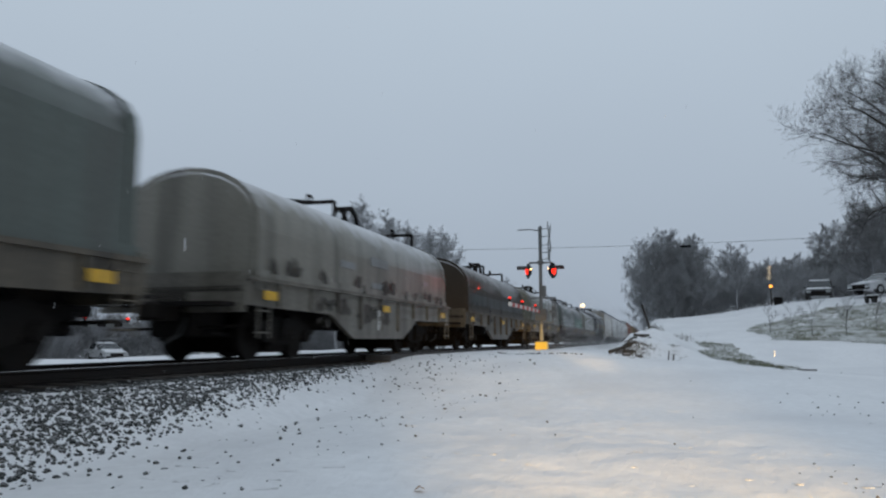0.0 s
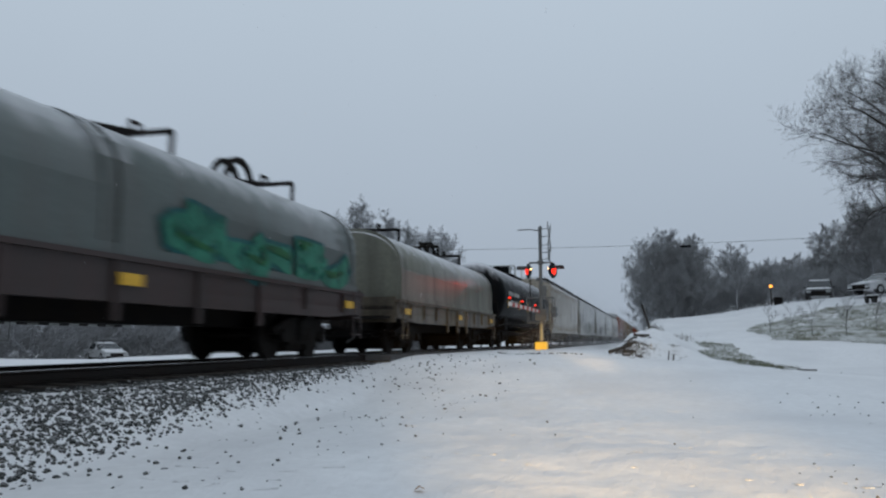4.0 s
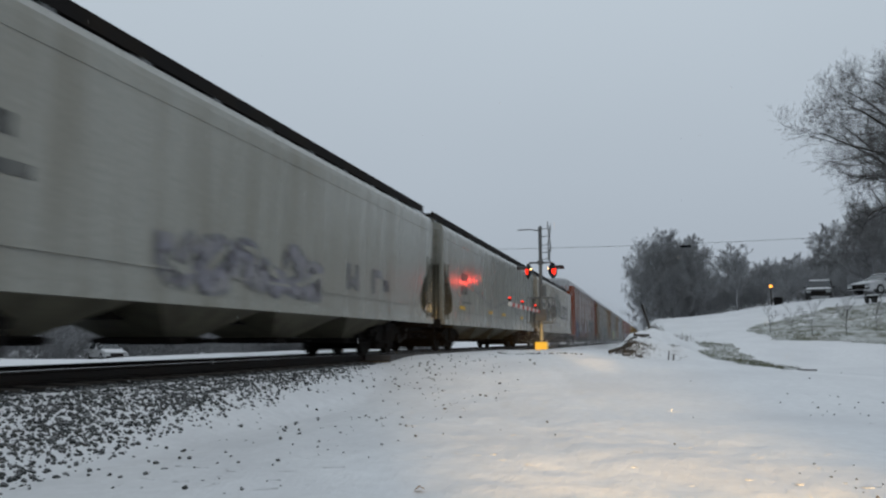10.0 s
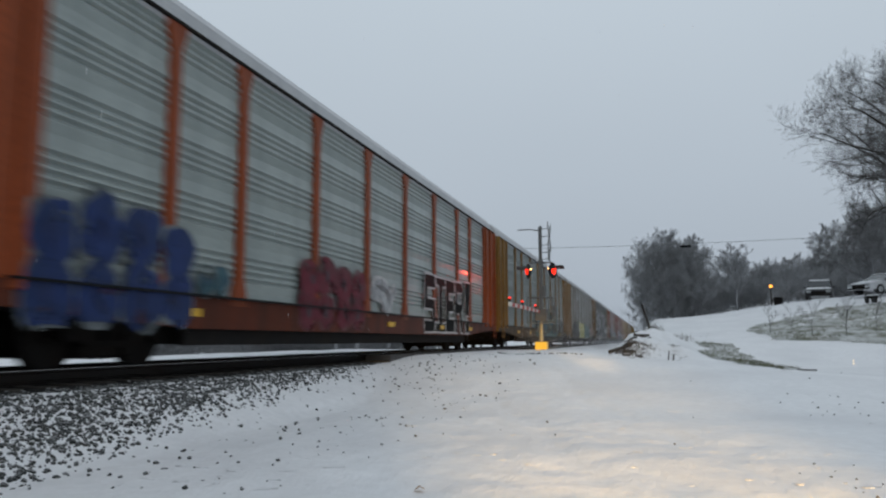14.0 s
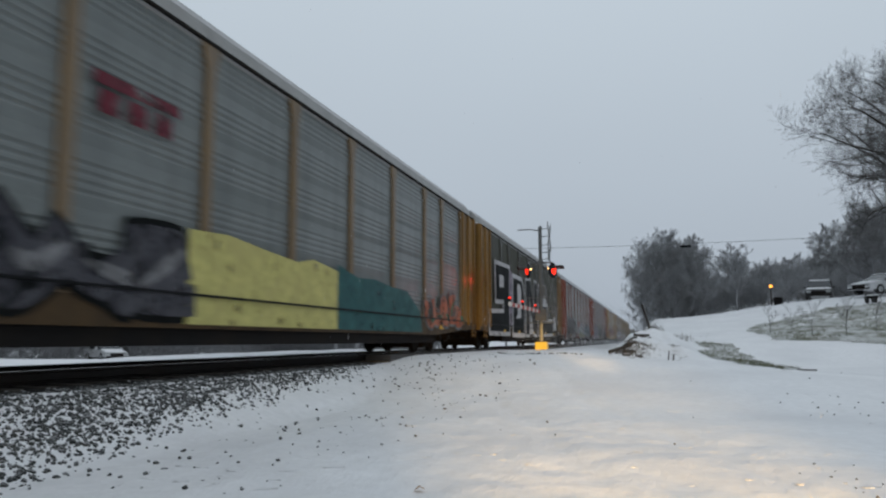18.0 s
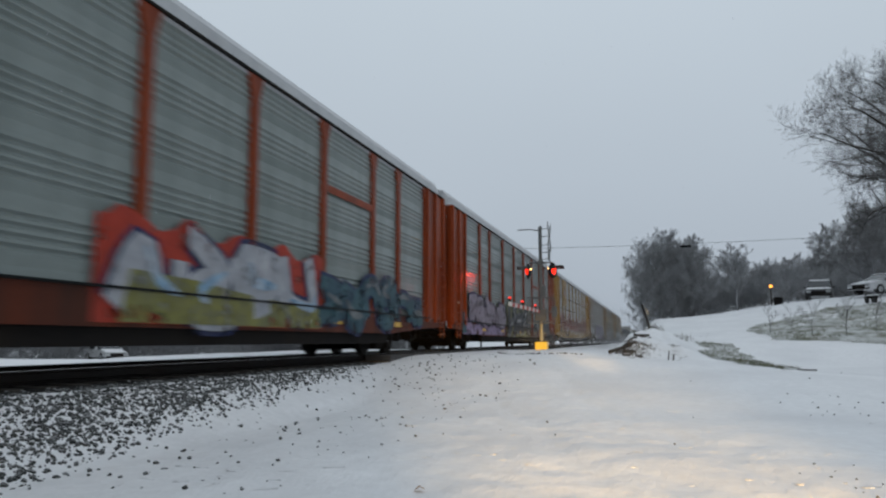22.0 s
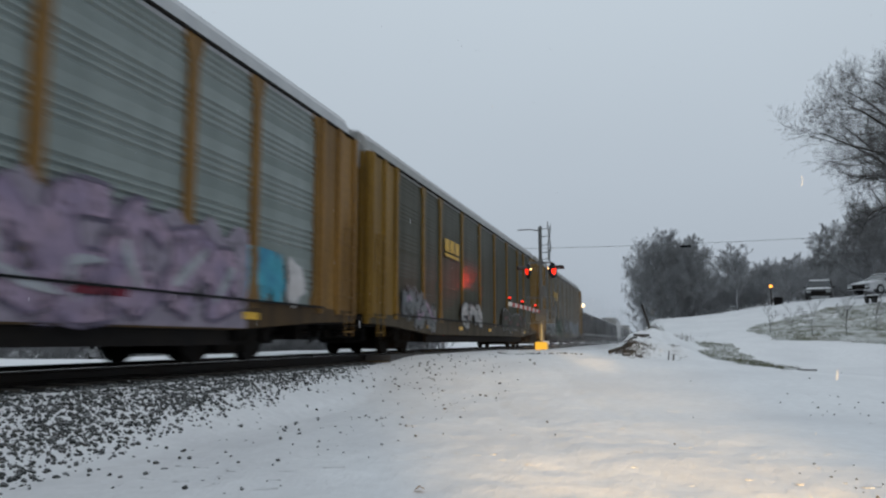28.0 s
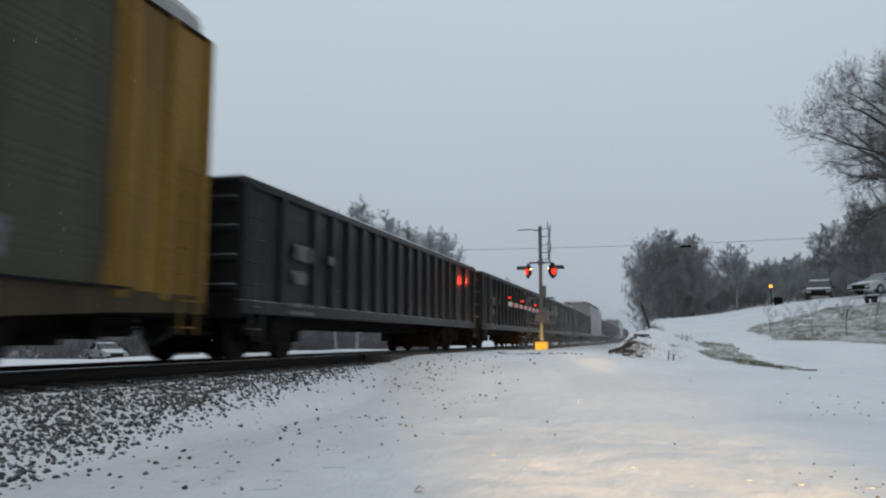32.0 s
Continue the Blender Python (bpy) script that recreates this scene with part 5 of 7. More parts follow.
    bubbles(a1, -5.2, -1.65, 0.62, 1.95, 4, 2, S_MAROON, S_RUSTY, S_NIGHT, 12, label="maroon swollen letter")
    graffiti(a1, -1.1, 0.2, 1.05, 1.9, 1, S_SILVER, S_WHITE, S_GREY, 13, label="small white spray-painted face")
    block_letters(a1, "SIER", 3.2, 8.1, 0.64, 2.35, S_BLACK, S_PALE, S_WHITE, gap=0.10, edge=0.06, label="black capital with thin white outline")
    for mark in "!.":
        block_letters(a1, mark, 8.1, 9.3, 0.64, 2.45, S_BLACK, S_PALE, S_WHITE, gap=0.14, edge=0.06, label="black painted mark with white outline")
    a2 = place(autorack("tan autorack with galvanised screens and tan graffiti", P_TANYEL, P_TANYEL, P_SCREEN, P_ROOF, P_SILLTAN, 0.7), 13)
    graffiti(a2, -2.3, 7.0, 0.62, 2.2, 7, S_TAN, S_NAVY, S_AQUA, 21, cloud=S_TEAL, label="tan and teal spray-painted piece")
    scribble(a2, 7.5, 9.3, 0.85, 1.75, 2, S_BLACK, 22, 0.15, label="black scribbled tag")
    scribble(a2, 9.5, 11.7, 0.80, 1.70, 3, S_BLACK, 25, 0.12, label="black scribbled tag")
    scribble(a2, 7.6, 9.2, 0.80, 1.65, 2, S_PALE, 26, 0.07, 1.626, "thin pale line along the tag")
    a3 = place(autorack("tan autorack with yellow and teal painted blocks", P_TANYEL, P_DULLPOST, P_SCREEN2, P_ROOF2, P_SILLTAN, 0.45), 14)
    bars(a3, -7.0, 3.2, [(0, 0.36, 1.75, 0.16), (0.12, 0, 0.34, 0.3), (0.68, 0, 0.34, 0.3), (1.24, 0, 0.34, 0.3)], S_MAROON, 1.62, "maroon_mark")
    graffiti(a3, -9.8, -4.95, 0.62, 2.1, 4, S_NIGHT, S_BLACK, S_GREY, 31, label="dark grey tangled piece")
    part("painted_block", flat([(-4.9, 0.60), (0.65, 0.60), (0.65, 1.85), (-0.6, 1.98), (-1.3, 1.86), (-2.6, 1.95), (-3.8, 2.05), (-4.9, 2.0)], 1.622), S_CREAM, a3, "cream yellow painted block")
    part("painted_block", flat([(0.66, 0.60), (7.0, 0.60), (6.7, 1.2), (5.6, 1.7), (4.2, 1.75), (3.0, 1.85), (1.8, 1.80), (0.66, 2.0)], 1.622), S_TEAL, a3, "dark teal painted block")
    graffiti(a3, 7.4, 11.7, 0.72, 1.85, 5, S_ROSE, S_PALE, S_MINT, 32, label="orange-red letters with pale edges")
    a4 = place(autorack("tan-ended dark autorack with giant black letters", P_TANYEL, P_GREYPOST, P_SCREEN3, P_ROOF2, P_SILLTAN, 0.12), 15)
    outlined(a4, [(-12.0, 0.75), (-7.5, 0.75), (-7.45, 3.75), (-10.8, 3.7), (-10.7, 2.15), (-8.9, 2.2), (-8.9, 1.6), (-12.0, 1.5)],
             [[(-9.93, 2.73), (-8.9, 2.78), (-8.92, 3.3), (-9.93, 3.31)]], S_BLACK, S_WHITE, 0.19, label="huge black painted numeral")
    part("pink_stripe", flat([(-7.3, 0.66), (-6.75, 0.66), (-6.75, 3.7), (-7.3, 3.7)], 1.598), S_PINK, a4, "pink painted stripe")
    outlined(a4, [(-6.45, 0.72), (-3.1, 0.72), (-3.12, 2.65), (-3.4, 3.1), (-3.85, 3.42), (-6.4, 3.42)],
             [[(-5.75, 1.42), (-4.1, 1.52), (-4.02, 2.2), (-4.08, 2.84), (-4.42, 3.22), (-5.25, 3.2), (-5.15, 1.7)]], S_BLACK, S_WHITE, 0.22, label="huge black painted letter")
    outlined(a4, [(-2.4, 0.68), (-1.35, 0.68), (-1.42, 2.6), (0.3, 0.72), (1.48, 0.68), (1.42, 3.68), (0.58, 3.72), (0.5, 2.0), (-0.92, 3.68), (-2.52, 3.56)],
             [[(-1.28, 0.70), (0.1, 0.72), (-1.3, 2.35)]], S_BLACK, S_WHITE, 0.16, label="huge black painted letter")
    part("painted_block", flat([(9.0, 0.62), (10.75, 0.62), (10.75, 2.15), (9.0, 2.0)], 1.599), S_WHITE, a4, "white painted block")
    part("painted_ground", flat([(3.9, 1.5), (7.2, 1.62), (6.3, 2.3), (5.7, 3.4), (3.9, 3.4)], 1.600), S_WHITE, a4, "white painted ground of the letter")
    outlined(a4, [(2.3, 0.72), (8.9, 0.80), (8.9, 1.60), (4.05, 1.50), (4.05, 2.1), (6.3, 2.15), (6.2, 2.5), (4.0, 2.45), (4.0, 3.25), (5.5, 3.38), (5.4, 3.70), (2.2, 3.54)],
             [], S_BLACK, S_WHITE, 0.17, label="huge black painted letter with a long foot")
    a5 = place(autorack("orange-red autorack with black and blue graffiti", P_ORANGE, P_ORANGE, P_SCREEN, P_ROOF, P_SILLRED), 16)
    bubbles(a5, -12.2, -4.2, 0.68, 2.2, 5, 1, S_BLACK, S_HAZE, S_MAUVE, 61, core=0.4, label="black swollen letter with a white rim")
    graffiti(a5, -1.9, 3.9, 0.62, 2.1, 4, S_HAZE, S_NAVY, S_SKY, 62, cloud=S_SIGNAL, label="pale blue piece on red cloud")
    part("painted_block", flat([(-1.9, 0.60), (4.2, 0.60), (4.1, 1.0), (1.6, 1.1), (-0.2, 1.25), (-1.7, 1.3)], 1.648), S_LIME, a5, "lime painted fill")
    graffiti(a5, 4.1, 11.4, 0.62, 1.9, 6, S_DIMTEAL, S_NAVY, S_PALE, 63, label="blue spray-painted piece")
    bars(a5, 4.6, 3.5, [(0, 0, 2.6, 0.16)], P_ORANGE, 1.60, "rub_bar")
    a6 = place(autorack("orange-red autorack with violet and lime graffiti", P_ORANGE, P_ORANGE, P_SCREEN, P_ROOF, P_SILLRED), 17)
    graffiti(a6, -11.6, -4.3, 0.90, 2.3, 5, S_LILAC, S_INK, S_MAUVE, 71, label="pale lilac letters with dark edges")
    part("painted_block", flat([(-12.4, 0.62), (-11.8, 0.62), (-11.85, 1.6), (-12.4, 1.3)], 1.612), S_DIMTEAL, a6, "dull teal painted patch")
    part("painted_block", flat([(-12.3, 0.58), (-4.3, 0.58), (-4.25, 1.15), (-6.0, 1.0), (-8.2, 1.12), (-10.1, 0.98), (-11.7, 1.2), (-12.3, 1.0)], 1.601), S_VIOLET, a6, "violet painted base")
    graffiti(a6, -3.4, 3.3, 0.57, 2.25, 6, S_NIGHT, S_GREY, S_SILVER, 72, cloud=S_LIME, label="charcoal and grey letters on lime cloud")
    graffiti(a6, 4.5, 11.2, 0.56, 1.8, 5, S_GHOST, S_DIMTEAL, S_GHOST, 73, label="faded teal piece")
    bars(a6, 4.60, 3.35, [(0, 0, 2.6, 0.16)], P_ORANGE, 1.60, "rub_bar")
    a7 = place(autorack("yellow autorack with bright screens and red graffiti", P_YELLOW, P_YELLOW, P_BRIGHT, P_ROOF, P_YELLOW), 18)
    graffiti(a7, -12.0, 13.0, 0.95, 2.45, 14, S_RED, S_ROSE, S_NIGHT, 81, x=1.550, label="red letters along the whole side")
    plate = part("sign_panel", Shape().box(1.58, 1.63, -9.55, -7.1, 3.0, 4.98, 0.01), P_YELLOW, a7, "yellow sign panel")
    part("emblem", flat([(-8.8, 4.5), (-7.98, 4.5), (-7.98, 4.2), (-8.8, 4.2)], 1.634), S_NAVY, plate, "dark blue emblem field")
    part("emblem_base", flat([(-8.8, 4.19), (-7.98, 4.19), (-7.98, 3.85), (-8.4, 3.72), (-8.8, 3.85)], 1.634), S_PINK, plate, "pale emblem shield")
    bars(plate, -9.3, 3.4, [(0, 0, 1.9, 0.07)], S_TAN, 1.636)
    bars(a7, -8.1, 0.70, [(0, 0, 1.2, 0.18), (1.5, 0, 1.3, 0.18)], DARK, 1.607, "data_plate")
    for z in (1.85, 2.75, 3.65):
        part("screen_joint", Shape().box(1.54, 1.575, -AUTO_HALF + 1.8, AUTO_HALF - 1.8, z, z + 0.05), DARK, a7)
    a8 = place(autorack("tan autorack with a long pink graffiti piece", P_TANYEL, P_TANYEL, P_SCREEN, P_ROOF, P_SILLTAN), 19)
    graffiti(a8, -11.3, -7.0, 1.0, 2.0, 3, S_WHITE, S_SILVER, S_GREY, 91, label="white scribbled letters")
    graffiti(a8, -4.2, 8.8, 0.60, 2.25, 13, S_PINK, S_GREYVIOLET, S_HAZE, 92, cloud=S_LILAC, label="pink and violet block letters")
    part("painted_block", flat([(8.6, 0.60), (10.0, 0.62), (10.5, 1.3), (10.3, 1.95), (9.3, 2.0), (8.6, 1.9)], 1.598), S_AQUA, a8, "blue painted patch")
    part("painted_figure", flat(blob(10.9, 1.45, 0.36, 0.42, random.Random(3), rough=0.2), 1.604), S_WHITE, a8, "small white painted figure")
    part("painted_bar", flat([(5.0, 0.92), (6.0, 0.92), (6.0, 1.04), (5.0, 1.04)], 1.66), S_MAROON, a8, "dark red painted bar")
    a9 = place(autorack("brown-stained autorack with yellow posts and emblem", P_DULLYEL, P_DULLYEL, P_SCREEN3, P_ROOF2, P_SILLDARK, 0.12), 20)
    a10 = place(autorack("dark autorack with yellow posts and green graffiti", P_DULLYEL, P_DULLYEL, P_SCREEN3, P_ROOF2, P_SILLDARK, 0.12), 21)
    for car, y in ((a9, -6.95), (a10, -7.0)):
        bars(car, y, 3.15, [(0, 0, 1.85, 0.10), (0, 0.17, 0.52, 0.42), (0.66, 0.17, 0.52, 0.42), (1.32, 0.17, 0.52, 0.42)], YELLOW, 1.618, "yellow_emblem")
    graffiti(a9, -11.5, -8.4, 0.7, 1.95, 3, S_PALE, S_GREY, S_PINK, 101, label="white swollen letters")
    graffiti(a9, -4.6, -1.5, 0.74, 1.8, 3, S_SILVER, S_NIGHT, S_WHITE, 102, label="silver spray-painted piece")
    graffiti(a9, 3.2, 9.4, 0.75, 1.8, 5, P_SCREEN3, S_GREY, S_RUSTY, 103, label="faint scribbled piece")
    graffiti(a10, -11.8, -6.6, 0.7, 1.9, 4, S_PALE, S_GREY, S_SILVER, 104, label="silver piece")
    graffiti(a10, -6.9, -2.25, 0.66, 1.85, 4, S_BOTTLE, S_BLACK, S_BOTTLE, 105, label="dark green swollen letters")
    graffiti(a10, -1.75, 1.4, 0.85, 2.05, 4, S_NIGHT, S_PALE, S_HAZE, 106, label="silver and rose letters")
    graffiti(a10, 2.6, 10.2, 0.62, 1.9, 8, S_PALE, S_GREY, S_SKY, 107, label="white and blue piece")
    # gondolas and the last hoppers
    for k in (22, 23, 24, 25):
        place(gondola("black ribbed steel gondola car with a line of snow", P_BLACKGON), k)
    place(hopper_car("tan covered hopper car far back", P_TAN, P_SHEET), 26)
    for k in (27, 28, 29, 31, 32):
        place(gondola("black ribbed steel gondola car with a line of snow", P_BLACKGON), k)
    place(hopper_car("tan covered hopper car far back", P_TAN, P_SHEET), 30)


build_train()


def travelled(t):
    """Metres the train has gone at t seconds."""
    return 14.891 * t + 0.01986 * t * t


def on_ground(x, y, turn=0.0, lift=0.0):
    return pose(x, y, ground_z(x, y) + lift, 0, 0, turn)


# ---- ballast ----
def build_ballast():
    rnd = random.Random(3)
    ico = bmesh.new()
    bmesh.ops.create_icosphere(ico, subdivisions=1, radius=1.0)
    iv = [v.co.copy() for v in ico.verts]
    ifc = [tuple(v.index for v in f.verts) for f in ico.faces]
    ico.free()
    s = Shape()

    def stone(x, y, r, sink):
        q = Euler((rnd.random() * 6, rnd.random() * 6, rnd.random() * 6)).to_matrix()
        k = Vector((rnd.uniform(0.7, 1.3), rnd.uniform(0.6, 1.1), rnd.uniform(0.5, 0.9)))
        c = Vector((x, y, ground_z(x, y) + r * sink))
        s.add([c + q @ Vector((p.x * k.x, p.y * k.y, p.z * k.z)) * r * rnd.uniform(0.75, 1.2) for p in iv], ifc)

    n = 0
    while n < 10800:
        y = 2.5 + 16.5 * rnd.random() ** 1.2
        x = TRACK_X + 1.3 + 4.2 * rnd.random()
        edge = -4.85 - 0.15 * max(0, y - 4.6) if y < 8.2 else -5.39 - 0.10 * (y - 8.2) - 0.06 * max(0, y - 14) ** 1.5
        dens = (1 - smooth(edge - 0.45, edge + 0.32, x)) * (0.62 + 0.38 * smooth(TRACK_X + 1.6, TRACK_X + 2.6, x))
        dens *= 0.52 * (1 - smooth(17.5, 20.0, y)) * (0.75 + 0.5 * noise.noise(Vector((x * 2, y * 1.2, 2))))
        if rnd.random() > dens + 0.003:
            continue
        stone(x, y, 0.011 + 0.028 * rnd.random() ** 1.7, rnd.uniform(-0.3, 0.3))
        n += 1
    for _ in range(3600):
        y = 3.0 + 13 * rnd.random()
        x = TRACK_X - rnd.uniform(1.5, 4.0)
        if rnd.random() > 1 - smooth(11.0, 15.5, y):
            continue
        stone(x, y, rnd.uniform(0.03, 0.06), rnd.uniform(0.0, 0.6))
    # scattered stones on the snow of the road
    for _ in range(110):
        y = rnd.uniform(5, 26)
        x = rnd.uniform(-6.5, 5)
        if x > -5 and rnd.random() < 0.72:
            continue
        stone(x, y, rnd.uniform(0.008, 0.024), 0.3)
    # coarser stones past the edge of the bed and a few on the road
    for cx, cy, sx, sy, count, r0, r1 in ((-4.9, 6.1, 0.35, 0.8, 20, 0.012, 0.040), (2.6, 13.4, 0.5, 1.2, 16, 0.010, 0.024), (1.6, 6.9, 0.25, 0.35, 12, 0.008, 0.020), (-3.4, 9.5, 1.0, 2.0, 10, 0.008, 0.020),
                                          (-5.0, 17.0, 0.6, 2.2, 90, 0.012, 0.034)):
        for _ in range(count):
            stone(rnd.gauss(cx, sx), rnd.gauss(cy, sy), rnd.uniform(r0, r1), 0.25)
    for k in range(70):
        stone(rnd.uniform(-4.6, -2.0), 22.6 + rnd.uniform(-0.25, 0.25), rnd.uniform(0.015, 0.035), 0.5)
    tagged(new("ballast", s.mesh("ballast", STONE)), "dark ballast stones poking through snow", "ballast", kind="stuff")
    clods = Shape()

    def clod(x, y, long, deep, high, turn):
        c = Vector((x, y, ground_z(x, y)))
        q = Euler((0, 0, turn)).to_matrix()
        clods.add([c + q @ Vector((p.x * long, p.y * deep, p.z * high)) * rnd.uniform(0.72, 1.28) for p in iv], ifc, True)

    for _ in range(520):
        y = 5.2 + 13 * rnd.random() ** 1.6
        x = rnd.uniform(-4.2, 3.4)
        if noise.noise(Vector((x * 0.7, y * 0.6, 12))) < -0.1:
            continue
        r = 0.010 + 0.045 * rnd.random() ** 2.5
        clod(x, y, r * rnd.uniform(1.0, 2.4), r * rnd.uniform(0.5, 1.0), r * rnd.uniform(0.02, 0.07), rnd.uniform(-0.5, 0.5) + 0.27)
    tagged(new("snow_clods", clods.mesh("snow_clods", SNOW)), "small clods of trodden snow", "snow", kind="stuff")
    leaf = Shape().add([(0, 0, 0), (0.05, 0.02, 0.035), (0.10, 0, 0.01), (0.06, -0.04, 0.05), (0.02, 0.05, 0.03)], [(0, 3, 1), (1, 3, 2), (0, 1, 4), (1, 2, 4)])
    z = ground_z(-1.72, 5.6)
    single("dead_leaf", leaf, material("dead_leaf", (0.30, 0.16, 0.05), 0.8, fine=40), "curled brown dead leaf on the snow", "leaf", pose(-1.76, 5.6, z + 0.005))


build_ballast()


# ---- crossing signals ----
HOOD = material("dark_hood_paint", (0.05, 0.048, 0.046), 0.6, vary=0.2, spec=0.2)


def crossing_signal(label, m, arm_dir, arm_len, height=4.46, lamp_z=2.9, cross=True, bands=(RED, WHITE)):
    """Mast with two pairs of flashers along x, a crossbuck and a lowered gate arm along y."""
    sig = thing("crossing_signal", label, "crossing signal", m, group="crossing signals")
    alu = paint("weathered_aluminium", (0.13, 0.135, 0.135), GRIME, 0.4)
    part("mast", Shape().rod((0, 0, 0.0), (0, 0, height), 0.065, 12).rod((0, 0, height), (0, 0, height + 0.12), 0.075, 12, 0.02), alu, sig, "grey aluminium mast")
    part("foundation", Shape().box(-0.22, 0.22, -0.22, 0.22, -0.25, 0.30, 0.03), paint("yellow_base", (0.72, 0.50, 0.06), GRIME, 0.3), sig, "yellow painted base")
    part("base_casting", Shape().rod((0, 0, 0.36), (0, 0, 0.95), 0.075, 12, 0.068), paint("grey_casting", (0.22, 0.21, 0.16), GRIME, 0.3), sig)
    part("cross_arm", Shape().rod((-0.42, 0, lamp_z + 0.30), (0.42, 0, lamp_z + 0.30), 0.035, 8).box(-0.1, 0.1, -0.09, 0.09, lamp_z + 0.22, lamp_z + 0.38, 0.02), alu, sig)
    for s in (-1, 1):
        q = Matrix.Translation((s * 0.40, 0, lamp_z)) @ Matrix.Rotation(radians(-s * 24), 4, "Z")
        u = part("flasher", Shape().rod((-s * 0.04, 0, 0), (s * 0.10, 0, 0), 0.17, 16), alu, sig, "flasher lamp unit", q)
        part("flasher_bracket", Shape().rod((s * 0.40, 0, lamp_z + 0.12), (s * 0.40, 0, lamp_z + 0.32), 0.03, 6), alu, sig)
        dome = [[(s * (0.105 + 0.06 * (1 - k * k)), 0.155 * k * math.cos(a * math.pi / 8), 0.155 * k * math.sin(a * math.pi / 8)) for a in range(16)] for k in (1.0, 0.75, 0.4, 0.1)]
        part("lens", Shape().loft(dome, True, True), RED_GLOW, u, "lit red lens")
        arc = [math.pi * (0.10 + 0.80 * i / 12) for i in range(13)]
        ring = lambda x, r: [(s * x, r * math.cos(a), r * math.sin(a)) for a in arc]
        part("hood", Shape().loft([ring(0.08, 0.185), ring(0.46, 0.175)], False, True, False).loft([ring(0.46, 0.168), ring(0.08, 0.178)], False, True, False), HOOD, u, "dark lamp hood")
        part("peep_lamp", Shape().ball((s * 0.03, -0.21, 0.05), 0.042, 8), PEEP_GLOW, u, "small glowing orange side lamp")
        back = [(s * 0.05, 0.29 * math.cos(a * math.pi / 8), 0.29 * math.sin(a * math.pi / 8)) for a in range(16)]
        part("target_disc", Shape().loft([back, [(x + s * 0.02, y, z) for x, y, z in back]]), BLACK, u, "black backing disc")
    if cross:
        for a in (-45, 45):
            q = Euler((radians(a), 0, 0)).to_matrix()
            b = Shape().box(-0.012, 0.012, -0.62, 0.62, -0.115, 0.115, 0.004)
            b.v = [tuple(q @ Vector(p) + Vector((0.34, 0, height - 0.30))) for p in b.v]
            part("crossbuck_board", b, GREYPAINT, sig, "weathered crossbuck board")
        for z in (0.02, 0.30, 0.62, 0.90, 1.15):
            part("crossbuck_bracket", Shape().path([(0, 0, height - z), (0.33, 0, height - z + 0.03)], 0.014), alu, sig)
        part("number_sign", Shape().box(0.31, 0.33, -0.3, 0.3, height - 1.2, height - 0.75), GREYPAINT, sig)
    part("top_arm", Shape().path([(0, 0, height - 0.08), (-0.35, -0.05, height - 0.02), (-0.82, -0.1, height - 0.03)], 0.022), alu, sig, "thin bracket arm")
    part("bell", Shape().rod((0, 0.05, height), (0, 0.05, height + 0.1), 0.10, 12, 0.05), alu, sig)
    part("junction_box", Shape().box(0.05, 0.19, -0.1, 0.1, 1.95, 2.35, 0.02), alu, sig)
    # gate mechanism
    part("gate_mechanism", Shape().box(-0.20, 0.24, -0.26, 0.22, 1.05, 1.48, 0.03), alu, sig, "grey gate mechanism housing")
    part("counterweight", Shape().path([(0.34, 0, 1.4), (0.36, -arm_dir * 1.0, 1.42)], 0.045).box(0.28, 0.44, -arm_dir * 0.75, -arm_dir * 1.15, 1.22, 1.62, 0.02)
         .path([(-0.36, 0, 1.4), (-0.38, -arm_dir * 1.0, 1.42)], 0.045), alu, sig, "gate counterweight arms")
    guard = Shape()
    for y in (-0.36, 0.32):
        guard.path([(-0.46, y, 0.98), (0.46, y, 0.98), (0.46, y, 1.90), (-0.46, y, 1.90), (-0.46, y, 0.98)], 0.016)
        for x in (-0.23, 0.0, 0.23):
            guard.path([(x, y, 0.98), (x, y, 1.90)], 0.007, 4)
    for x in (-0.46, 0.46):
        for z in (0.98, 1.90):
            guard.path([(x, -0.36, z), (x, 0.32, z)], 0.016)
    part("wire_guard", guard, alu, sig, "grey wire guard frame")
    n = 14
    for k in range(n):
        y0, y1 = arm_dir * (0.3 + arm_len * k / n), arm_dir * (0.3 + arm_len * (k + 1) / n)
        part("gate_arm_band", Shape().box(-0.04, 0.0, y0, y1, 1.34, 1.45), bands[k % 2], sig)
    for k in (0.16, 0.62, 0.98):
        y = arm_dir * (0.3 + arm_len * k)
        l = part("arm_lamp", Shape().rod((-0.02, y, 1.47), (-0.02, y, 1.53), 0.03, 8).box(-0.06, 0.02, y - 0.045, y + 0.045, 1.52, 1.55), BLACK, sig)
        part("arm_lens", Shape().rod((-0.02, y - 0.03, 1.565), (-0.02, y + 0.03, 1.565), 0.036, 12), RED_GLOW, l, "lit red lamp")
    return sig


crossing_signal("railway crossing signal with flashers and lowered gate", pose(-4.61, 32.95, -0.06) @ Matrix.Diagonal((1.18, 1.18, 1.18, 1)), -1, 6.1)
crossing_signal("second crossing signal beyond the track, gate lowered", pose(-13.9, 13.2, -0.62, 0, 0, 0), 1, 4.6, cross=False, bands=(DARK, GREYPAINT))
spot("flasher_beam", (-5.28, 32.65, 2.98), (-6.6, 27.3, 2.2), 44, 40, 1.0, (1.0, 0.045, 0.02), 0.09)


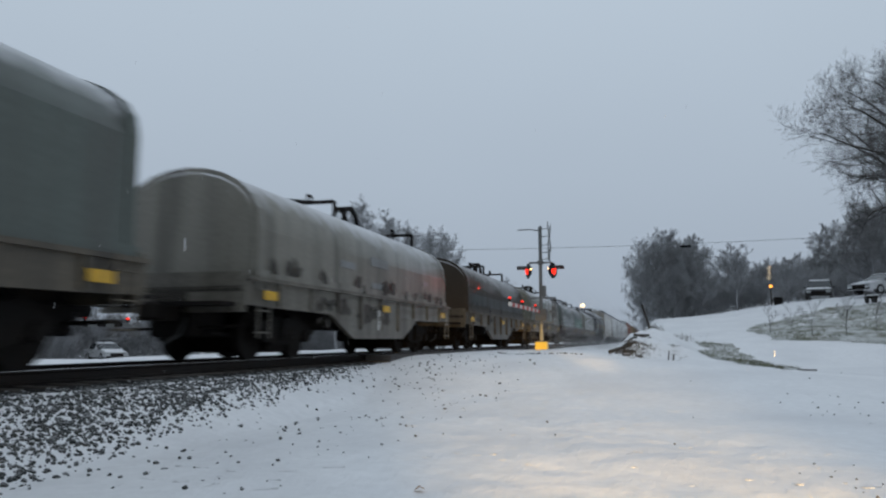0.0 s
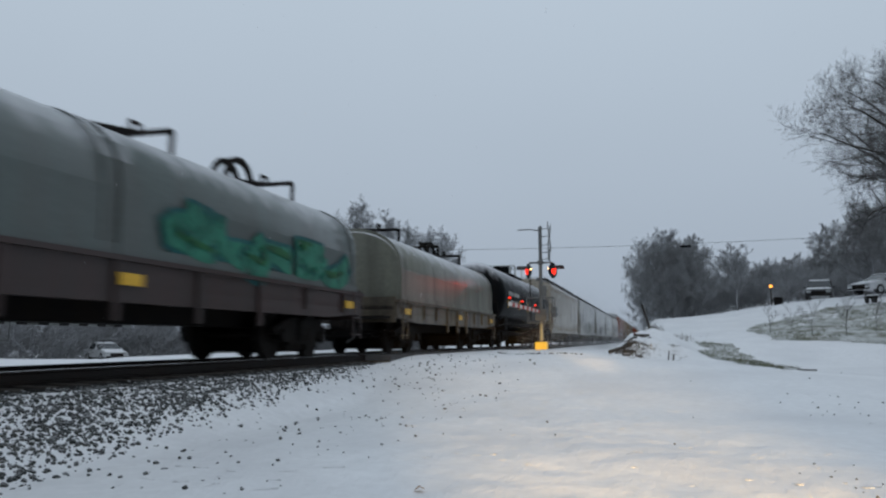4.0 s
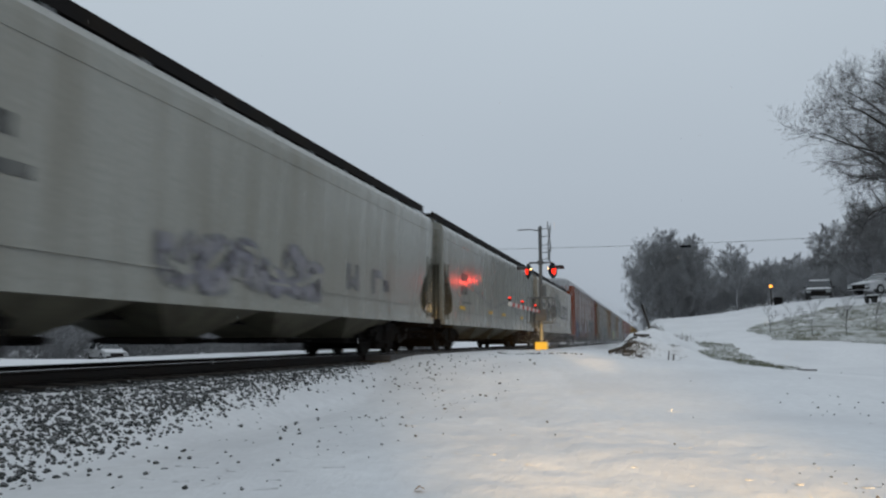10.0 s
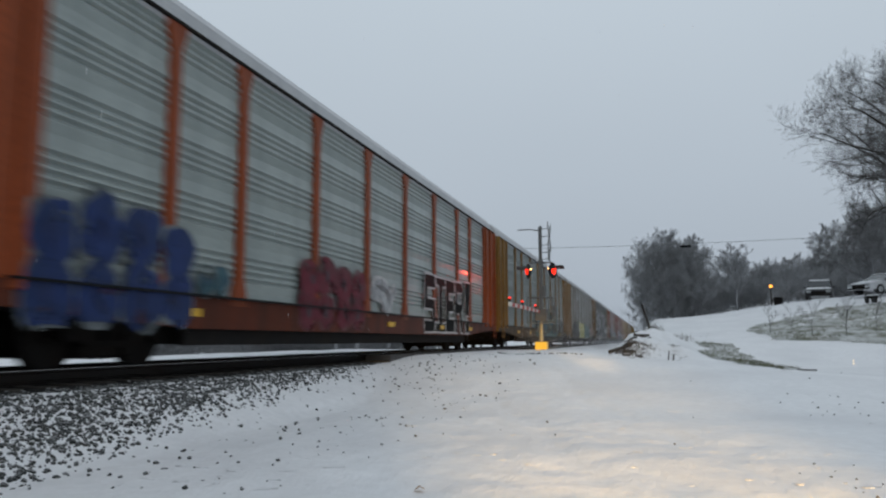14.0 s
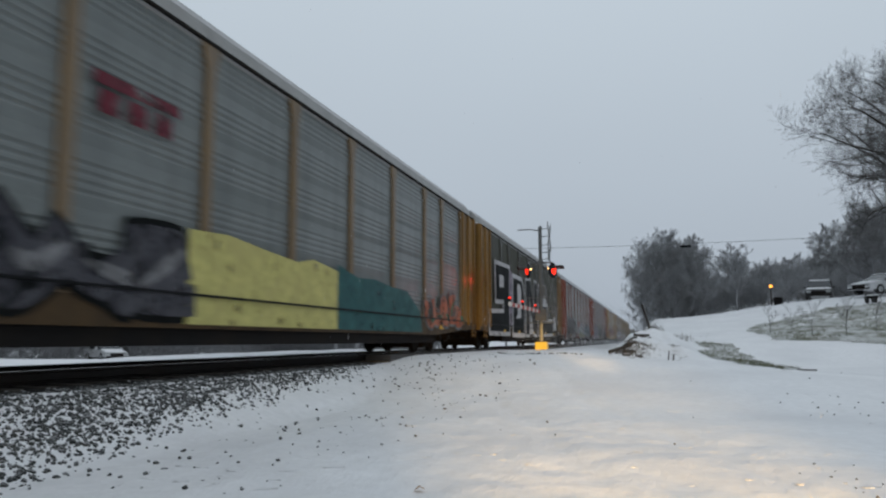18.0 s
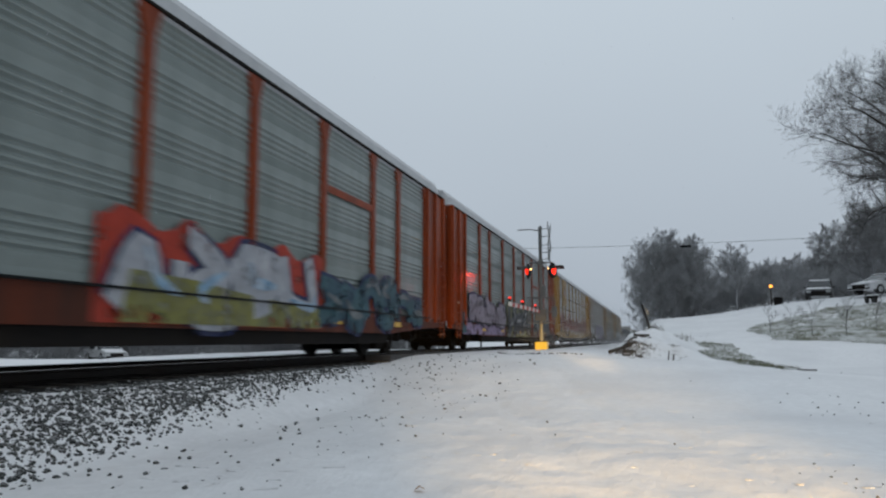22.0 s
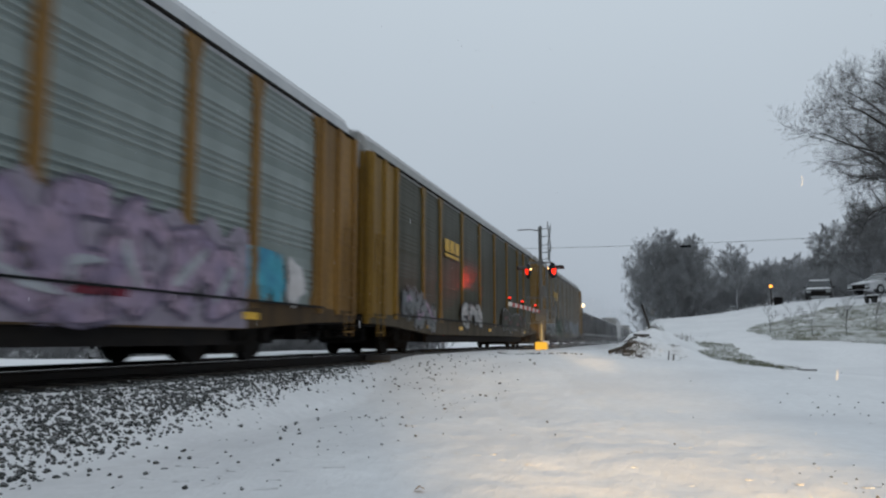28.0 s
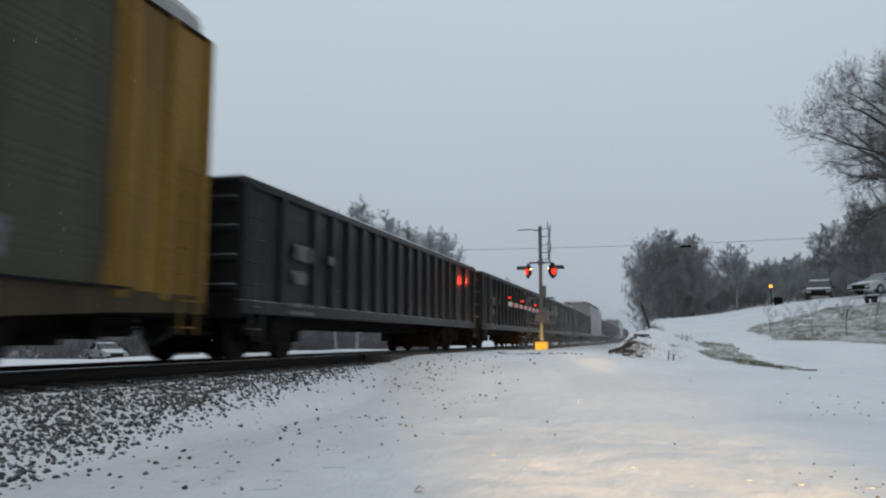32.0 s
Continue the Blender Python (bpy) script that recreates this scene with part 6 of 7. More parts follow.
# ---- things beyond the track ----
def relay_cabinet(label, m, w, d, h, mat):
    c = thing("relay_cabinet", label, "cabinet", m, group="signal cabinets")
    part("body", Shape().box(-w / 2, w / 2, -d / 2, d / 2, 0, h, 0.02), mat, c)
    part("roof", Shape().along_y([(-w / 2 - 0.06, h), (w / 2 + 0.06, h), (w / 2 + 0.02, h + 0.06), (0, h + 0.16), (-w / 2 - 0.02, h + 0.06)], -d / 2 - 0.06, d / 2 + 0.06), SNOW, c, "snow-covered roof")
    part("door", Shape().box(w / 2, w / 2 + 0.025, -d / 2 + 0.1, d / 2 - 0.1, 0.1, h - 0.1, 0.008), mat, c)
    part("handle", Shape().rod((w / 2 + 0.04, d / 2 - 0.2, h * 0.5), (w / 2 + 0.04, d / 2 - 0.2, h * 0.6), 0.015), DARK, c)
    return c


relay_cabinet("white metal signal cabinet with snow on top", on_ground(-24.6, 19.9), 0.9, 0.7, 1.75, WHITE)
relay_cabinet("grey metal signal cabinet with snow on top", on_ground(-25.4, 21.6), 1.1, 1.35, 1.55, GREYPAINT)


def car(name, label, m, body, kind="suv"):
    """A parked vehicle, length along y, nose at -y."""
    c = thing(name, label, "car", m, group="parked vehicles")
    if kind == "suv":
        L, W, low, belt, top = 4.6, 0.93, 0.42, 1.08, 1.74
        side = [(-2.3, 0.55), (-2.28, 0.90), (-1.2, 1.06), (2.2, 1.10), (2.3, 0.9), (2.28, 0.5), (2.1, low), (-2.15, low)]
        roof = [(-1.15, 1.06), (-0.45, 1.66), (0.0, top), (1.6, top - 0.03), (2.1, 1.55), (2.24, 1.1)]
    else:
        L, W, low, belt, top = 4.6, 0.90, 0.32, 0.92, 1.45
        side = [(-2.3, 0.42), (-2.26, 0.68), (-1.1, 0.90), (1.5, 0.95), (2.25, 0.90), (2.3, 0.6), (2.2, low), (-2.15, low)]
        roof = [(-1.1, 0.90), (-0.25, 1.38), (0.3, top), (0.9, top - 0.02), (1.75, 0.97)]
    ring = lambda pts, x, k: [(x, y * k, z) for y, z in pts]
    part("body", Shape().loft([ring(side, -W, 0.985), ring(side, -W + 0.08, 1), ring(side, W - 0.08, 1), ring(side, W, 0.985)]), body, c)
    cab = Shape()
    rp = lambda x, k: [(x * (0.82 if z > belt + 0.25 else 1.0), y, z) for y, z in roof]
    cab.loft([rp(-W + 0.04, 1), rp(W - 0.04, 1)])
    part("cabin", cab, GLASS, c, "dark windows")
    hi = [(y, z) for y, z in roof if z > belt + 0.4]
    part("roof", Shape().along_x([(y, z + 0.012) for y, z in hi] + [(y, z - 0.03) for y, z in reversed(hi)], -W * 0.80, W * 0.80), body, c)
    part("roof_snow", Shape().along_x([(y, z + 0.05) for y, z in hi] + [(y, z + 0.013) for y, z in reversed(hi)], -W * 0.74, W * 0.74), SNOW, c, "layer of snow")
    b0, b1 = side[1], side[2]
    part("bonnet_snow", Shape().along_x([(b0[0] + 0.15, b0[1] + 0.03), (b1[0], b1[1] + 0.03), (b1[0], b1[1] + 0.06), (b0[0] + 0.15, b0[1] + 0.06)], -W + 0.12, W - 0.12), SNOW, c, "layer of snow")
    for x in (-1, 1):
        for a in (0.05, 0.55):
            y0, y1 = roof[0][0] + (roof[-1][0] - roof[0][0]) * a, 0
            part("pillar", Shape().path([(x * (W - 0.03), y0 + 0.9, belt), (x * W * 0.82, y0 + 0.95, top - 0.05)], 0.035), body, c)
        part("headlight", Shape().box(x * 0.52, x * 0.86, -2.31, -2.2, side[0][1] + 0.12, side[0][1] + 0.28, 0.02), GALV, c)
        part("tail_light", Shape().box(x * 0.6, x * 0.88, 2.22, 2.32, belt - 0.25, belt - 0.08, 0.02), RED, c)
        part("mirror", Shape().box(x * (W + 0.02), x * (W + 0.18), -0.75, -0.65, belt, belt + 0.14, 0.02), body, c)
        for y in (-1.4, 1.38):
            w = part("wheel", Shape().rod((x * (W - 0.2), y, 0.33), (x * (W + 0.02), y, 0.33), 0.33, 18), RUBBER, c)
            part("rim", Shape().rod((x * (W + 0.02), y, 0.33), (x * (W + 0.035), y, 0.33), 0.2, 12), GALV, w)
    part("grille", Shape().box(-0.5, 0.5, -2.33, -2.25, side[0][1], side[0][1] + 0.22, 0.02), DARK, c)
    part("bumper", Shape().box(-W + 0.03, W - 0.03, -2.36, -2.2, low + 0.02, side[0][1], 0.04), DARK, c)
    part("bumper", Shape().box(-W + 0.03, W - 0.03, 2.2, 2.34, low + 0.02, side[0][1] + 0.1, 0.04), DARK, c)
    return c


car("suv", "dark parked off-road vehicle with snow on the roof", on_ground(12.9, 66.0, -14), paint("charcoal_car", (0.05, 0.052, 0.055), GRIME, 0.3, 0.3), "suv")
car("sedan", "white parked sedan dusted with snow", on_ground(15.0, 56.5, -56), paint("white_car", (0.55, 0.56, 0.57), GRIME, 0.3, 0.3), "sedan")
car("sedan", "white parked sedan beyond the railway", on_ground(-43.0, 53.1, 60), paint("white_car_far", (0.55, 0.56, 0.57), GRIME, 0.3, 0.3), "sedan")


# ---- trees ----
class Segments:
    """Many thin tapered rods, turned into one shape at the end."""

    def __init__(self):
        self.a, self.b, self.r = [], [], []

    def rod(self, a, b, r0, r1):
        self.a.append(tuple(a))
        self.b.append(tuple(b))
        self.r.append((r0, r1))

    def shape(self, n):
        a, b, r = np.array(self.a), np.array(self.b), np.array(self.r)
        d = b - a
        d /= np.maximum(np.linalg.norm(d, axis=1, keepdims=True), 1e-6)
        ref = np.where(np.abs(d[:, 2:3]) > 0.9, np.array([[1.0, 0, 0]]), np.array([[0, 0, 1.0]]))
        u = np.cross(d, ref)
        u /= np.linalg.norm(u, axis=1, keepdims=True)
        w = np.cross(d, u)
        ang = np.arange(n) * 2 * np.pi / n
        ring = u[:, None, :] * np.cos(ang)[None, :, None] + w[:, None, :] * np.sin(ang)[None, :, None]
        v = np.concatenate([a[:, None, :] + ring * r[:, 0, None, None], b[:, None, :] + ring * r[:, 1, None, None]], 1).reshape(-1, 3)
        s = Shape()
        s.v = [tuple(p) for p in v.tolist()]
        k = np.arange(len(a))[:, None] * 2 * n
        i = np.arange(n)[None, :]
        j = (i + 1) % n
        s.f = [tuple(q) for q in np.stack([k + i, k + j, k + n + j, k + n + i], -1).reshape(-1, 4).tolist()]
        s.s = [True] * len(s.f)
        return s


def tree_shapes(seed, limbs, radius, thin=0.005, dense=1.0, sag=0.0, wild=1.0, levels=3, segs=(9, 6, 4, 2)):
    """Wood and twigs of one bare tree. limbs: (height on the trunk, bearing, rise, length) in metres and degrees."""
    rnd = random.Random(seed)
    wood, twigs = Segments(), Segments()

    def grow(p, d, length, r, level):
        n = segs[level]
        q, dd = p, d
        tgt = wood if level < 2 else twigs
        for k in range(n):
            f = (k + 1) / n
            bend = Vector((rnd.uniform(-1, 1), rnd.uniform(-1, 1), rnd.uniform(-1, 1))) * (0.17, 0.16, 0.14, 0.12)[level] * wild
            dd = (dd + bend + Vector((0, 0, 0.05 - sag * f * (1 if level == 0 else 0.4)))).normalized()
            e = q + dd * (length / n)
            r0, r1 = max(thin, r * (1 - 0.85 * k / n)), max(thin, r * (1 - 0.85 * f))
            tgt.rod(q, e, r0, r1)
            if level < levels and f > 0.2:
                m = (1.5, 1.7, 2.0)[level] * dense
                m = int(m) + (rnd.random() < m - int(m)) + (1 if k == n - 1 else 0)
                for _ in range(m):
                    side = dd.orthogonal().normalized()
                    side.rotate(Matrix.Rotation(rnd.uniform(0, 6.28), 3, dd))
                    nd = (dd * rnd.uniform(0.6, 1.0) / wild + side * rnd.uniform(0.5, 1.0) * (0.5 + 0.5 * wild) + Vector((0, 0, 0.12))).normalized()
                    grow(q.lerp(e, rnd.random()), nd, length * rnd.uniform(0.34, 0.58) * (1.15 - 0.45 * f), r1 * 0.55 + thin * 0.4, level + 1)
            q = e

    height = max(l[0] for l in limbs)
    p = Vector((0, 0, -0.4))
    for k in range(6):
        e = Vector((0.02 * height * math.sin(k * 1.3 + seed), 0.02 * height * math.cos(k * 1.7 + seed), height * (k + 1) / 6))
        wood.rod(p, e, radius * (1 - 0.10 * k), radius * (1 - 0.10 * (k + 1)))
        p = e
    for z, bearing, rise, length in limbs:
        a, b = radians(bearing), radians(rise)
        o = Vector((0.02 * height * math.sin(z / height * 6.5 + seed), 0.02 * height * math.cos(z / height * 8 + seed), z))
        grow(o, Vector((math.cos(a) * math.cos(b), math.sin(a) * math.cos(b), math.sin(b))), length, radius * 0.55 * (length / max(l[3] for l in limbs)), 0)
    return wood.shape(6), twigs.shape(3)


def tree(label, m, seed, limbs, radius, bark=BARK, twig=TWIG, name="tree", group="", height=0.0, **more):
    wood, twigs = tree_shapes(seed, limbs, radius, **more)
    if height:
        k = height / max(p[2] for p in twigs.v)
        for part_shape in (wood, twigs):
            part_shape.v = [(x * k, y * k, z * k) for x, y, z in part_shape.v]
    t = thing(name, label, "tree", m, group)
    part("trunk", wood, bark, t)
    part("crown", twigs, twig, t, "fine bare twigs")
    return t


def round_limbs(seed, count, low, high, length, rise=(20, 80)):
    """Limbs spread all round a trunk, steeper and shorter towards the top."""
    rnd = random.Random(seed)
    out = []
    for k in range(count):
        f = k / (count - 1)
        out.append((low + (high - low) * f, k * 137.5 + rnd.uniform(-25, 25), rise[0] + (rise[1] - rise[0]) * f + rnd.uniform(-8, 8), length * (1.05 - 0.4 * f) * rnd.uniform(0.85, 1.1)))
    return out


# wide old tree whose limbs reach over the hill
OAK = [(4.7, 180, 10, 10.2), (5.8, 184, 8, 10.2), (6.9, 178, 8, 9.6), (7.8, 186, 10, 8.8), (8.2, 176, 22, 8.6), (8.2, 182, 36, 7.6), (8.4, 178, 52, 6.6), (8.6, 186, 66, 6.2),
       (5.4, 205, 12, 9.4), (6.4, 158, 16, 9.4), (7.4, 210, 27, 8.4), (7.8, 150, 34, 7.8), (8.3, 200, 76, 6.0), (6.8, 300, 30, 7.0), (7.4, 20, 35, 7.0), (8.0, 70, 55, 6.0)]
tree("large bare spreading tree on the snowy hill", on_ground(19.5, 53.0, 15, -0.3), 29, OAK, 0.36, thin=0.0052, dense=1.08, sag=0.02, wild=1.35)


def build_woods():
    rnd = random.Random(12)
    # far trees take the haze-paled bark and twigs
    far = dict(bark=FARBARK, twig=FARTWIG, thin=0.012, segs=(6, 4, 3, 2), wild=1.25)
    kinds = [tree("bare grey tree paled as if by haze", on_ground(1.2, 89.0), 21, round_limbs(1, 13, 1.2, 6.0, 5.6, (22, 84)), 0.17, group="trees along the hill", dense=1.0, **far),
             tree("bare grey tree paled as if by haze", on_ground(4.2, 90.5), 22, round_limbs(2, 12, 1.0, 5.4, 5.2, (18, 82)), 0.16, group="trees along the hill", dense=1.0, **far),
             tree("slim bare grey tree paled as if by haze", on_ground(8.6, 84.0), 23, round_limbs(3, 10, 1.5, 4.4, 3.2, (45, 85)), 0.12, group="trees along the hill", dense=0.8, **far)]
    spots = [(0.8, 97, 1.05), (3.6, 98, 1.0), (1.6, 91, 0.9), (4.8, 95, 0.9), (-0.9, 92, 0.85), (2.4, 94, 1.08), (6.0, 92, 0.66), (5.4, 86, 0.55), (-0.4, 87, 0.66), (2.4, 86.5, 0.8)]
    for _ in range(26):
        x = rnd.uniform(8, 42)
        spots.append((x, 80 + rnd.uniform(0, 26), rnd.uniform(0.42, 0.66) + 0.42 * smooth(15, 23, x)))
    for x, y, k in spots:
        base = rnd.choice(kinds)
        t = copy_thing(base, on_ground(x, y, rnd.uniform(0, 360)))
        t.scale = (k, k, k * rnd.uniform(0.9, 1.1))
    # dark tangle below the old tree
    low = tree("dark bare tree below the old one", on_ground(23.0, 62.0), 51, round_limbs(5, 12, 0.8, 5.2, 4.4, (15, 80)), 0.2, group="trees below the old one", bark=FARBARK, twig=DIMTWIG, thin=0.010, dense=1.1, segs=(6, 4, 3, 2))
    for x, y, k in ((20.4, 67.0, 1.05), (26.5, 66.0, 1.35), (22.6, 71.0, 1.3), (29.5, 64.0, 1.2), (19.0, 75.0, 1.1), (24.2, 64.5, 1.3)):
        t = copy_thing(low, on_ground(x, y, rnd.uniform(0, 360)))
        t.scale = (k, k, k)
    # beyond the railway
    back = tree("bare tree behind the railway, paled as if by haze", pose(-31.6, 79.5, -0.7), 31, round_limbs(7, 14, 3.0, 11.5, 6.0, (30, 84)), 0.24, group="trees behind the railway", height=17.6, dense=1.1, **far)
    for x, y, k in ((-29.9, 85.1, 0.95), (-27.8, 85.7, 0.88), (-28.1, 96, 0.93), (-27.6, 101.3, 0.97), (-33.8, 78.9, 0.9), (-28, 127, 0.74), (-24.5, 131, 0.7)):
        t = copy_thing(back, pose(x, y, -0.7, 0, 0, rnd.uniform(0, 360)))
        t.scale = (k, k, k)


build_woods()


def stamp(target, shape, m):
    """Adds a copy of a shape, moved and turned by a matrix."""
    k = len(target.v)
    co = np.array(shape.v) @ np.array(m.to_3x3()).T + np.array(m.translation)
    target.v += [tuple(p) for p in co.tolist()]
    target.f += [tuple(i + k for i in f) for f in shape.f]
    target.s += shape.s


def shrub(seed, length, rise, count, thin):
    wood, twigs = tree_shapes(seed, round_limbs(seed, count, 0.1, 0.6, length, rise), 0.05, thin=thin, dense=0.8, levels=2, segs=(4, 3, 2))
    stamp(twigs, wood, Matrix.Identity(4))
    return twigs


def build_thicket():
    """Dense brush and low woods that close the view beyond the railway and the hill."""
    rnd = random.Random(77)
    kinds = [shrub(k, 3.4, (30, 80), 6, 0.018) for k in (61, 62, 63, 64)]
    s = Shape()
    for _ in range(360):
        t = rnd.random()
        x, y = -37 - 22 * t + rnd.uniform(-5, 5), 118 - 125 * t + rnd.uniform(-5, 5)
        k = rnd.uniform(0.8, 1.5)
        stamp(s, rnd.choice(kinds), pose(x, y, -2.0, 0, 0, rnd.uniform(0, 360)) @ Matrix.Diagonal((k * 1.2, k * 1.2, k, 1)))
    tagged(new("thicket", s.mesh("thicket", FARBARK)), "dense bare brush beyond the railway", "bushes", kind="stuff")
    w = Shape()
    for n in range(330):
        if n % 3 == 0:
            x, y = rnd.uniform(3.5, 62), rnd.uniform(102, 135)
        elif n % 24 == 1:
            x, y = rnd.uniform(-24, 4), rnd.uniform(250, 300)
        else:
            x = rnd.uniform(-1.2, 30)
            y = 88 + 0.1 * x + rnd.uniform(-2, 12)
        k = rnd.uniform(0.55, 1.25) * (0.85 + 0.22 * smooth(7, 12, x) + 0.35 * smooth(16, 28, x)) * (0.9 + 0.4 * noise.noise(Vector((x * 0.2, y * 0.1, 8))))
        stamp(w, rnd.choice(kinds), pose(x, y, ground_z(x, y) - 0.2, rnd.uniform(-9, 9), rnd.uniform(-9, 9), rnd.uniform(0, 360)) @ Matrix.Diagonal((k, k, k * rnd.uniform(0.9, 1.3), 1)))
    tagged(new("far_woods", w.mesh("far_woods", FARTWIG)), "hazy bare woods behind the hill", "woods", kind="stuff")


build_thicket()


# ---- right-hand hill details ----
def patch(name, label, inside, x0, x1, y0, y1, step, mat, lift=0.012):
    """Thin turf that lies on the snow where inside(x, y) holds."""
    nx, ny = int((x1 - x0) / step), int((y1 - y0) / step)
    s = Shape()
    for j in range(ny):
        for i in range(nx):
            x, y = x0 + i * step, y0 + j * step
            if inside(x + step / 2, y + step / 2):
                c = [(x, y), (x + step, y), (x + step, y + step), (x, y + step)]
                s.add([(p, q, ground_z(p, q) + lift) for p, q in c], [(0, 1, 2, 3)], True)
    return tagged(new(name, s.mesh(name, mat)), label, "grass", kind="stuff")


def turf_material():
    """Winter turf with snow lying between the tufts."""
    m = material("winter_turf", (0.115, 0.125, 0.085), 0.9, vary=0.4, scale=0.7, fine=9, bump=0.6, dirt=(0.15, 0.13, 0.09), dirt_amount=0.7, spec=0.1)
    n, l = m.node_tree.nodes, m.node_tree.links
    b = n["Principled BSDF"]
    old = b.inputs["Base Color"].links[0].from_socket
    t = n.new("ShaderNodeTexCoord")
    mp = n.new("ShaderNodeMapping")
    mp.inputs["Scale"].default_value = (1.0, 0.45, 1.0)
    l.new(t.outputs["Object"], mp.inputs[0])
    z = n.new("ShaderNodeTexNoise")
    z.inputs["Scale"].default_value, z.inputs["Detail"].default_value, z.inputs["Roughness"].default_value = 1.5, 10, 0.68
    l.new(mp.outputs[0], z.inputs["Vector"])
    r = n.new("ShaderNodeValToRGB")
    r.color_ramp.elements[0].position, r.color_ramp.elements[1].position = 0.33, 0.68
    l.new(z.outputs["Fac"], r.inputs[0])
    x = n.new("ShaderNodeMixRGB")
    l.new(r.outputs[0], x.inputs["Fac"])
    l.new(old, x.inputs["Color1"])
    x.inputs["Color2"].default_value = (0.58, 0.59, 0.60, 1)
    l.new(x.outputs[0], b.inputs["Base Color"])
    return m


TURF = turf_material()


def on_bank(x, y):
    e = 0.9 * noise.noise(Vector((x * 0.5, y * 0.5, 1)))
    return 36.4 - 0.5 * min(5.0, max(0.0, x - 5.6)) + e < y < min(50.2, 45.4 + 1.05 * (x - 5.6)) + 1.2 * e and x > 4.8 + 0.07 * (y - 35) + e


def on_verge(x, y):
    e = 0.5 * noise.noise(Vector((x * 0.9, y * 0.9, 6)))
    return 22.6 < y < 37.0 and abs(x - 2.4 - 0.075 * (36 - y) + e) < 0.75 * smooth(22.0, 25.0, y) * (1 - smooth(34.5, 37.0, y))


RUBBLE = material("rubble_stone", (0.052, 0.048, 0.045), 0.85, vary=0.4, scale=3, fine=8, bump=0.4, dirt=(0.04, 0.038, 0.036), snow=0.55)


def build_hill_details():
    rnd = random.Random(4)
    patch("turf", "snow-streaked winter turf on the bank", on_bank, 4, 24, 32, 52, 0.25, TURF)
    patch("turf", "snow-streaked winter turf beside the road", on_verge, 1, 6, 22, 37.5, 0.12, TURF)
    s = Shape()
    for _ in range(9000):
        if rnd.random() < 0.7:
            x, y = rnd.uniform(4.5, 20), rnd.uniform(33, 51)
            if not on_bank(x, y) or noise.noise(Vector((x * 0.5, y * 0.3, 2))) < 0.0:
                continue
        else:
            x, y = rnd.uniform(1, 6), rnd.uniform(22, 37)
            if not on_verge(x, y):
                continue
        z = ground_z(x, y)
        for _ in range(3):
            a, h = rnd.uniform(0, 6.28), rnd.uniform(0.03, 0.11)
            dx, dy = math.cos(a), math.sin(a)
            s.add([(x - dy * 0.012, y + dx * 0.012, z - 0.01), (x + dy * 0.012, y - dx * 0.012, z - 0.01), (x + dx * h * 0.7, y + dy * h * 0.7, z + h)], [(0, 1, 2)])
    tagged(new("grass", s.mesh("grass", material("winter_grass", (0.10, 0.11, 0.06), 0.9, vary=0.4, scale=0.6, fine=3, dirt=(0.16, 0.14, 0.08)))),
           "thin winter grass showing through snow", "grass", kind="stuff")
    single("fallen_log", Shape().rod((-0.42, 0, 0.0), (0.36, 0.05, 0.0), 0.05, 8, 0.035), TIMBER, "dark log lying at the road edge", "log", on_ground(3.95, 22.9, 8))
    # stony rubble in the rough face of the heap
    for k in range(34):
        y = rnd.uniform(21.6, 29.5)
        x = -0.62 + 0.25 * rnd.gauss(0, 1) * (1 if k % 3 else 1.4)
        r = rnd.uniform(0.04, 0.095)
        b = Shape().box(-r, r, -r * 0.8, r * 0.8, -r * 0.4, r * 0.7, r * 0.25)
        b.v = [(p[0] + rnd.uniform(-0.2, 0.2) * r, p[1] + rnd.uniform(-0.2, 0.2) * r, p[2] + rnd.uniform(-0.15, 0.15) * r) for p in b.v]
        single("rubble_block", b, RUBBLE, "snow-capped dark rubble block in the heap", "stone", on_ground(x, y, rnd.uniform(0, 180)), "rubble blocks")
    # small saplings
    sap = None
    for x, y in ((7.0, 38.0), (8.2, 37.0), (9.8, 38.6), (6.4, 39.5), (10.8, 36.4), (5.6, 40.5)):
        k = rnd.uniform(0.7, 1.15)
        if sap is None:
            sap = tree("bare sapling on the snowy bank", on_ground(x, y), 70, [(0.55, 20, 70, 1.1), (0.45, 150, 55, 0.9), (0.35, 260, 60, 0.8), (0.6, 300, 82, 1.2)], 0.016,
                       name="sapling", group="saplings", thin=0.004, levels=2, dense=0.7, segs=(5, 3, 2))
        else:
            t = copy_thing(sap, on_ground(x, y, rnd.uniform(0, 360)))
            t.scale = (k, k, k)
    single("leaning_post", Shape().rod((0, 0, -0.3), (-0.42, 0, 1.15), 0.05, 8, 0.045), TIMBER, "dark leaning timber post on the snow bank", "post", on_ground(0.02, 34.1))
    single("root_clump", Shape().ball((0, 0, 0.1), 0.26, 8, 0.7).rod((-0.3, 0, 0.02), (0.35, 0.1, 0.12), 0.07, 6), TIMBER, "dark earthy clump at the foot of a leaning post", "clump", on_ground(-0.02, 33.9, 20) @ Matrix.Diagonal((0.7, 0.7, 0.7, 1)))
    single("fallen_log", Shape().rod((-0.5, 0, 0.02), (0.5, 0.06, 0.16), 0.06, 8, 0.045), TIMBER, "dark log slanting in the foot of the heap", "log", on_ground(-0.98, 23.4, 62))
    cart = thing("garden_cart", "small dark two-wheeled cart standing by the cars", "cart", on_ground(12.75, 51.0, 30) @ Matrix.Diagonal((0.6, 0.6, 0.6, 1)))
    part("tray", Shape().box(-0.55, 0.55, -0.35, 0.35, 0.42, 0.72, 0.04), DARK, cart)
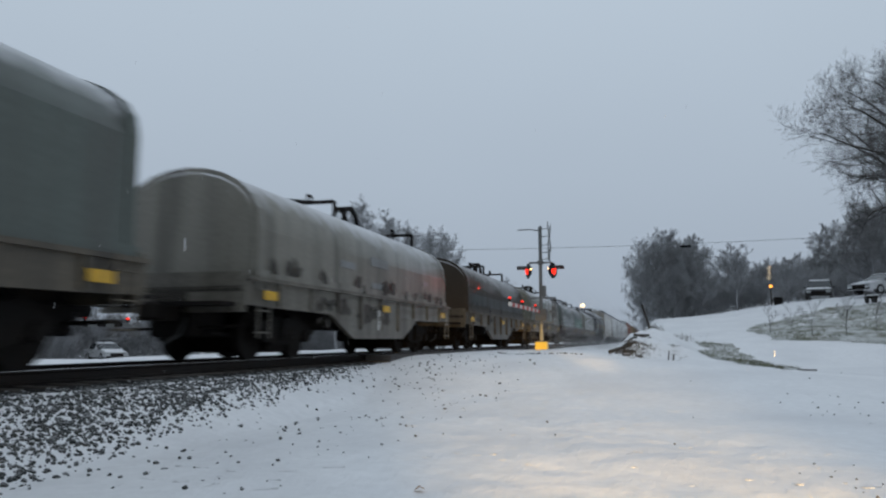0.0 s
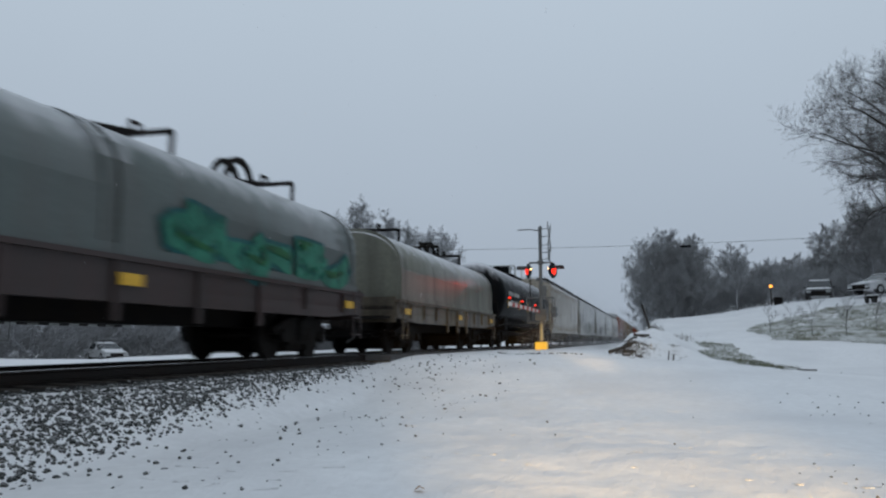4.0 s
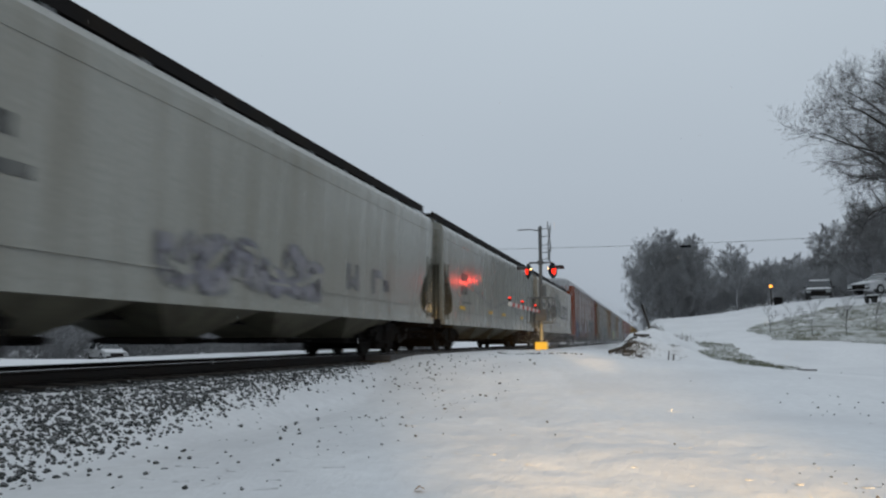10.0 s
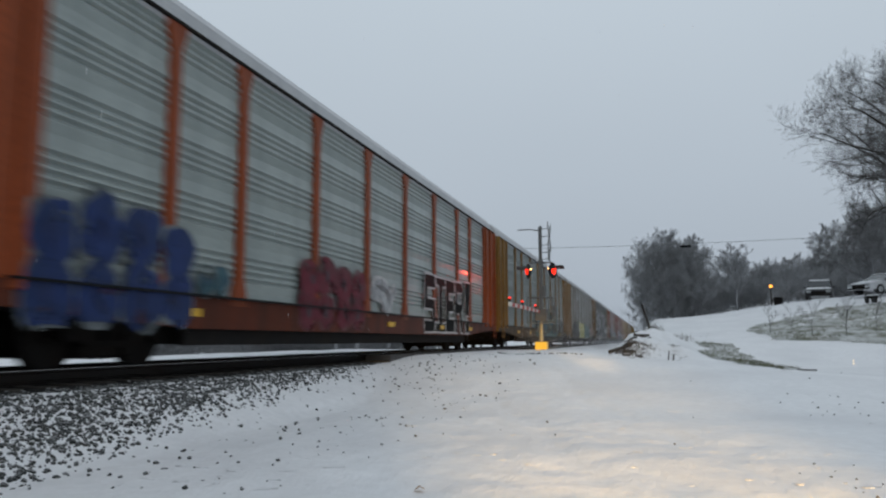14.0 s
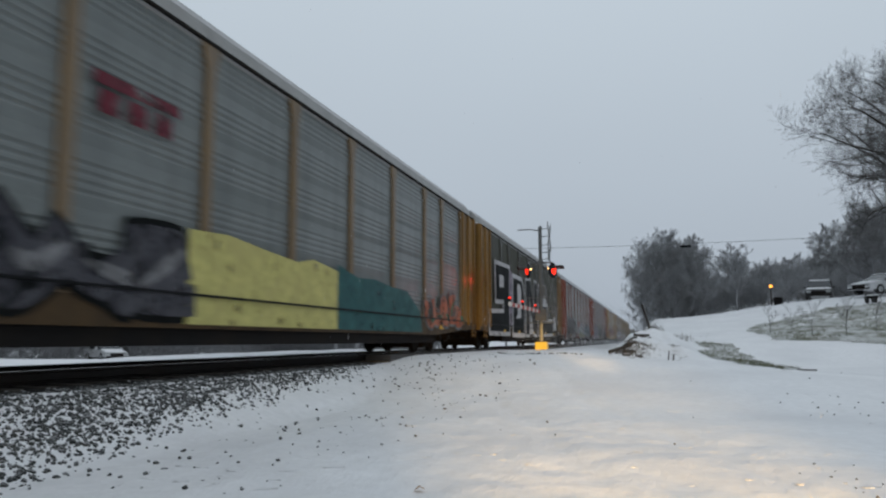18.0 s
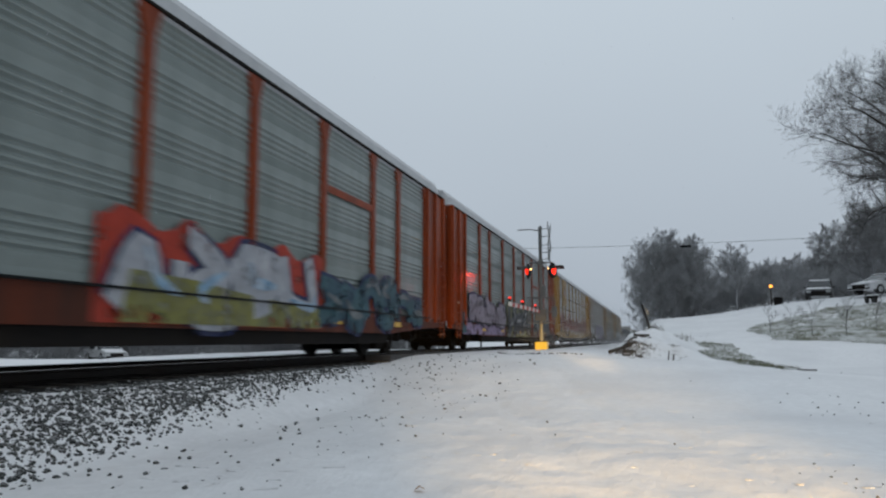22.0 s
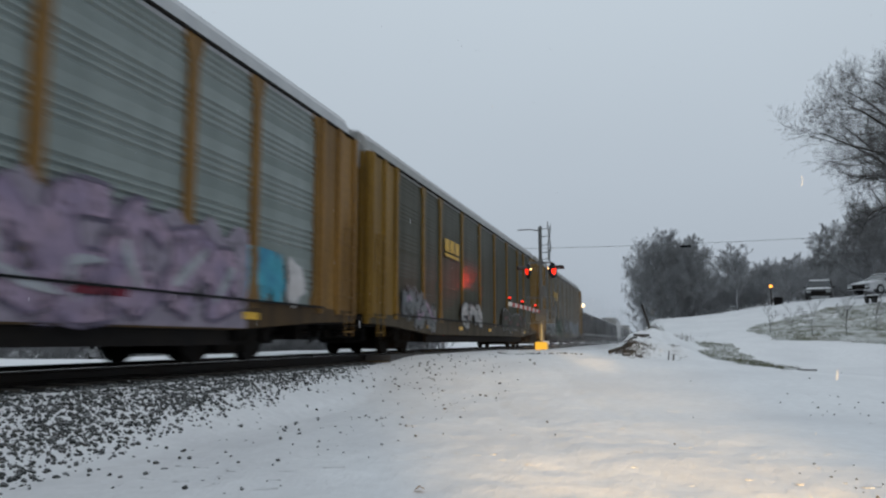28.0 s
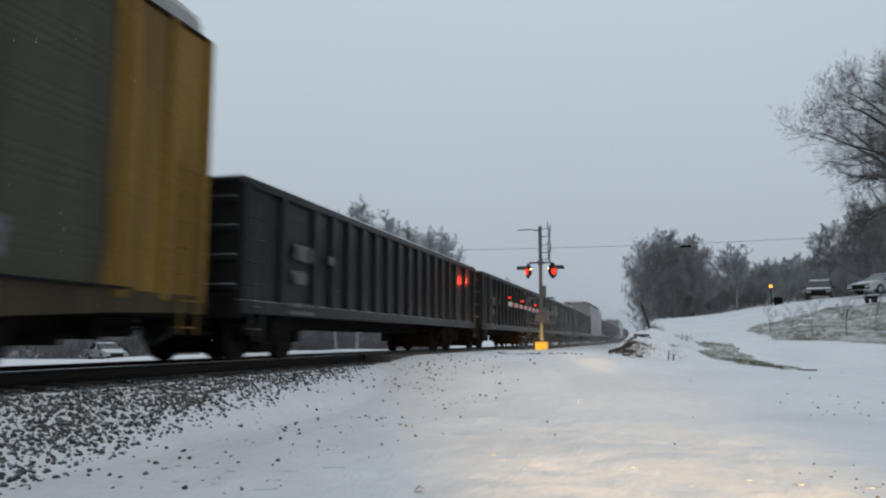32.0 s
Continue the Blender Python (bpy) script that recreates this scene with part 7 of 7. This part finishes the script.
    part("handle", Shape().path([(0.5, -0.3, 0.6), (1.15, -0.3, 0.85), (1.15, 0.3, 0.85), (0.5, 0.3, 0.6)], 0.025), DARK, cart)
    for k in (-0.4, 0.4):
        part("wheel", Shape().rod((-0.1, k - 0.04, 0.26), (-0.1, k + 0.04, 0.26), 0.26, 14), RUBBER, cart)
    part("leg", Shape().box(0.4, 0.46, -0.3, 0.3, 0.0, 0.45), DARK, cart)
    # old timbers at the foot of the heap
    for x, y, turn, L in ((-0.66, 22.3, 62, 0.5), (-0.70, 23.6, 100, 0.4), (-0.6, 25.2, 40, 0.5), (-0.8, 27.2, 75, 0.6), (-0.4, 29.8, 20, 0.6)):
        single("timber_offcut", Shape().box(-L / 2, L / 2, -0.06, 0.06, -0.04, 0.10, 0.015), TIMBER, "old dark timber lying in the snow", "timber",
               on_ground(x, y, turn) @ pose(0, 0, 0.02, 0, rnd.uniform(-14, 6), 0), "old timbers")
    for x, y, h in ((0.38, 21.2, 0.24), (0.50, 21.3, 0.16)):
        single("stake", Shape().rod((0, 0, -0.1), (0.03, 0, h), 0.022, 6, 0.018), TIMBER, "short dark stake in the snow", "stake", on_ground(x, y), "stakes")
    brush = Shape()
    for cx, cy, sx, sy, n, h in ((-0.5, 23.4, 0.28, 0.9, 520, 0.13), (0.62, 24.6, 0.10, 1.2, 120, 0.06), (0.05, 33.9, 0.22, 0.2, 160, 0.32), (1.0, 38.0, 0.5, 0.8, 200, 0.3)):
        for _ in range(n):
            x, y = cx + rnd.gauss(0, sx), cy + rnd.gauss(0, sy)
            z = ground_z(x, y)
            brush.rod((x, y, z - 0.02), (x + rnd.uniform(-0.12, 0.12), y + rnd.uniform(-0.12, 0.12), z + h * rnd.uniform(0.2, 1)), 0.005, 3, 0.003, False)
    tagged(new("brush", brush.mesh("brush", material("dry_brush", (0.10, 0.085, 0.06), 0.9, vary=0.4, fine=3))), "dry brown brush in the snow bank", "brush", kind="stuff")


build_hill_details()


# ---- lamps and wires ----
def yard_lamp(label, x, y, z, mat, r):
    t = thing("yard_lamp", label, "lamp", pose(x, y, 0))
    g = ground_z(x, y)
    part("post", Shape().rod((0, 0, g - 0.1), (0, 0, z - 0.12), 0.06, 8), TIMBER, t)
    part("bulb", Shape().ball((0, 0, z), r, 10), mat, t, "lit lamp globe")
    return t


yard_lamp("lit orange yard lamp on a post", 10.64, 75.5, 5.28, ORANGE_GLOW, 0.15)
yard_lamp("lit pale lamp far along the railway", -10.5, 121.8, 5.75, WARM_GLOW, 0.34)
single("dark_bin", Shape().box(-0.35, 0.35, -0.3, 0.3, 0, 0.75, 0.03), DARK, "dark bin standing in the snow", "bin", on_ground(11.0, 74.0))


def build_wire():
    a, b = Vector((-48.0, 49.0, 7.9)), Vector((62.0, 79.2, 13.2))
    pts = []
    for k in range(41):
        t = k / 40
        p = a.lerp(b, t)
        p.z -= 2.4 * 4 * t * (1 - t)
        pts.append(p)
    w = thing("overhead_wire", "thin dark overhead wire between poles", "wire", kind="structure")
    part("wire", Shape().path(pts, 0.016, 4), GREYPAINT, w)
    part("wire_marker", Shape().box(2.35, 3.15, 62.8, 63.1, 7.66, 7.86, 0.03), BLACK, w, "dark marker on the wire")


build_wire()


# ---- falling snow ----
def build_flakes():
    rnd = random.Random(99)
    s = Shape()
    for _ in range(2600):
        x, y, z = rnd.uniform(-9, 5), rnd.uniform(1.2, 16), rnd.uniform(-1, 64)
        r = rnd.uniform(0.003, 0.0065)
        s.add([(x + r, y, z), (x - r, y, z), (x, y + r, z), (x, y - r, z), (x, y, z + r), (x, y, z - r)],
              [(0, 2, 4), (2, 1, 4), (1, 3, 4), (3, 0, 4), (2, 0, 5), (1, 2, 5), (3, 1, 5), (0, 3, 5)])
    return tagged(new("falling_snow", s.mesh("falling_snow", SNOW)), "sparse falling snowflakes in the air", "snow", kind="stuff")


FLAKES = build_flakes()


def specks(name, label, count, seed, where):
    """Snow specks as small loose triangles, enlarged with distance to act as haze; where(rng, count) gives their
    places, and far ones stand for clumps.
    """
    rng = np.random.default_rng(seed)
    c = where(rng, count)
    size = 0.00042 * c[:, 1] * rng.uniform(0.6, 1.3, count)
    a, b = rng.normal(size=(count, 3)), rng.normal(size=(count, 3))
    a /= np.linalg.norm(a, axis=1, keepdims=True)
    b -= a * (a * b).sum(1, keepdims=True)
    b /= np.linalg.norm(b, axis=1, keepdims=True)
    size = size[:, None] * 0.58
    v = np.stack([c + a * size, c + (-0.5 * a + 0.866 * b) * size, c + (-0.5 * a - 0.866 * b) * size], 1).reshape(-1, 3)
    me = bpy.data.meshes.new(name)
    me.from_pydata(v.tolist(), [], np.arange(3 * count).reshape(-1, 3).tolist())
    me.materials.append(SNOW)
    me.update()
    return tagged(new(name, me), label, "snow", kind="stuff")


def beside_train(rng, n):
    """Low along the cars, beyond the crossing, thinning outwards and upwards."""
    y = 1 / rng.uniform(1 / 180, 1 / 38, n)
    x = TRACK_X + 1.72 + 2.6 * rng.random(n) ** 1.7
    return np.stack([x, y, -0.1 + 4.9 * rng.random(n) ** 1.35], 1)


# blown snow, with oversized specks added to veil the distant cars like haze
DRIFTS = [specks("blown_snow", "blown snow specks that haze the far train", 13000, 40 + k, beside_train) for k in range(3)]


# ---- what moves ----
def motions():
    walk(FLAKES, [(t, pose(0, 0, -1.8 * t)) for t in (0, 8, 16, 24, 32)])
    for k, ob in enumerate(DRIFTS):
        walk(ob, [(t, pose(0.25 * math.sin(1.1 * t + k), 1.2 * math.sin(0.7 * t + 2 * k), 0.2 * math.sin(0.9 * t + 3 * k))) for t in range(0, 33)])
    for ob, y in CARS:
        walk(ob, [(t, pose(TRACK_X, y - travelled(t), 0)) for t in (0, 4, 8, 12, 16, 20, 24, 28, 32)])


motions()
